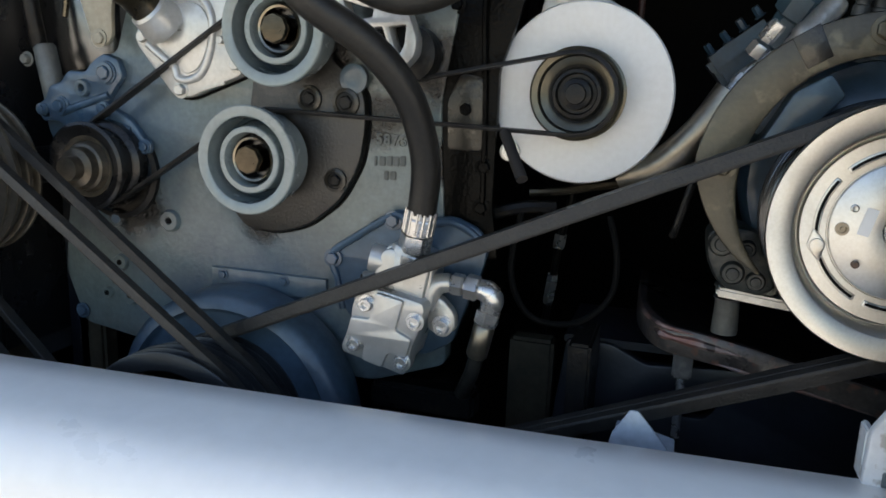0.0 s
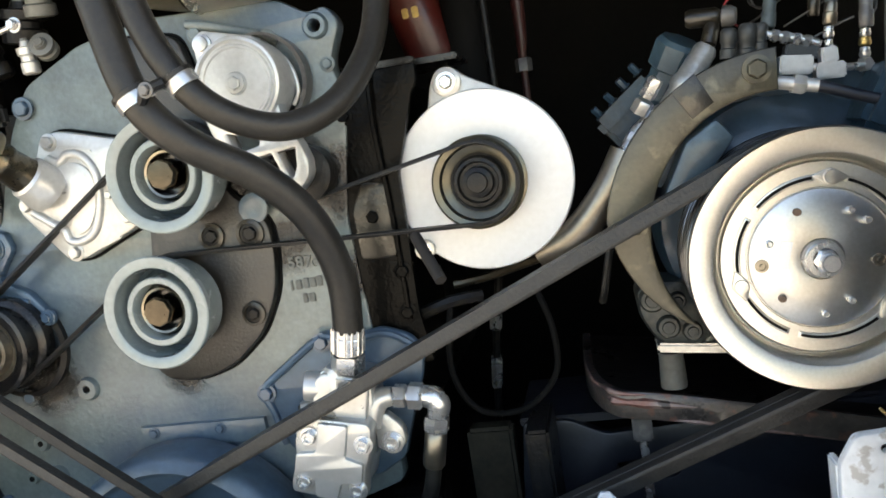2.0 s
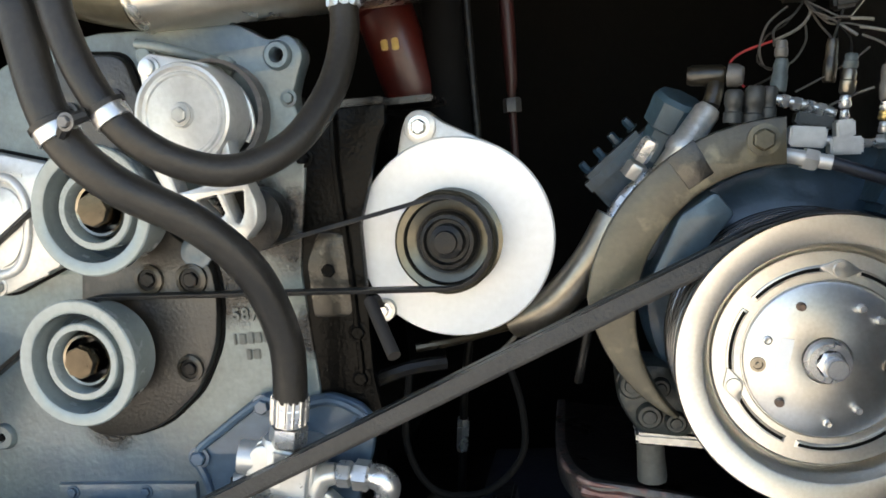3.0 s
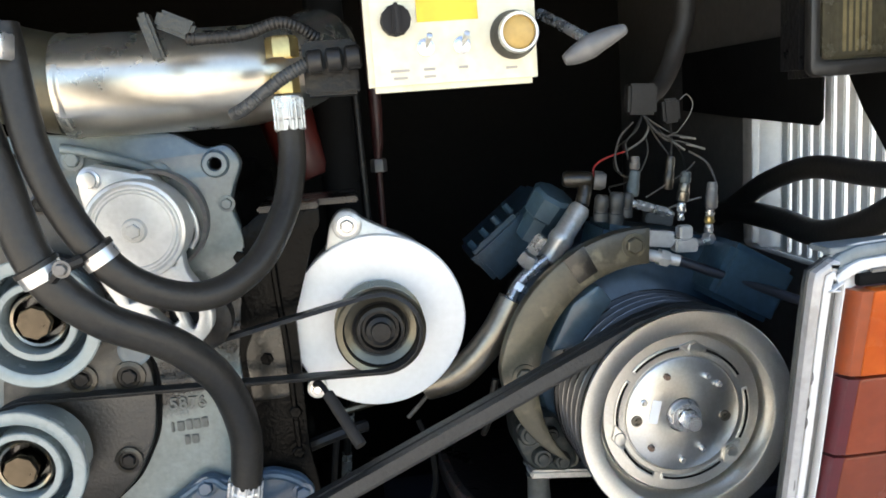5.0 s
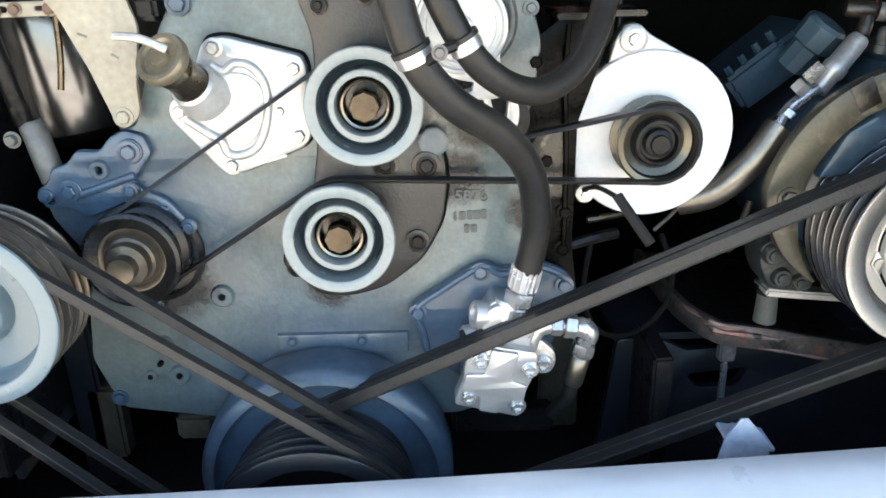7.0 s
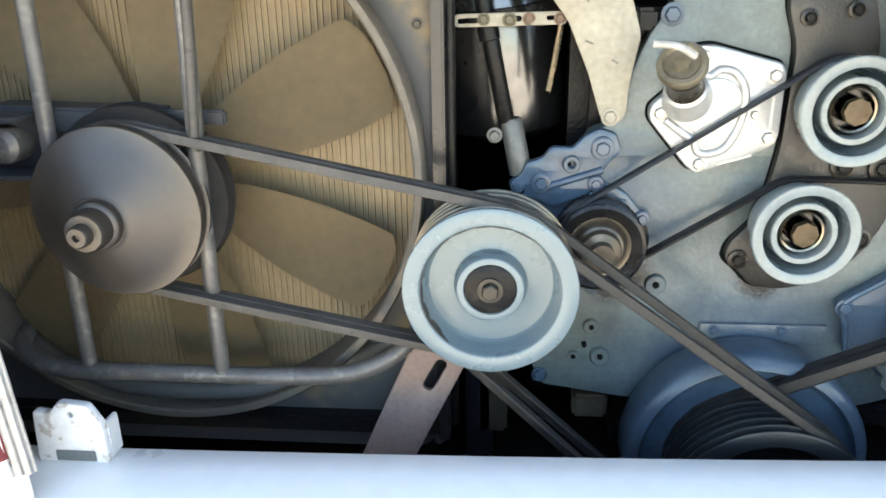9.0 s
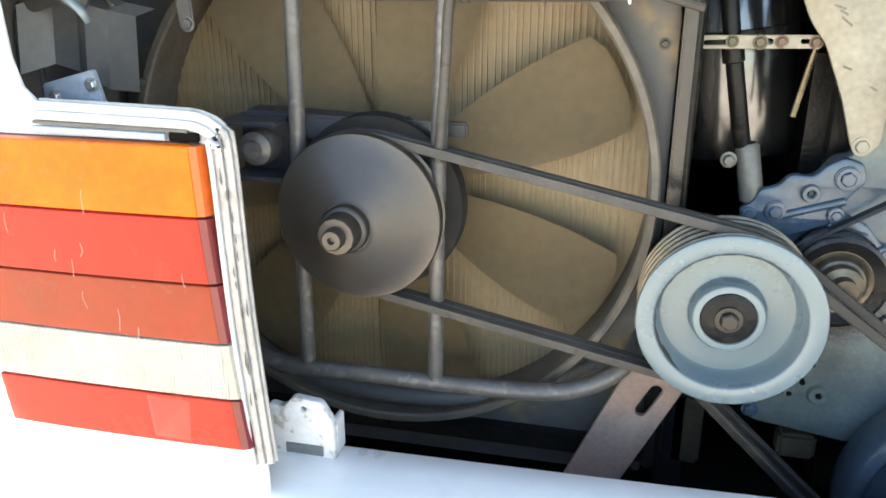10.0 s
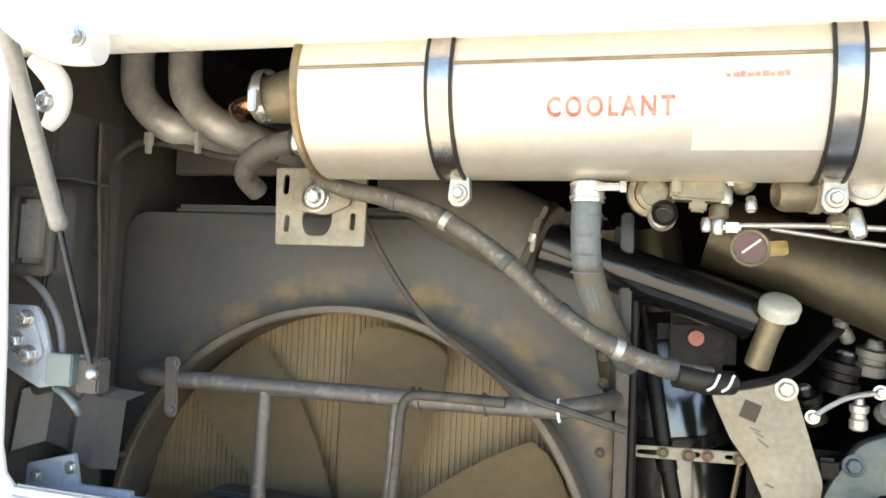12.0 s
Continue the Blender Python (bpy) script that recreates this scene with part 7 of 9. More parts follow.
part("lens", bm, LAMP_AMBER, t, "dull amber lens")
for k in range(10):
    bm = bmesh.new()
    box(bm, (1.024 + 0.008 * k, -0.0995, 1.548), (0.0042, 0.003, 0.062), 0.001)
    part("lens_rib", bm, LAMP_RIB if 1 < k < 7 else LAMP_AMBER, t)
t = thing("bay_lamp", (-1.289, -0.27, 1.62), "grey rectangular work lamp on the bay's side wall", "lamp", "engine bay lamps")
bm = bmesh.new()
box(bm, (-1.289, -0.283, 1.682), (0.076, 0.046, 0.126), 0.010)
part("case", bm, SHROUD, t)
o = [(-1.327, 1.619), (-1.327, 1.745), (-1.251, 1.745), (-1.251, 1.619)]
k = [(-1.314, 1.634), (-1.314, 1.730), (-1.263, 1.730), (-1.263, 1.634)]
part("bezel", plate(rounded(o[::-1], 0.012), -0.316, -0.304, (rounded(k[::-1], 0.010),), 0.003), BEZEL_GREY, t)
bm = bmesh.new()
box(bm, (-1.2885, -0.306, 1.682), (0.048, 0.018, 0.092), 0.008)
part("lens", bm, LENS_GREY, t, "dull grey lens")
bm = bmesh.new()
box(bm, (-1.322, -0.27, 1.64), (0.03, 0.03, 0.03), 0.003)
part("bracket", bm, SHROUD, t)

# ------------------------------------------------------------ belts of the engine
TEN = (0.258, 1.262)
belt("alternator_belt", [(*SMALL, 0.060, 1), (*IDL1, 0.0665, 1), (*TEN, 0.036, -1), (*AC, 0.0505, 1), (*IDL2, 0.0665, -1)], -0.028, 0.022, 0.005, "thin black ribbed belt over the alternator and idlers")
for k, y in enumerate((-0.081, -0.100)):
    belt("compressor_belt", [(*CR, 0.118, 1), (CC[0], CC[1], 0.131, 1)], y, 0.0185, 0.018, "worn black vee belt from the crank pulley to the compressor", group="compressor belts")
BIG, FAN = (-0.392, 1.068), (-0.890, 1.172)
for k, y in enumerate((-0.1375, -0.1945)):
    belt("crank_belt", [(*BIG, 0.106 - 0.008 * k, 1), (*CR, 0.133 + 0.004 * k, 1)], y, 0.017, 0.012, "dusty black vee belt from the crank pulley to the fan jackshaft", group="crank belts")
for k, y in enumerate((-0.1567, -0.1757)):
    belt("fan_belt", [(*FAN, 0.112, 1), (*BIG, 0.110, 1)], y, 0.017, 0.012, "dusty grey vee belt driving the radiator fan", DUSTY, "fan belts")

# ------------------------------------------------------------ jackshaft pulley
t = thing("jackshaft_pulley", (BIG[0], -0.15, BIG[1]), "pale zinc jackshaft pulley with a dished face", "pulley")
prof = [(0.06, -0.10), (0.114, -0.10)]
for k in range(5):
    h = -0.098 + k * 0.0192
    prof += [(0.115, h), (0.115, h + 0.003), (0.101, h + 0.008), (0.101, h + 0.011), (0.115, h + 0.016)]
bm = bmesh.new()
lathe(bm, prof + [(0.1165, -0.0045)], (BIG[0], -0.205, BIG[1]), seg=88)
part("groove_ring", bm, DRIVE_STEEL, t, "belt-worn steel grooves")
prof = [(0.1165, -0.0045), (0.1175, -0.003), (0.1165, 0.0), (0.114, 0.0012), (0.096, 0.0012), (0.0945, 0.0006), (0.0935, -0.001), (0.0925, -0.006), (0.0905, -0.026), (0.0885, -0.033), (0.0845, -0.0365), (0.0540, -0.0370), (0.0500, -0.0355), (0.0475, -0.030), (0.0458, -0.0145), (0.0445, -0.0122), (0.0435, -0.0118), (0.0365, -0.0118), (0.0352, -0.0135)]
bm = bmesh.new()
lathe(bm, prof, (BIG[0], -0.205, BIG[1]), seg=88)
part("pulley", bm, ZINC_PALE, t)
bm = bmesh.new()
lathe(bm, [(0.0345, -0.016), (0.0345, -0.0135), (0.033, -0.0125), (0, -0.0125)], (BIG[0], -0.205, BIG[1]), seg=36)
part("washer", bm, BLACK, t)
bolt(t, (BIG[0], -0.194, BIG[1]), 0.012, 0.012, DULL_DARK, "centre_bolt")
bm = bmesh.new()
lathe(bm, [(0.03, -0.4), (0.03, -0.1)], (BIG[0], -0.205, BIG[1]), seg=20)
part("shaft", bm, BLACK, t)
t = thing("slotted_bracket", (-0.50, -0.1, 0.75), "purple-brown slotted steel adjusting arm", "bracket")
o = [(-0.600, 0.735), (-0.505, 0.955), (-0.425, 0.925), (-0.525, 0.715)]
part("arm", plate(rounded(o, 0.008), -0.118, -0.108, (slot(-0.477, 0.893, 0.058, 0.018, 62),), 0.002), RED_OXIDE, t)

# ------------------------------------------------------------ radiator, fan, cage
FC = (-0.888, 1.196)
bm = plate(rounded([(-1.326, 0.72), (-1.326, 1.74), (-0.535, 1.735), (-0.50, 1.50), (-0.478, 1.45), (-0.478, 0.72)], 0.05), -0.055, -0.045, (circle(*FC, 0.388, 72),), 0.003)
t = thing("fan_shroud", (FC[0], -0.05, 0.72), "dusty dark grey fan shroud with rust blooms above the ring", "fan shroud")


def rust_bloom(m, centre, near, far, colour):
    """Adds rust blooms in a band round a point of the object's own space."""
    n, l = m.node_tree.nodes, m.node_tree.links
    p = n["Principled BSDF"]
    old = p.inputs["Base Color"].links[0].from_socket
    tc, d, band, no, mul, mix = (n.new("ShaderNode" + k) for k in ("TexCoord", "VectorMath", "ValToRGB", "TexNoise", "Math", "Mix"))
    d.operation, mul.operation, mix.data_type = "DISTANCE", "MULTIPLY", "RGBA"
    d.inputs[1].default_value = centre
    l.new(tc.outputs["Object"], d.inputs[0])
    l.new(tc.outputs["Object"], no.inputs["Vector"])
    no.inputs["Scale"].default_value, no.inputs["Detail"].default_value = 16, 8
    e = band.color_ramp.elements
    e[0].position, e[0].color = near, (0, 0, 0, 1)
    e[1].position, e[1].color = far, (0, 0, 0, 1)
    mid = e.new((near + far) / 2 - 0.01)
    mid.color = (1, 1, 1, 1)
    l.new(d.outputs["Value"], band.inputs[0])
    gate = n.new("ShaderNodeMapRange")
    gate.inputs[1].default_value, gate.inputs[2].default_value = 0.46, 0.66
    l.new(no.outputs[0], gate.inputs[0])
    l.new(band.outputs[0], mul.inputs[0])
    l.new(gate.outputs[0], mul.inputs[1])
    l.new(mul.outputs[0], mix.inputs[0])
    l.new(old, mix.inputs[6])
    mix.inputs[7].default_value = (*colour, 1)
    l.new(mix.outputs[2], p.inputs["Base Color"])
    return m


SHROUD_RUST = rust_bloom(material("shroud_with_rust", (0.072, 0.075, 0.080), 0.5, 0.0, (0.098, 0.092, 0.085), 80, 4, 0.8, 0.12, mottle=0.15), (0.02, 0, FC[1] - 0.72), 0.40, 0.468, (0.25, 0.175, 0.085))
part("front_sheet", bm, SHROUD_RUST, t)
bm = bmesh.new()
lathe(bm, [(0.386, -0.10), (0.386, 0.055), (0.389, 0.058), (0.398, 0.058), (0.401, 0.054), (0.401, 0.0)], (FC[0], -0.05, FC[1]), seg=96)
part("ring", bm, RING_BROWN, t, "dusty brown fan ring")
bm = bmesh.new()
box(bm, (-0.87, 0.12, 1.745), (0.74, 0.33, 0.02), 0.008)
part("side_sheet", bm, SHROUD, t)
t = thing("radiator", (FC[0], 0.12, 0.72), "dusty tan radiator core behind the fan", "radiator")
bm = bmesh.new()
box(bm, (-0.90, 0.022, 1.22), (0.85, 0.08, 1.02), 0.003)
part("core", bm, CORE, t)
for k in range(80):      # upright fins in front of the core
    if not k:
        bm = bmesh.new()
        box(bm, (-1.285, -0.0190, 1.22), (0.0035, 0.004, 0.98), 0)
        fin = part("fin", bm, CORE, t)
    else:
        again("fin", fin, PLACE[t] + Vector((0.01 * k + 0.0012 * math.sin(k * 2.3), 0, 0)), t)
for x in (-1.315, -0.482):
    bm = bmesh.new()
    box(bm, (x, 0.07, 1.22), (0.014, 0.19, 1.03), 0.003)
    part("end_frame", bm, SHROUD, t)
slab("radiator_frame", (-0.468, 0.05, 1.25), (0.018, 0.26, 1.0), GLOSS_SHEET, "dark grey radiator side frame with bolts", "frame", 0.003)
fr = thing("frame_post", (-0.452, -0.03, 0.75), "dark polished frame post beside the radiator", "post")
bm = bmesh.new()
tube(bm, [(-0.455, -0.04, 0.76), (-0.455, -0.035, 1.66)], 0.0085, 12, straight=True)
part("post", bm, BLACK, fr)
for z in (1.50, 1.40, 1.54):
    bolt(fr, (-0.497, -0.056, z), 0.0055, 0.005, GREASY)
fan = thing("radiator_fan", (FC[0], 0.0, FC[1]), "dusty tan radiator fan with pitched blades", "fan")
bm = bmesh.new()
lathe(bm, [(0.0, 0.07), (0.085, 0.07), (0.09, 0.06), (0.09, 0.002), (0, 0.002)], (FC[0], -0.02, FC[1]), seg=36)
part("hub", bm, SHROUD, fan)
FAN_DUST = material("fan_dust", (0.252, 0.188, 0.105), 0.65, 0.0, (0.188, 0.145, 0.090), 60, 4, 0.8, 0.1, mottle=0.2)
for k in range(7):      # pitched blades with round tips
    bm = bmesh.new()
    for i in range(11):
        for j in range(7):
            f = i / 10
            r = 0.085 + 0.288 * f
            w = (j / 6 - 0.42) * (0.062 + 0.085 * math.sin(1.9 * f))
            bm.verts.new((w, -0.060 + (0.22 - 0.10 * f) * w - 0.25 * w * w, math.sqrt(r * r - w * w * 0.8) - 0.012 * f * (j / 3 - 1) ** 4))
    bm.verts.ensure_lookup_table()
    for i in range(10):
        for j in range(6):
            a = i * 7 + j
            bm.faces.new((bm.verts[a], bm.verts[a + 1], bm.verts[a + 8], bm.verts[a + 7]))
    bmesh.ops.solidify(bm, geom=bm.faces[:], thickness=0.002)
    bm.transform(Matrix.Translation((FC[0], 0.0, FC[1])) @ turned(0, 360 / 7 * k + 12, 0))
    part("blade", bm, FAN_DUST, fan)

fp = thing("fan_pulley", (FAN[0], -0.17, FAN[1]), "dusty domed fan pulley with a large worn centre nut", "pulley")
prof = [(0.05, -0.056), (0.116, -0.056)]
for k in range(2):
    h = -0.0528 + k * 0.019
    prof += [(0.117, h), (0.117, h + 0.003), (0.103, h + 0.008), (0.103, h + 0.011), (0.117, h + 0.016)]
prof += [(0.118, -0.006), (0.118, -0.001), (0.1165, 0.0012), (0.112, 0.002), (0.090, 0.011), (0.048, 0.0375), (0.040, 0.041), (0.036, 0.043), (0.0345, 0.045), (0.0, 0.045)]
bm = bmesh.new()
lathe(bm, prof, (FAN[0], -0.20, FAN[1]), seg=80)
part("pulley", bm, DUST_PULLEY, fp)
bm = bmesh.new()
lathe(bm, [(0.033, 0.043), (0.033, 0.054), (0.031, 0.058), (0.027, 0.060)], (FAN[0], -0.20, FAN[1]), seg=28)
lathe(bm, [(0.027, 0.058), (0.027, 0.080), (0.024, 0.085), (0.015, 0.086)], (FAN[0], -0.20, FAN[1]), seg=12)
lathe(bm, [(0.0145, 0.07), (0.0145, 0.097), (0.012, 0.101), (0.005, 0.101), (0.004, 0.095), (0, 0.095)], (FAN[0], -0.20, FAN[1]), seg=20)
part("centre_nut", bm, DUST_PULLEY, fp, "large dusty nut")
bm = bmesh.new()
lathe(bm, [(0.05, -0.16), (0.05, 0.0)], (FAN[0], -0.20, FAN[1]), seg=24)
part("hub", bm, DARK, fp)
bm = bmesh.new()
lathe(bm, [(0.06, 0), (0.125, 0.0), (0.128, 0.008), (0.120, 0.014), (0.120, 0.020), (0.128, 0.026), (0.126, 0.034), (0.06, 0.036)], (FAN[0] + 0.012, -0.12, FAN[1] + 0.008), seg=64)
part("rear_pulley", bm, DARK, fp)

cage = thing("fan_guard", (-0.85, -0.15, 0.90), "grey welded tube fan guard with worn paint and zip ties", "fan guard")
TOPZ, BOTZ, CY = 1.470, 0.905, -0.160
for pts, r in (([(-1.19, -0.02, 1.472), (-1.212, -0.08, 1.472), (-1.205, -0.14, 1.472), (-1.16, CY, 1.470), (-1.0, CY, 1.470), (-0.60, CY, 1.470), (-0.53, -0.155, 1.475), (-0.485, -0.10, 1.48), (-0.475, -0.04, 1.482)], 0.0135),
               ([(-1.16, -0.04, 0.92), (-1.13, -0.11, 0.915), (-1.05, -0.15, 0.905), (-0.9, -0.15, 0.903), (-0.66, -0.148, 0.903), (-0.57, -0.142, 0.918), (-0.515, -0.12, 0.95), (-0.49, -0.05, 0.975)], 0.0135),
               ([(-0.985, CY, 1.465), (-0.990, CY, 1.2), (-1.0, -0.15, 0.905)], 0.0115), ([(-0.775, CY - 0.003, 1.462), (-0.786, CY, 1.2), (-0.793, -0.15, 0.905)], 0.0115)):
    bm = bmesh.new()
    tube(bm, pts, r, 16)
    part("tube", bm, CAGE, cage)
bm = bmesh.new()
tube(bm, [(-0.62, CY - 0.016, 1.476), (-0.72, CY - 0.017, 1.478), (-0.755, CY - 0.017, 1.474), (-0.767, CY - 0.014, 1.45), (-0.772, CY - 0.012, 1.38), (-0.782, CY - 0.012, 1.25)], 0.007, 10)
part("capillary_tube", bm, DUSTY, cage)
for x in (-0.755, -0.745, -0.65, -0.548):
    bm = bmesh.new()
    lathe(bm, [(0.0145, -0.002), (0.0165, -0.0015), (0.0165, 0.0015), (0.0145, 0.002)], (x, CY, 1.470), (1, 0, 0.1), 20)
    part("zip_tie", bm, LABEL if x == -0.548 else CAGE, cage)
bm = bmesh.new()
box(bm, (-1.136, CY - 0.014, 1.462), (0.022, 0.006, 0.085), 0.002, turned(0, -3, 0))
part("band_clip", bm, CAGE, cage)
for z in (1.495, 1.425):
    bolt(cage, (-1.132, CY - 0.016, z), 0.0075, 0.006, CAGE)
t = thing("bearing_support", (-0.95, -0.12, 1.22), "dark blue steel arm carrying the fan bearing", "bracket")
bm = bmesh.new()
box(bm, (-0.955, -0.125, 1.285), (0.24, 0.05, 0.035), 0.004, turned(0, 2, 0))
part("arm", bm, ARM_GREY, t)
for nm, at, size in (("channel_top", (-1.045, -0.165, 1.296), (0.085, 0.075, 0.007)), ("channel_back", (-1.045, -0.131, 1.255), (0.085, 0.007, 0.082)), ("channel_foot", (-1.045, -0.160, 1.216), (0.085, 0.065, 0.007))):
    bm = bmesh.new()
    box(bm, at, size, 0.002)
    part(nm, bm, ARM_GREY, t)
bm = bmesh.new()
lathe(bm, [(0.0, 0.052), (0.012, 0.052), (0.014, 0.046), (0.024, 0.040), (0.026, 0.030), (0.026, 0.0)], (-1.050, -0.131, 1.255), seg=28)
part("bushing", bm, CAGE, t, "dusty grey bushing")
bm = bmesh.new()
box(bm, (-0.85, -0.13, 1.287), (0.20, 0.012, 0.02), 0.003)
part("tie_bar", bm, ARM_GREY, t)
t = thing("lower_pipe", (-0.87, -0.1, 0.84), "dark curved pipe below the fan ring", "pipe")
bm = bmesh.new()
tube(bm, [(-1.2, -0.05, 0.90), (-1.05, -0.07, 0.845), (-0.88, -0.08, 0.832), (-0.70, -0.07, 0.85), (-0.56, -0.04, 0.91)], 0.016, 14)
part("pipe", bm, SHROUD, t)
slab("radiator_tray", (-0.87, 0.02, 0.775), (0.80, 0.2, 0.03), BLACK, "black radiator tray", "tray", 0.004)
t = thing("thin_stay", (-0.83, -0.12, 1.74), "long thin grey stay wire across the shroud", "wire")
bm = bmesh.new()
tube(bm, [(-0.872, -0.12, 1.762), (-0.83, -0.12, 1.68), (-0.76, -0.11, 1.585), (-0.68, -0.11, 1.53), (-0.60, -0.16, 1.49), (-0.545, -0.178, 1.475), (-0.46, -0.15, 1.45)], 0.0055, 8)
part("wire", bm, DUSTY, t)

# ------------------------------------------------------------ coolant tank and plumbing above
TY, TZ, TR = -0.275, 1.872, 0.105
tank = thing("coolant_tank", (-0.3, TY, TZ - TR), "brushed steel coolant tank held by two straps, with red lettering", "tank")
bm = bmesh.new()
lathe(bm, [(0.0, -0.012), (0.06, -0.010), (0.095, -0.003), (TR, 0.006), (TR, 0.008), (TR, 1.20)], (-0.868, TY, TZ), (1, 0, 0), 72)
part("shell", bm, TANK_STEEL, tank)
bm = bmesh.new()
lathe(bm, [(TR, -0.003), (TR + 0.0035, 0.0), (TR + 0.0035, 0.006), (TR, 0.009)], (-0.864, TY, TZ), (1, 0, 0), 72)
part("end_rim", bm, SEAM_TAN, tank)


def on_tank(x, a, lift=0.0):
    """A place on the tank's skin: a is the angle from straight out, upwards."""
    return Vector((x, TY - (TR + lift) * math.cos(a), TZ + (TR + lift) * math.sin(a)))


bm = bmesh.new()
tube(bm, [on_tank(-0.86, radians(7.5)), on_tank(-0.3, radians(7.5)), on_tank(0.28, radians(7.5))], 0.0022, 8)
part("seam", bm, SEAM_TAN, tank)
for x in (-0.678, -0.246):
    bm = bmesh.new()
    lathe(bm, [(TR + 0.0003, -0.014), (TR + 0.003, -0.014), (TR + 0.003, 0.014), (TR + 0.0003, 0.014)], (x, TY, TZ), (1, 0, 0), 72)
    strap = part("strap", bm, POLISHED_STRAP, tank, "polished steel strap")
    for dx in (-0.0145, 0.0145):
        bm = bmesh.new()
        lathe(bm, [(TR, -0.002), (TR + 0.0042, -0.002), (TR + 0.0042, 0.002), (TR, 0.002)], (x + dx, TY, TZ), (1, 0, 0), 72)
        part("strap_edging", bm, RUBBER, tank)
    lug = [(x - 0.004, TZ - TR + 0.004), (x + 0.020, TZ - TR + 0.004), (x + 0.022, TZ - TR - 0.026), (x + 0.014, TZ - TR - 0.036), (x, TZ - TR - 0.036), (x - 0.007, TZ - TR - 0.026)]
    part("strap_lug", plate(rounded(lug[::-1], 0.004), TY - 0.012, TY + 0.004, (), 0.002), CAST, tank)
    bm = bmesh.new()
    lathe(bm, [(0.0115, -0.002), (0.0115, 0.003), (0.0095, 0.0045), (0, 0.0045)], (x + 0.008, TY - 0.012, TZ - TR - 0.020), seg=20)
    part("washer", bm, PIPE_DULL, tank)
    bolt(tank, (x + 0.008, TY - 0.0165, TZ - TR - 0.020), 0.0072, 0.007, CAST)



def letters(text, x0, angle, size, mat, parent, name="lettering", bend=True):
    """Words on the tank's skin, laid round its curve."""
    cu = bpy.data.curves.new(name, "FONT")
    cu.body, cu.size, cu.space_character, cu.extrude, cu.offset = text, size, 1.34, 0.0004, 0.0009
    ob = bpy.data.objects.new(name, cu)
    me = ob.to_mesh()
    bm = bmesh.new()
    bm.from_mesh(me)
    ob.to_mesh_clear()
    bpy.data.objects.remove(ob)
    for v in bm.verts:
        a = angle + (v.co.y - size * 0.35) / TR
        v.co = on_tank(x0 + v.co.x * 0.775, a, 0.0008 + v.co.z)
    return part(name, bm, mat, parent)


letters("COOLANT", -0.553, radians(-21), 0.030, RED_INK, tank)


def skin_patch(x0, x1, a0, a1, lift, mat, name, parent):
    bm = bmesh.new()
    n = 12
    rows = [[bm.verts.new(on_tank(x, radians(a0 + (a1 - a0) * k / n), lift)) for k in range(n + 1)] for x in (x0, x1)]
    for k in range(n):
        bm.faces.new((rows[0][k], rows[1][k], rows[1][k + 1], rows[0][k + 1]))
    bmesh.ops.solidify(bm, geom=bm.faces[:], thickness=0.0005)
    return part(name, bm, mat, parent)


skin_patch(-0.396, -0.262, -50, 4, 0.0012, LABEL, "sticker", tank)
for k in range(9):
    skin_patch(-0.365 + 0.0072 * k, -0.3605 + 0.0072 * k + 0.002 * (k % 2), -6.0, -4.0 + 0.6 * (k % 3), 0.0022, FADED_INK, "sticker_mark", tank)
for x in (-0.86, -0.76, -0.60, -0.30):
    bm = bmesh.new()
    p0 = on_tank(x, radians(30))
    lathe(bm, [(0.003, 0), (0.003, 0.0012), (0, 0.0015)], p0, p0 - Vector((x, TY, TZ)), 10)
    part("rivet", bm, GREASY, tank)
t = thing("tank_bracket", (-0.91, -0.17, 1.68), "dusty slotted steel bracket below the coolant tank", "bracket")
o = [(-0.99, 1.80), (-0.985, 1.684), (-0.842, 1.684), (-0.842, 1.80)]
part("plate", plate(rounded(o, 0.004), -0.158, -0.152, (rounded([(-0.943, 1.735), (-0.943, 1.715), (-0.935, 1.698), (-0.905, 1.698), (-0.895, 1.715), (-0.895, 1.735)], 0.012), slot(-0.972, 1.775, 0.03, 0.009, 88), slot(-0.968, 1.715, 0.026, 0.008, 88), slot(-0.862, 1.72, 0.026, 0.008, 88)), 0.001), BUFF, t)
ear_ = [(-0.955, 1.735), (-0.955, 1.775), (-0.92, 1.79), (-0.87, 1.765), (-0.86, 1.745), (-0.90, 1.728)]
part("wing", plate(rounded(ear_, 0.012), -0.168, -0.160, (), 0.002), BUFF, t)
bm = bmesh.new()
lathe(bm, [(0.022, 0), (0.022, 0.003), (0.02, 0.004)], (-0.918, -0.168, 1.755), seg=24)
part("washer", bm, STEEL, t)
bolt(t, (-0.918, -0.171, 1.755), 0.011, 0.01, STEEL)
# outlet, hoses
t = hose("tank_end_hose", [(-0.862, -0.30, 1.81), (-0.90, -0.295, 1.812), (-0.955, -0.28, 1.80), (-0.99, -0.25, 1.775), (-0.985, -0.22, 1.755)], 0.0155, "dusty rubber hose bending from the tank's end", DUSTY)
hose_clamp((-0.885, -0.297, 1.8117), (1, 0, 0), 0.0158, "small steel hose clamp")
t = thing("tank_inlet", (-1.0, -0.18, 1.88), "tapered dusty reducer with steel clamps at the tank's end", "pipe")
bm = bmesh.new()
lathe(bm, [(0.048, -0.0), (0.048, 0.012), (0.042, 0.02), (0.033, 0.075), (0.031, 0.10)], (-0.868, -0.27, 1.885), (-1, 0.05, -0.1), 32)
part("reducer", bm, OCHRE_DUST, t)
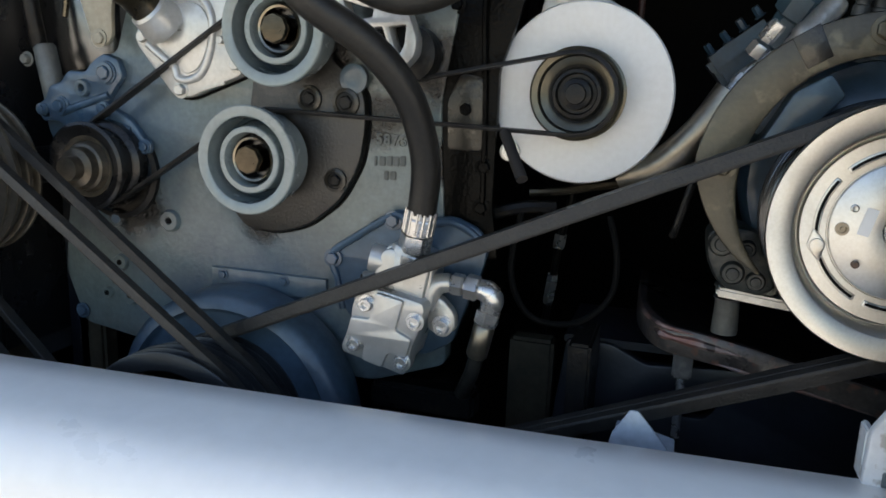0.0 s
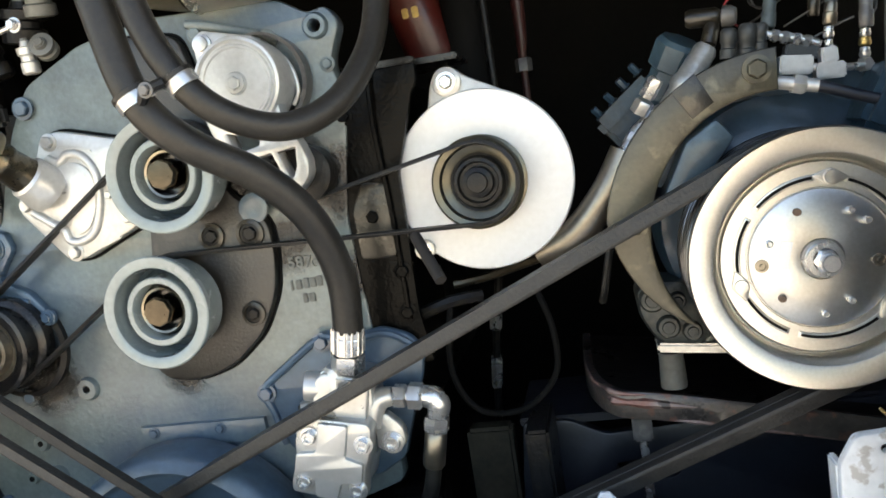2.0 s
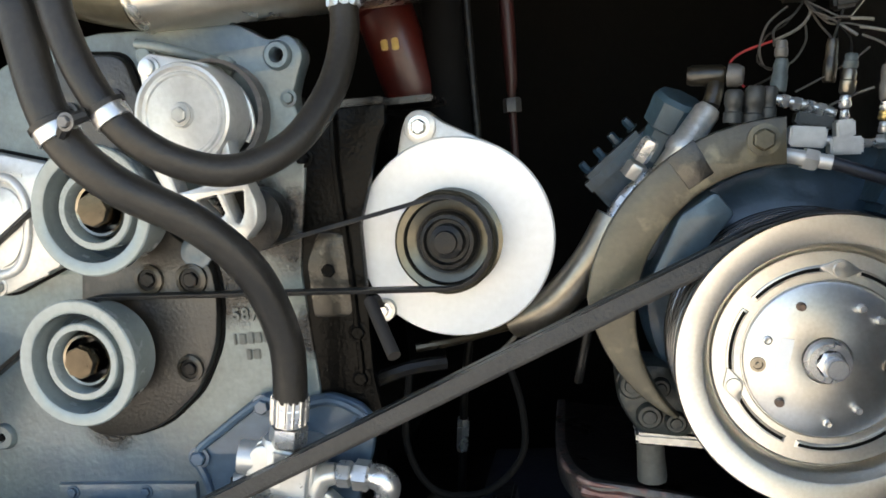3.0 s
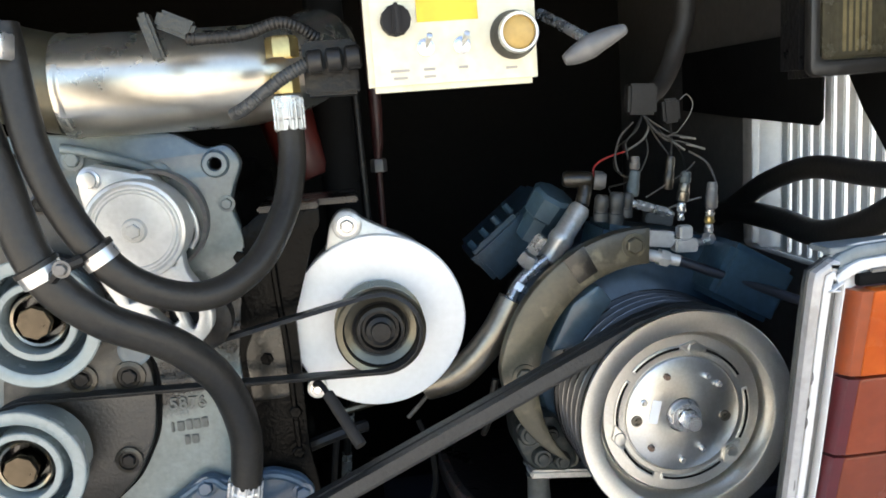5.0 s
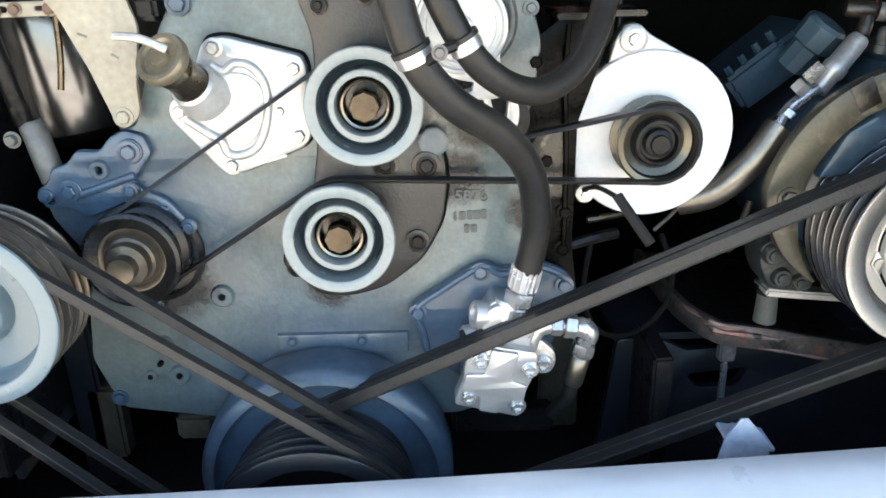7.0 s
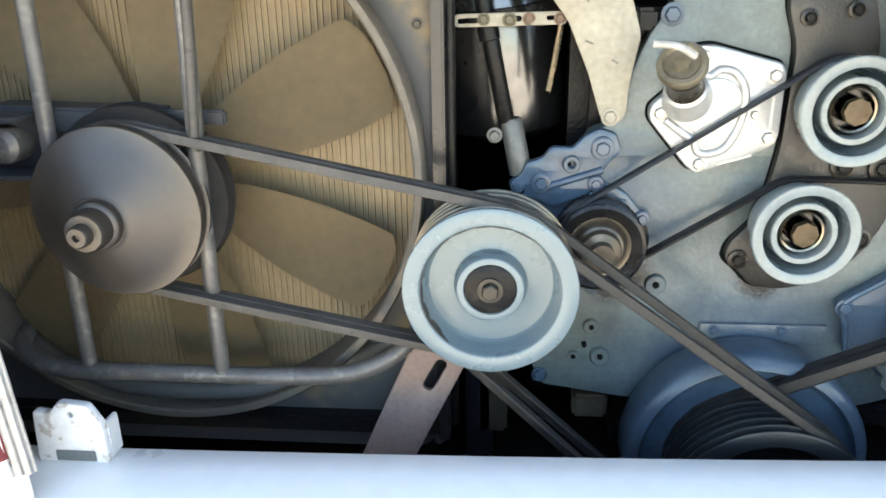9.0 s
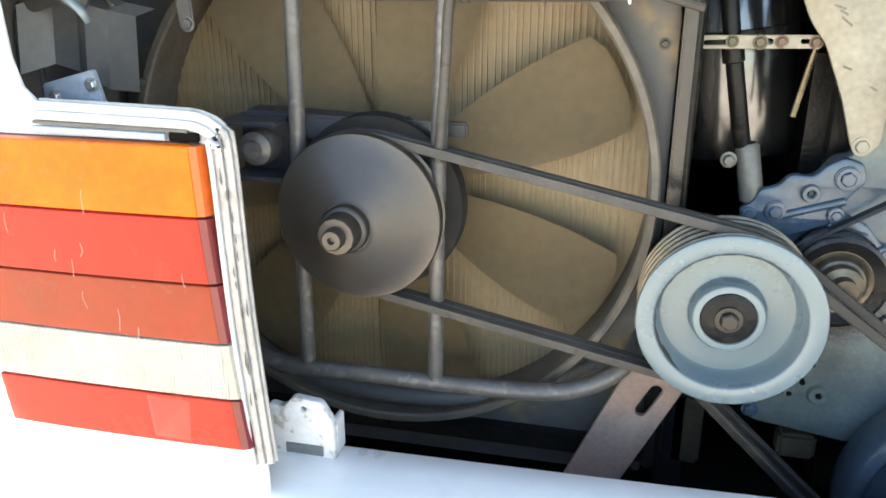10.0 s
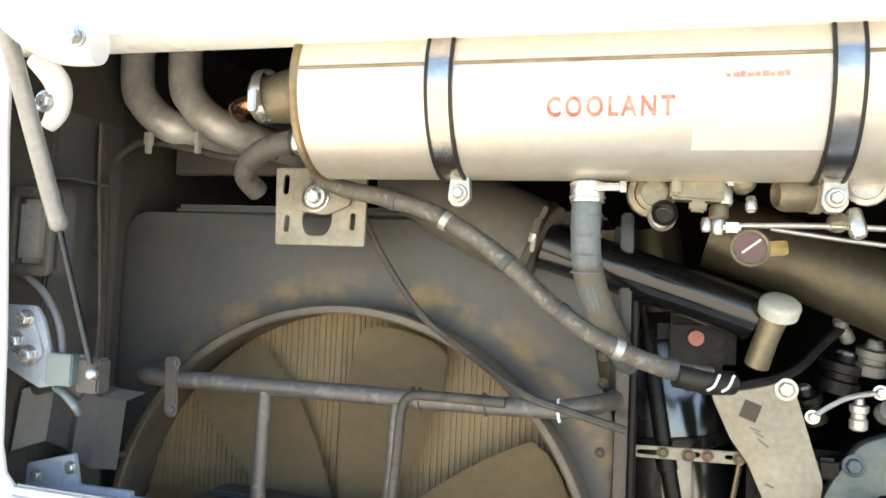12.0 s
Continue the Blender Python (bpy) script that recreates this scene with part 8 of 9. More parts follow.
for x, r in ((-0.884, 0.049), (-0.952, 0.037)):
    bm = bmesh.new()
    lathe(bm, [(r - 0.002, -0.007), (r, -0.007), (r, 0.007), (r - 0.002, 0.007)], (x, -0.268, 1.881), (-1, 0.05, -0.1), 32)
    part("band", bm, STEEL, t)
    bm = bmesh.new()
    box(bm, (x, -0.268 - r - 0.004, 1.865), (0.012, 0.012, 0.03), 0.002)
    part("screw_housing", bm, STEEL, t)
bm = bmesh.new()
tube(bm, [(-0.965, -0.263, 1.875), (-0.99, -0.258, 1.872), (-1.018, -0.235, 1.872), (-1.03, -0.20, 1.872)], 0.0125, 16)
part("copper_stub", bm, COPPER, t, "bare copper stub pipe")
for x, dx in ((-1.285, 0.0), (-1.193, 0.005)):
    fitting("heater_pipe", [(x, -0.11, 2.08), (x + 0.003, -0.11, 1.955), (x + 0.025, -0.112, 1.913), (x + 0.066, -0.11, 1.880), (x + 0.105, -0.06, 1.866), (x + 0.135, 0.02, 1.862), (x + 0.145, 0.12, 1.862)], 0.0275, "bent bare steel heater pipe with a dusty elbow", (), PIPE_PALE, "pipe")
    t = thing("drain_cock", (x + 0.044, -0.13, 1.825), "small steel drain cock beneath a heater pipe", "valve")
    bm = bmesh.new()
    hexhead(bm, (x + 0.046, -0.128, 1.862), 0.0085, 0.02, (0, 0, -1), False)
    hexhead(bm, (x + 0.046, -0.128, 1.842), 0.006, 0.014, (0, 0, -1), False)
    part("cock", bm, CAST, t)
fitting("vent_line", [(-1.34, -0.1, 1.76), (-1.33, -0.1, 1.81), (-1.28, -0.1, 1.85), (-1.20, -0.1, 1.845), (-1.10, -0.1, 1.825), (-1.02, -0.1, 1.83)], 0.006, "thin dark vent line along the bay's corner", (), DUSTY, "pipe")
slab("corner_angle", (-1.18, 0.05, 1.87), (0.24, 0.02, 0.10), SHROUD, "dusty dark angle iron above the shroud", "frame", 0.002)
# long wrapped hose from tank to engine
HL = [(-0.905, -0.2, 1.785), (-0.856, -0.215, 1.762), (-0.787, -0.22, 1.748), (-0.712, -0.222, 1.725), (-0.627, -0.22, 1.673), (-0.552, -0.22, 1.608), (-0.479, -0.215, 1.564), (-0.412, -0.2, 1.54), (-0.357, -0.18, 1.532)]
t = hose("coolant_hose", HL, 0.0125, "long dusty wrapped coolant hose with tape bands", HOSE_WORN)
for k in (2, 3, 4, 5, 6, 7):
    a, b = Vector(HL[k]), Vector(HL[k + 1])
    bm = bmesh.new()
    lathe(bm, [(0.0126, -0.006), (0.0142, -0.005), (0.0142, 0.005), (0.0126, 0.006)], a.lerp(b, 0.12), b - a, 20)
    part("tape_band", bm, SHROUD if k % 3 else CAST, t)
bm = bmesh.new()
tube(bm, [(-0.40, -0.2, 1.532), (-0.36, -0.185, 1.525), (-0.33, -0.165, 1.524)], 0.0155, 14)
part("sleeve", bm, RUBBER, t)
for x in (-0.362, -0.345):
    bm = bmesh.new()
    tube(bm, [(x, -0.203, 1.516), (x + 0.008, -0.203, 1.522), (x + 0.015, -0.195, 1.536)], 0.0018, 6)
    part("clip", bm, LABEL, t)
# outlet hose below the tank
t = hose("outlet_hose", [(-0.512, -0.27, 1.77), (-0.513, -0.265, 1.70), (-0.508, -0.25, 1.650), (-0.494, -0.215, 1.605), (-0.476, -0.15, 1.565), (-0.462, -0.08, 1.535)], 0.0182, "blue-grey coolant outlet hose below the tank", HOSE_GREY)
for z in (1.725, 1.700, 1.676, 1.655):
    bm = bmesh.new()
    lathe(bm, [(0.0180, -0.0012), (0.0189, -0.0007), (0.0189, 0.0007), (0.0180, 0.0012)], (-0.512, -0.2655 - 0.06 * (z - 1.70), z), (0, -0.1, 1), 24)
    part("wrap_ridge", bm, HOSE_GREY, t)
bm = bmesh.new()
tube(bm, [(-0.5105, -0.257, 1.668), (-0.508, -0.25, 1.650), (-0.494, -0.215, 1.605), (-0.476, -0.15, 1.565)], (0.0184, 0.0187, 0.0190, 0.0190), 16)
part("dusty_sleeve", bm, DUCT_GREY, t, "dust-browned lower sleeve")
bm = bmesh.new()
lathe(bm, [(0.0195, -0.013), (0.021, -0.012), (0.021, 0.012), (0.0195, 0.013)], (-0.512, -0.27, 1.752), (0, 0, 1), 24)
part("outlet_clamp", bm, STEEL, t)
bm = bmesh.new()
hexhead(bm, (-0.500, -0.289, 1.757), 0.0052, 0.032, (1, -0.05, 0), False)
hexhead(bm, (-0.472, -0.2905, 1.757), 0.0072, 0.007, (1, -0.05, 0), False)
part("clamp_screw", bm, STEEL, t)
bm = bmesh.new()
box(bm, (-0.512, -0.291, 1.757), (0.022, 0.006, 0.012), 0.002)
part("screw_housing", bm, STEEL, t)
for z in (1.746, 1.7615):
    bm = bmesh.new()
    lathe(bm, [(0.0208, -0.0018), (0.0218, -0.0012), (0.0218, 0.0012), (0.0208, 0.0018)], (-0.512, -0.27, z), (0, 0, 1), 24)
    part("band_rib", bm, CAST, t)
# black duct elbow with clamp
t = thing("air_duct", (-0.65, -0.05, 1.68), "grey-black rubber air duct elbow with steel clamp", "duct")
bm = bmesh.new()
tube(bm, [(-0.84, 0.02, 1.80), (-0.74, -0.03, 1.765), (-0.66, -0.06, 1.730), (-0.588, -0.07, 1.698)], 0.064, 28)
part("elbow", bm, DUCT_GREY, t)
bm = bmesh.new()
tube(bm, [(-0.59, -0.07, 1.700), (-0.50, -0.06, 1.675), (-0.40, -0.04, 1.645), (-0.29, -0.02, 1.61)], 0.036, 24)
part("pipe", bm, GLOSS_BLACK, t)
bm = bmesh.new()
lathe(bm, [(0.065, -0.006), (0.0665, -0.005), (0.0665, 0.005), (0.065, 0.006)], (-0.600, -0.069, 1.7035), (0.9, 0.05, -0.37), 36)
clamp = part("clamp", bm, DULL_DARK, t)
for nm, at, size, a, m in (("screw_housing", (-0.592, -0.137, 1.722), (0.010, 0.012, 0.024), 14, DULL_STEEL), ("band_tail", (-0.596, -0.136, 1.698), (0.007, 0.004, 0.026), 8, PIPE_DULL), ("band_tail", (-0.583, -0.132, 1.742), (0.008, 0.004, 0.020), 24, DULL_STEEL)):
    bm = bmesh.new()
    box(bm, at, size, 0.002, turned(0, a, 0))
    part(nm, bm, m, clamp)
bm = bmesh.new()
hexhead(bm, (-0.5955, -0.140, 1.711), 0.0052, 0.012, (-0.25, 0.0, -1), False)
part("clamp_screw", bm, STEEL, clamp)
# valves under the tank
val = thing("tank_valves", (-0.35, -0.25, 1.73), "cluster of small valves and gauges under the coolant tank", "valve")
for x, z, way, r, h, m in ((-0.438, 1.754, (0.2, -1, 0), 0.029, 0.012, OCHRE_DUST), (-0.436, 1.754, (0.2, -1, 0), 0.022, 0.017, OCHRE_DUST), (-0.425, 1.730, (0.1, -1, -0.35), 0.0165, 0.026, CAST), (-0.423, 1.733, (0.1, -1, -0.2), 0.0155, 0.032, BLACK), (-0.372, 1.722, (0, -0.2, -1), 0.006, 0.012, STEEL),
                        (-0.352, 1.760, (0, -0.3, -1), 0.0095, 0.020, CAST), (-0.358, 1.738, (0, -0.1, -1), 0.0115, 0.014, OCHRE_DUST), (-0.358, 1.725, (0, -0.1, -1), 0.0075, 0.018, STEEL), (-0.333, 1.768, (0.1, -1, 0), 0.0135, 0.022, OCHRE_DUST), (-0.322, 1.748, (0, -0.4, -1), 0.007, 0.014, STEEL),
                        (-0.252, 1.757, (-1, -0.25, -0.05), 0.021, 0.046, OCHRE_DUST), (-0.249, 1.757, (-1, -0.25, -0.05), 0.0235, 0.010, BUFF), (-0.238, 1.757, (0, -1, 0), 0.017, 0.02, CAST), (-0.197, 1.767, (-0.3, -1, 0), 0.024, 0.014, CAST), (-0.212, 1.735, (0.2, -0.3, -1), 0.010, 0.03, STEEL), (-0.228, 1.727, (0, -0.5, -1), 0.012, 0.012, OCHRE_DUST)):
    bm = bmesh.new()
    lathe(bm, [(0, -0.004), (r * 0.8, -0.004), (r, 0), (r, h * 0.8), (r * 0.75, h), (r * 0.7, h * 0.85), (0, h * 0.85)], (x, -0.25, z), way, 16)
    part("valve", bm, m, val)
for (x, y, z), size, a, m in (((-0.384, -0.255, 1.760), (0.062, 0.03, 0.030), 3, OCHRE_DUST), ((-0.408, -0.262, 1.768), (0.010, 0.034, 0.034), 0, BUFF), ((-0.343, -0.258, 1.771), (0.020, 0.028, 0.016), 0, CAST), ((-0.383, -0.268, 1.738), (0.020, 0.018, 0.014), 5, OCHRE_DUST), ((-0.344, -0.262, 1.714), (0.020, 0.016, 0.012), 0, STEEL)):
    bm = bmesh.new()
    box(bm, (x, y, z), size, 0.003, turned(0, a, 0))
    part("valve_block", bm, m, val)
t = thing("pressure_gauge", (-0.323, -0.255, 1.691), "small round pressure gauge with a tarnished bezel", "gauge")
bm = bmesh.new()
lathe(bm, [(0.0, -0.014), (0.018, -0.012), (0.0225, 0.0), (0.0225, 0.006), (0.0205, 0.008), (0.0185, 0.006)], (-0.323, -0.255, 1.691), (0.05, -1, 0.1), 28)
part("bezel", bm, OCHRE_DUST, t)
bm = bmesh.new()
lathe(bm, [(0.019, 0.0045), (0.0, 0.0045)], (-0.323, -0.255, 1.691), (0.05, -1, 0.1), 24)
part("dial", bm, DIAL_RED, t, "red-brown dial")
bm = bmesh.new()
box(bm, (-0.3215, -0.2605, 1.693), (0.026, 0.001, 0.0022), 0, turned(0, -38, 0))
part("needle", bm, LABEL, t)
bm = bmesh.new()
hexhead(bm, (-0.301, -0.25, 1.691), 0.010, 0.02, (1, 0, 0.1), False)
part("stem", bm, BRASS, t)
fitting("thin_steel_line", [(-0.35, -0.255, 1.717), (-0.25, -0.255, 1.719), (-0.15, -0.25, 1.717), (-0.05, -0.24, 1.715)], 0.0035, "thin bright steel line under the tank", (), CAGE_LINE, "pipe")
fitting("thin_steel_line", [(-0.30, -0.25, 1.715), (-0.22, -0.24, 1.705), (-0.12, -0.23, 1.695)], 0.003, "thin bright steel line under the tank", (), CAGE_LINE, "pipe")
# white capped filler beyond the engine, polished drum and linkage
t = thing("filler_tube", (-0.275, -0.04, 1.54), "dusty filler tube with a pale round cap", "filler")
bm = bmesh.new()
tube(bm, [(-0.283, -0.03, 1.54), (-0.273, -0.045, 1.58), (-0.262, -0.055, 1.615)], (0.0175, 0.0170, 0.0185), 18)
part("tube", bm, OCHRE_DUST, t)
bm = bmesh.new()
lathe(bm, [(0.022, -0.011), (0.027, -0.009), (0.028, 0.006), (0.0265, 0.010), (0.022, 0.013), (0, 0.015)], (-0.259, -0.06, 1.622), (0.15, -0.62, 1), 28)
part("cap", bm, CAP_PALE, t)
t = thing("polished_drum", (-0.37, 0.15, 1.20), "dark glossy steel exhaust can behind the linkage", "exhaust")
bm = bmesh.new()
lathe(bm, [(0.06, 0.0), (0.095, 0.02), (0.10, 0.05), (0.10, 0.36), (0.09, 0.375)], (-0.37, 0.17, 1.20), (-0.12, 0, 1), 48)
part("can", bm, POLISHED, t)
bm = bmesh.new()
lathe(bm, [(0.092, 0.37), (0.075, 0.40), (0.05, 0.41), (0.05, 0.55), (0, 0.55)], (-0.37, 0.17, 1.20), (-0.12, 0, 1), 40)
part("end_cone", bm, DULL_STEEL, t)
bm = bmesh.new()
lathe(bm, [(0.1005, 0.19), (0.1035, 0.192), (0.1035, 0.21), (0.1005, 0.212)], (-0.37, 0.17, 1.20), (-0.12, 0, 1), 48)
part("band", bm, WORN_DARK, t)
t = thing("throttle_linkage", (-0.42, -0.01, 1.39), "pale slotted link plate and black damper rod", "linkage")
o = [(-0.450, 1.391), (-0.450, 1.409), (-0.292, 1.412), (-0.292, 1.394)]
part("link_plate", plate(rounded(o, 0.009), -0.016, -0.010, (slot(-0.425, 1.4, 0.04, 0.007, 2), slot(-0.365, 1.402, 0.02, 0.008, 2), slot(-0.315, 1.403, 0.012, 0.006, 2)), 0.001), BUFF, t)
bolt(t, (-0.372, -0.016, 1.401), 0.007, 0.005, DULL_STEEL)
for x, m in ((-0.408, DULL_STEEL), (-0.345, RUSTY), (-0.302, RUSTY)):
    bolt(t, (x, -0.016, 1.402), 0.0062, 0.005, m)
bm = bmesh.new()
lathe(bm, [(0.011, 0), (0.0125, 0.002), (0.0125, 0.12), (0, 0.12)], (-0.375, 0.008, 1.253), (-0.2, 0.02, 1), 18)
lathe(bm, [(0.0155, 0), (0.0155, 0.024), (0.013, 0.026)], (-0.4, 0.008, 1.372), (-0.2, 0.02, 1), 18)
lathe(bm, [(0.0125, 0), (0.0125, 0.17), (0.006, 0.18), (0.006, 0.22), (0, 0.22)], (-0.405, 0.008, 1.40), (-0.18, 0.02, 1), 18)
part("damper_rod", bm, BLACK, t)
bm = bmesh.new()
lathe(bm, [(0.017, 0), (0.017, 0.08), (0.013, 0.085)], (-0.352, 0.01, 1.175), (-0.2, 0.0, 1), 18)
part("lower_sleeve", bm, POST_GREY, t)
bolt(t, (-0.392, 0.0, 1.235), 0.008, 0.01, POST_GREY)
bm = bmesh.new()
tube(bm, [(-0.30, -0.008, 1.394), (-0.308, 0.0, 1.34), (-0.315, 0.0, 1.30)], 0.0045, 8)
part("thin_rod", bm, NUT_DARK, t)
t = thing("gusset_plate", (-0.25, -0.01, 1.25), "buff triangular steel plate bolted to the engine corner", "plate")
o = [(-0.345, 1.495), (-0.315, 1.43), (-0.292, 1.40), (-0.262, 1.33), (-0.240, 1.262), (-0.222, 1.255), (-0.206, 1.27), (-0.205, 1.31), (-0.192, 1.38), (-0.235, 1.52)]
part("plate", plate(rounded(o, 0.01), -0.030, -0.022, (), 0.0015), BUFF, t)
bolt(t, (-0.228, -0.030, 1.268), 0.009, 0.006, BUFF)
bm = bmesh.new()
box(bm, (-0.290, -0.0305, 1.474), (0.024, 0.001, 0.026), 0, turned(0, 20, 0))
part("dark_patch", bm, GREASY, t)
for k, (x, z, w) in enumerate(((-0.283, 1.448, 0.016), (-0.277, 1.441, 0.012), (-0.272, 1.430, 0.018), (-0.262, 1.371, 0.012), (-0.226, 1.345, 0.010))):      # worn paint marks
    bm = bmesh.new()
    box(bm, (x, -0.0304, z), (w, 0.0008, 0.003), 0, turned(0, 20 + 9 * (k % 3), 0))
    part("worn_mark", bm, TAPE_PALE, t)
bolt(t, (-0.243, -0.030, 1.508), 0.011, 0.008, CAST)
bm = bmesh.new()
tube(bm, [(-0.36, -0.03, 1.498), (-0.28, -0.03, 1.515), (-0.23, -0.02, 1.535), (-0.19, 0.0, 1.575), (-0.16, 0.02, 1.60)], 0.0075, 8)
part("edge_hose", bm, BLACK, t)
bm = bmesh.new()
box(bm, (-0.185, -0.01, 1.40), (0.03, 0.02, 0.03), 0.006)
part("knuckle", bm, BLACK, t)
for x, y, z, way, r, h, m in ((-0.162, 0.05, 1.500, (0.2, -0.1, 1), 0.030, 0.060, BLACK), (-0.138, 0.02, 1.452, (0, -0.1, 1), 0.0125, 0.046, SILVER), (-0.120, 0.04, 1.530, (0.1, -0.2, 1), 0.022, 0.05, POST_GREY), (-0.196, 0.03, 1.455, (-0.3, -0.2, 1), 0.022, 0.055, BLACK), (-0.105, 0.02, 1.478, (0.2, -0.9, 0.3), 0.016, 0.03, POST_GREY), (-0.150, 0.03, 1.578, (-0.4, -0.4, 0.8), 0.010, 0.05, POST_GREY), (-0.09, 0.06, 1.56, (0, -0.2, 1), 0.024, 0.06, BLACK)):
    t = thing("governor_part", (x, y, z), "small engine governor fitting above the front plate", "fitting")
    bm = bmesh.new()
    lathe(bm, [(r * 0.7, 0), (r, 0.003), (r, h * 0.35), (r * 0.8, h * 0.4), (r * 0.8, h * 0.55), (r * 1.05, h * 0.6), (r * 1.05, h * 0.8), (r * 0.6, h * 0.84), (r * 0.5, h), (0, h)], (x, y, z), way, 18)
    part("body", bm, m, t)
    bm = bmesh.new()
    hexhead(bm, Vector((x, y, z)) + Vector(way).normalized() * h * 0.84, r * 0.45, h * 0.25, way, False)
    part("hex_top", bm, POST_GREY, t)
t = thing("governor_link", (-0.17, -0.01, 1.50), "thin bright governor link rod with end nuts", "linkage")
bm = bmesh.new()
tube(bm, [(-0.205, -0.012, 1.470), (-0.165, -0.02, 1.500), (-0.12, -0.02, 1.512)], 0.004, 8)
part("rod", bm, STEEL, t)
for at in ((-0.205, -0.012, 1.470), (-0.12, -0.02, 1.512)):
    bolt(t, at, 0.007, 0.010, STEEL)
t = thing("marker_button", (-0.36, 0.05, 1.555), "small pink capped sensor on a black housing", "sensor")
bm = bmesh.new()
lathe(bm, [(0.013, 0), (0.012, 0.006), (0, 0.008)], (-0.362, 0.05, 1.57), seg=16)
part("cap", bm, PINK_TAPE, t)
bm = bmesh.new()
box(bm, (-0.36, 0.12, 1.56), (0.12, 0.13, 0.10), 0.02)
part("housing", bm, BLACK, t)

# ------------------------------------------------------------ hinge hardware in the bay's corner
t = thing("hinge_bracket", (-1.25, -0.3, 1.50), "pale blue-grey hinge bracket with bolts and a bent tab", "bracket")
o = [(-1.315, 1.578), (-1.243, 1.578), (-1.229, 1.56), (-1.214, 1.516), (-1.163, 1.517), (-1.165, 1.476), (-1.215, 1.471), (-1.228, 1.467), (-1.282, 1.491), (-1.315, 1.506)]
part("plate", plate(rounded(o[::-1], 0.006), -0.342, -0.334, (), 0.002), PALE_BLUE, t)
part("raised_pad", plate(rounded([(-1.283, 1.573), (-1.245, 1.571), (-1.222, 1.515), (-1.235, 1.497), (-1.262, 1.503), (-1.288, 1.53)][::-1], 0.008), -0.347, -0.340, (), 0.003), PALE_BLUE, t)
bm = bmesh.new()
box(bm, (-1.186, -0.348, 1.4965), (0.042, 0.02, 0.042), 0.002)
part("bent_tab", bm, ZINC_PALE, t)
bm = bmesh.new()
box(bm, (-1.150, -0.334, 1.490), (0.036, 0.026, 0.046), 0.003)
part("socket", bm, SHROUD, t)
bm = bmesh.new()
tube(bm, [(-1.205, -0.338, 1.470), (-1.187, -0.340, 1.462), (-1.172, -0.338, 1.448), (-1.170, -0.332, 1.436)], (0.005, 0.006, 0.006, 0.004), 10)
part("hook", bm, ZINC_PALE, t)
for x, z, r in ((-1.252, 1.560, 0.009), (-1.266, 1.528, 0.0105), (-1.243, 1.511, 0.010)):
    bolt(t, (x, -0.347, z), r, 0.012, STEEL)
strut = thing("gas_strut", (-1.16, -0.36, 1.51), "grey gas strut holding the engine hatch open", "gas strut")
bm = bmesh.new()
tube(bm, [(-1.226, -0.452, 1.940), (-1.196, -0.37, 1.697)], 0.0115, 18, straight=True)
part("cylinder", bm, STRUT_GREY, strut)
bm = bmesh.new()
lathe(bm, [(0.0116, 0.0), (0.0122, 0.002), (0.0122, 0.014), (0.008, 0.020), (0.0045, 0.022)], (-1.196, -0.37, 1.700), (0.12, 0.3, -1), 18)
part("end_collar", bm, STRUT_GREY, strut)
bm = bmesh.new()
tube(bm, [(-1.194, -0.368, 1.69), (-1.141, -0.352, 1.506)], 0.0040, 12, straight=True)
part("rod", bm, GLOSS_BLACK, strut, "dark greasy steel rod")
bm = bmesh.new()
bmesh.ops.create_icosphere(bm, subdivisions=2, radius=0.009, matrix=Matrix.Translation((-1.137, -0.352, 1.494)))
part("ball_end", bm, STEEL, strut)
for pts, r, m, lab in (([(-1.33, -0.29, 1.625), (-1.30, -0.30, 1.617), (-1.26, -0.305, 1.59), (-1.23, -0.31, 1.548), (-1.217, -0.315, 1.505)], 0.0058, CORNER_GREY, "grey cable curving down the bay's corner"), ([(-1.275, -0.2, 1.86), (-1.27, -0.2, 1.746), (-1.263, -0.2, 1.684), (-1.254, -0.2, 1.566), (-1.235, -0.22, 1.48), (-1.20, -0.24, 1.45)], 0.0032, DUSTY, "dusty cord beside the hinge bracket"),
                     ([(-1.32, -0.25, 1.45), (-1.26, -0.26, 1.465), (-1.23, -0.25, 1.45)], 0.012, SHROUD, "dark hose end in the bay's corner")):
    t = thing("cable", pts[0], lab, "cable")
    bm = bmesh.new()
    tube(bm, pts, r, 10)
    part("sheath", bm, m, t)
t = thing("corner_gusset", (-1.22, -0.2, 1.36), "grey folded gusset low in the bay's corner", "bracket")
FOLDS = [(-1.338, -0.275, 1.35, 1.430), (-1.318, -0.285, 1.365, 1.452), (-1.295, -0.245, 1.375, 1.462), (-1.262, -0.240, 1.365, 1.460), (-1.238, -0.258, 1.36, 1.453), (-1.208, -0.255, 1.345, 1.445), (-1.196, -0.21, 1.335, 1.435)]
bm = bmesh.new()
rows = [(bm.verts.new((x, y, a)), bm.verts.new((x, y + 0.012, b)), bm.verts.new((x, y + 0.06, b + 0.008))) for x, y, a, b in FOLDS]
for u, v in zip(rows, rows[1:]):
    bm.faces.new((u[0], v[0], v[1], u[1]))
    bm.faces.new((u[1], v[1], v[2], u[2]))
bmesh.ops.solidify(bm, geom=bm.faces[:], thickness=0.003)
part("folded_sheet", bm, CORNER_GREY, t, angle=15)
bm = bmesh.new()
box(bm, (-1.29, -0.18, 1.338), (0.09, 0.12, 0.008), 0.002)
part("foot", bm, SHROUD, t)
t = thing("corner_rail", (-1.285, -0.16, 1.45), "rusty dark strip with a pale clip in the bay's corner", "rail")
bm = bmesh.new()
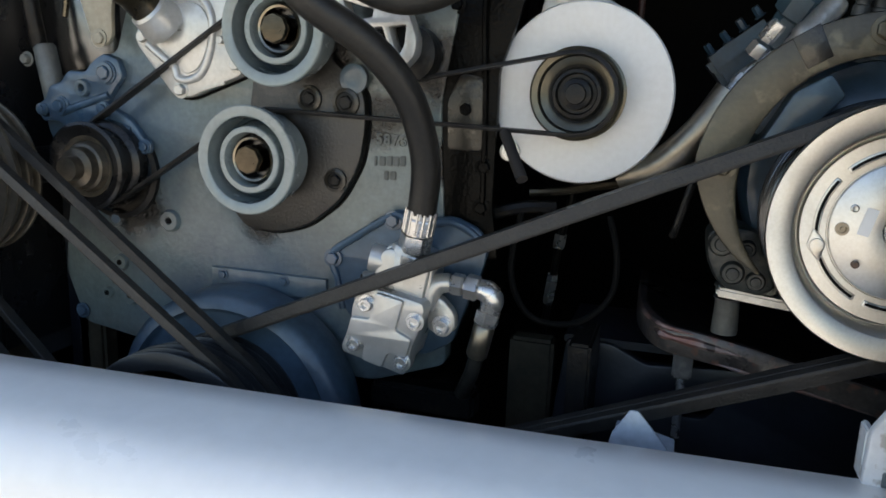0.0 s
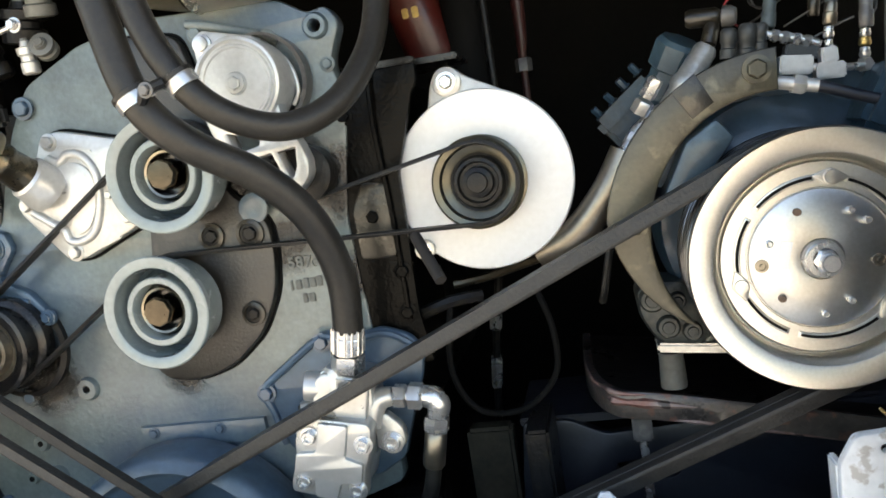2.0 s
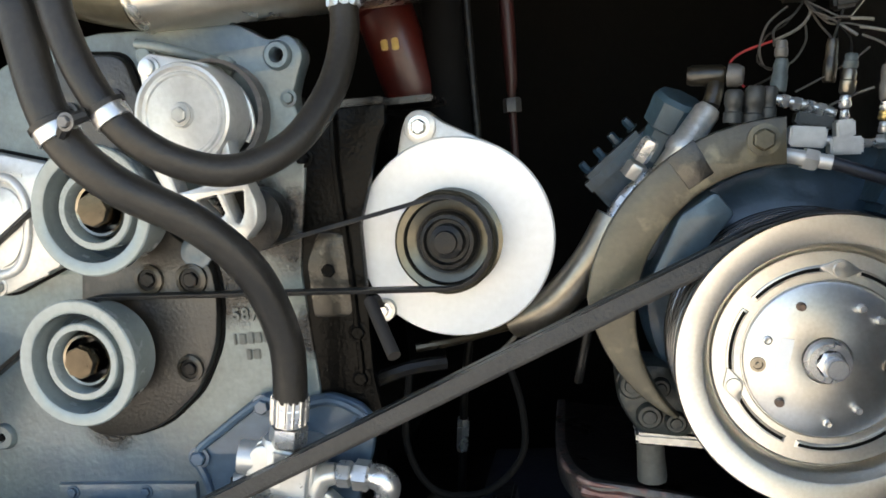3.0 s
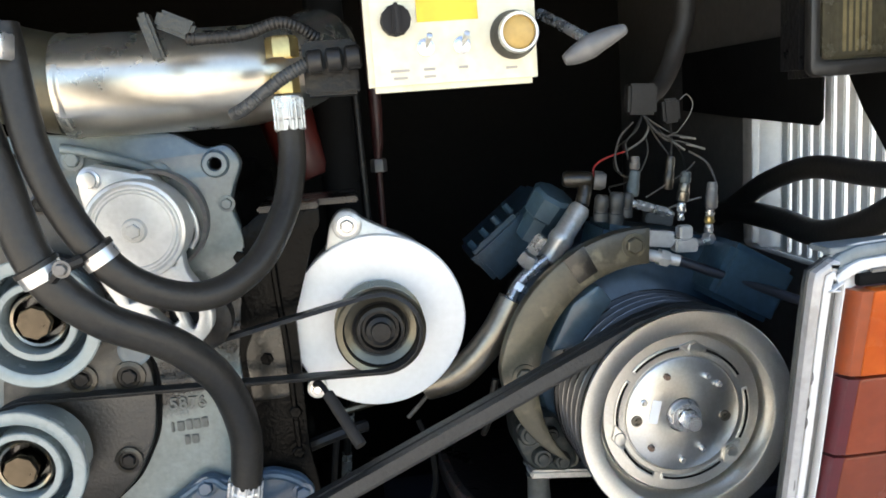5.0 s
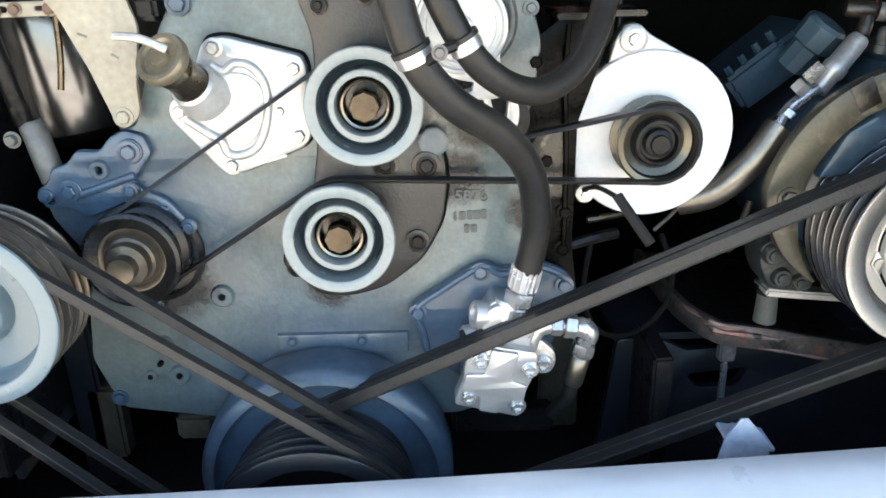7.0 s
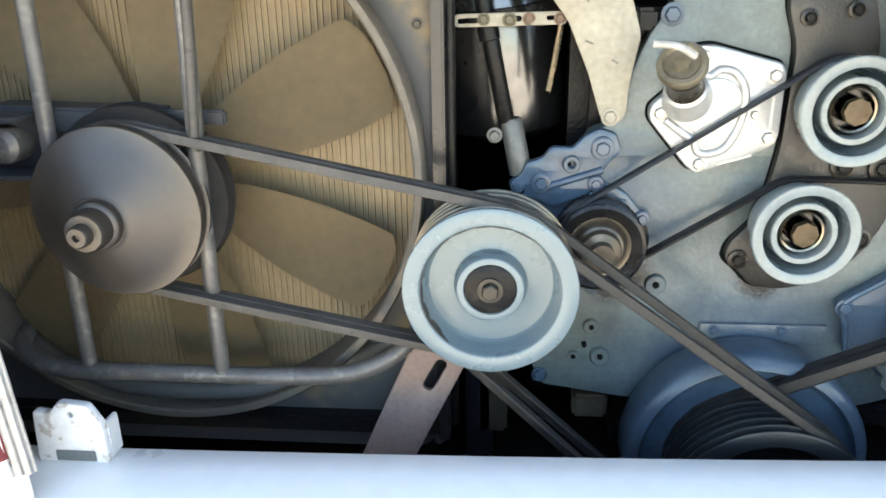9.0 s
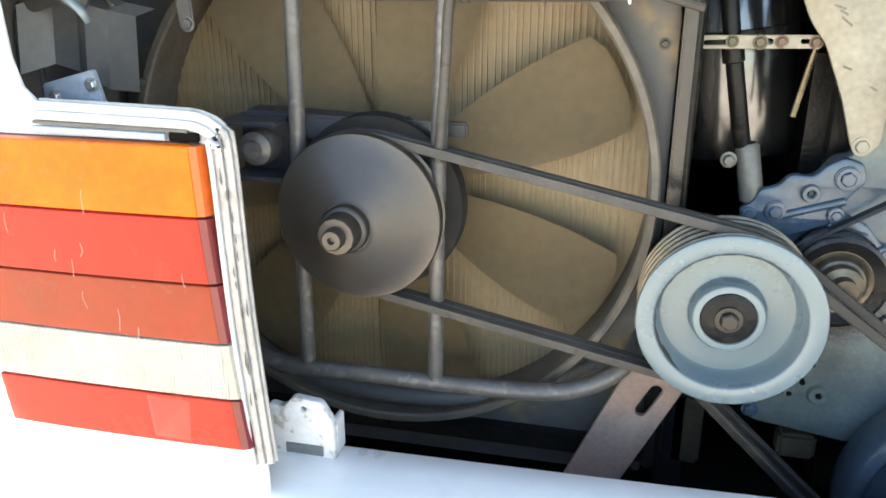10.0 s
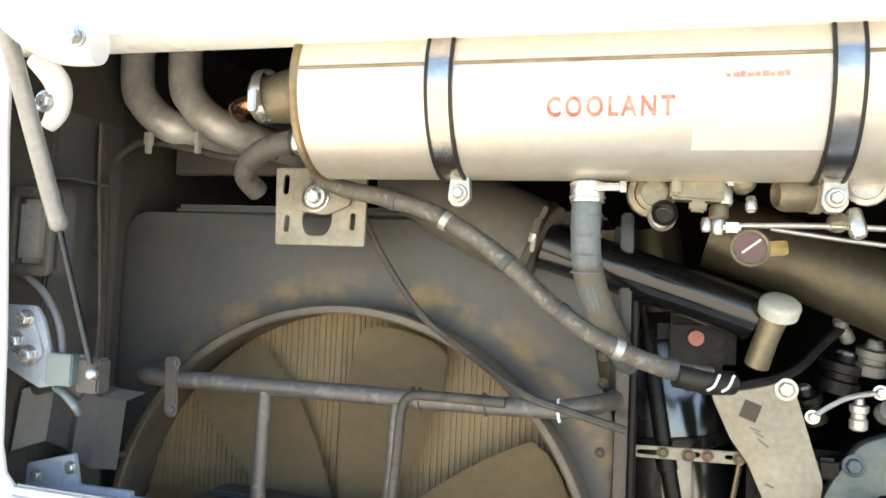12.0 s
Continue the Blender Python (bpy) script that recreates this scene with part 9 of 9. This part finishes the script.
tube(bm, [(-1.302, -0.16, 1.86), (-1.288, -0.16, 1.70), (-1.277, -0.16, 1.45)], 0.008, 8)
part("strip", bm, RUST_STRIP, t)
for z in (1.78, 1.66, 1.55):
    bolt(t, (-1.288, -0.168, z), 0.006, 0.004, RUST_STRIP)
t = thing("lamp_ledge", (-1.27, -0.25, 1.745), "thin grey sheet ledge above the work lamp", "bracket")
bm = bmesh.new()
box(bm, (-1.292, -0.235, 1.765), (0.08, 0.08, 0.003), 0.001, turned(0, 2, 0))
part("ledge", bm, SHROUD, t)
t = thing("stop_bracket", (-1.23, -0.3, 1.345), "pale blue angled stop bracket with two bolts", "bracket")
o = [(-1.272, 1.325), (-1.270, 1.357), (-1.195, 1.377), (-1.185, 1.335), (-1.10, 1.335), (-1.10, 1.322)]
part("plate", plate(rounded(o, 0.004), -0.306, -0.296, (), 0.002), PALE_BLUE, t)
bm = bmesh.new()
box(bm, (-1.17, -0.335, 1.325), (0.20, 0.075, 0.006), 0.001)
part("flange", bm, PALE_BLUE, t)
for x, z in ((-1.252, 1.341), (-1.197, 1.358)):
    bolt(t, (x, -0.307, z), 0.0065, 0.006, STEEL)
hat = thing("hatch_hinge", (-1.25, -0.42, 1.93), "white painted hinge arm of the raised engine hatch", "hinge")
bm = bmesh.new()
tube(bm, [(-1.235, -0.47, 2.0), (-1.198, -0.475, 1.958), (-1.158, -0.47, 1.922), (-1.118, -0.462, 1.902), (-1.078, -0.455, 1.897)], (0.03, 0.032, 0.032, 0.03, 0.024), 18)
part("arm", bm, WHITE, hat)
bm = bmesh.new()
tube(bm, [(-1.225, -0.39, 1.905), (-1.196, -0.385, 1.872), (-1.198, -0.38, 1.838), (-1.212, -0.38, 1.815)], (0.016, 0.017, 0.015, 0.009), 14)
part("knuckle", bm, WHITE, hat)
bolt(hat, (-1.085, -0.485, 1.897), 0.009, 0.012, STEEL)
bolt(hat, (-1.204, -0.396, 1.846), 0.010, 0.008, STEEL)

# ------------------------------------------------------------ yard behind the bus
def parked_van(x, y, z, heading):
    """Its tail stands at (x, y); it points away along heading."""
    van = thing("parked_van", (x, y, z), "white parked van with a bumper greyed for haze across the yard", "van")
    m = Matrix.Translation((x, y, z)) @ Matrix.Rotation(radians(heading), 4, "Z")

    def piece(name, at, size, bevel, mat, label=""):
        bm = bmesh.new()
        box(bm, at, size, bevel)
        bm.transform(m)
        return part(name, bm, mat, van, label)
    piece("body", (0, 2.4, 1.36), (1.86, 4.7, 1.86), 0.16, WHITE)
    # bumper coloured pale grey to paint in the haze
    piece("bumper", (0, 0.06, 0.72), (1.9, 0.22, 0.3), 0.05, GRIP_GREY, "plastic bumper greyed for haze")
    # grey block added to stand in for the van's shadow on the ground
    piece("shadow_block", (0, 2.3, 0.40), (1.7, 4.4, 0.28), 0.06, SWITCH_GREY)
    for side in (-1, 1):
        piece("rear_window", (0.39 * side, 0.045, 1.74), (0.66, 0.02, 0.58), 0.008, GLASS_DARK)
        piece("tail_lamp", (0.84 * side, 0.045, 1.24), (0.09, 0.03, 0.14), 0.008, RED)
        for dy in (0.9, 3.9):
            bm = bmesh.new()
            lathe(bm, [(0, 0), (0.2, 0.0), (0.22, 0.02), (0.31, 0.02), (0.33, -0.02), (0.33, -0.2), (0, -0.2)], (0.93 * side, dy, 0.33), (side, 0, 0), 28)
            bm.transform(m)
            part("wheel", bm, RUBBER, van)
    return van


VAN = (-12.18, 8.23)
parked_van(*VAN, yard_height(*VAN), 51)
TREE = Vector((-20.6, 14.0, 0))
TREE.z = yard_height(TREE.x, TREE.y)
tree = thing("tree", TREE, "small leafy tree beyond the parked van", "tree")
bm = bmesh.new()
tube(bm, [TREE, TREE + Vector((0.05, 0, 1.6)), TREE + Vector((0, 0.1, 3.2))], (0.16, 0.08), 10)
part("trunk", bm, BARK, tree)
random.seed(5)
verts, faces = [], []
for k in range(2600):
    u, v, w = random.gauss(0, 1), random.gauss(0, 1), random.gauss(0, 1)
    n_ = math.sqrt(u * u + v * v + w * w) or 1
    rr = 1.5 * random.random() ** 0.4 * (0.8 + 0.3 * math.sin(3 * u) * math.cos(2 * w))
    c = Vector((u / n_ * rr * 1.2, v / n_ * rr, 4.3 + w / n_ * rr))
    a = Vector((random.uniform(-1, 1), random.uniform(-1, 1), random.uniform(-1, 1))).normalized() * 0.11
    b = a.orthogonal() * 0.55
    i0 = len(verts)
    verts += [c - a, c + b, c + a, c - b]
    faces.append((i0, i0 + 1, i0 + 2, i0 + 3))
me = bpy.data.meshes.new("crown")
me.from_pydata(verts, [], faces)
me.materials.append(FOLIAGE)
crown = new("crown", me)
crown.parent = tree
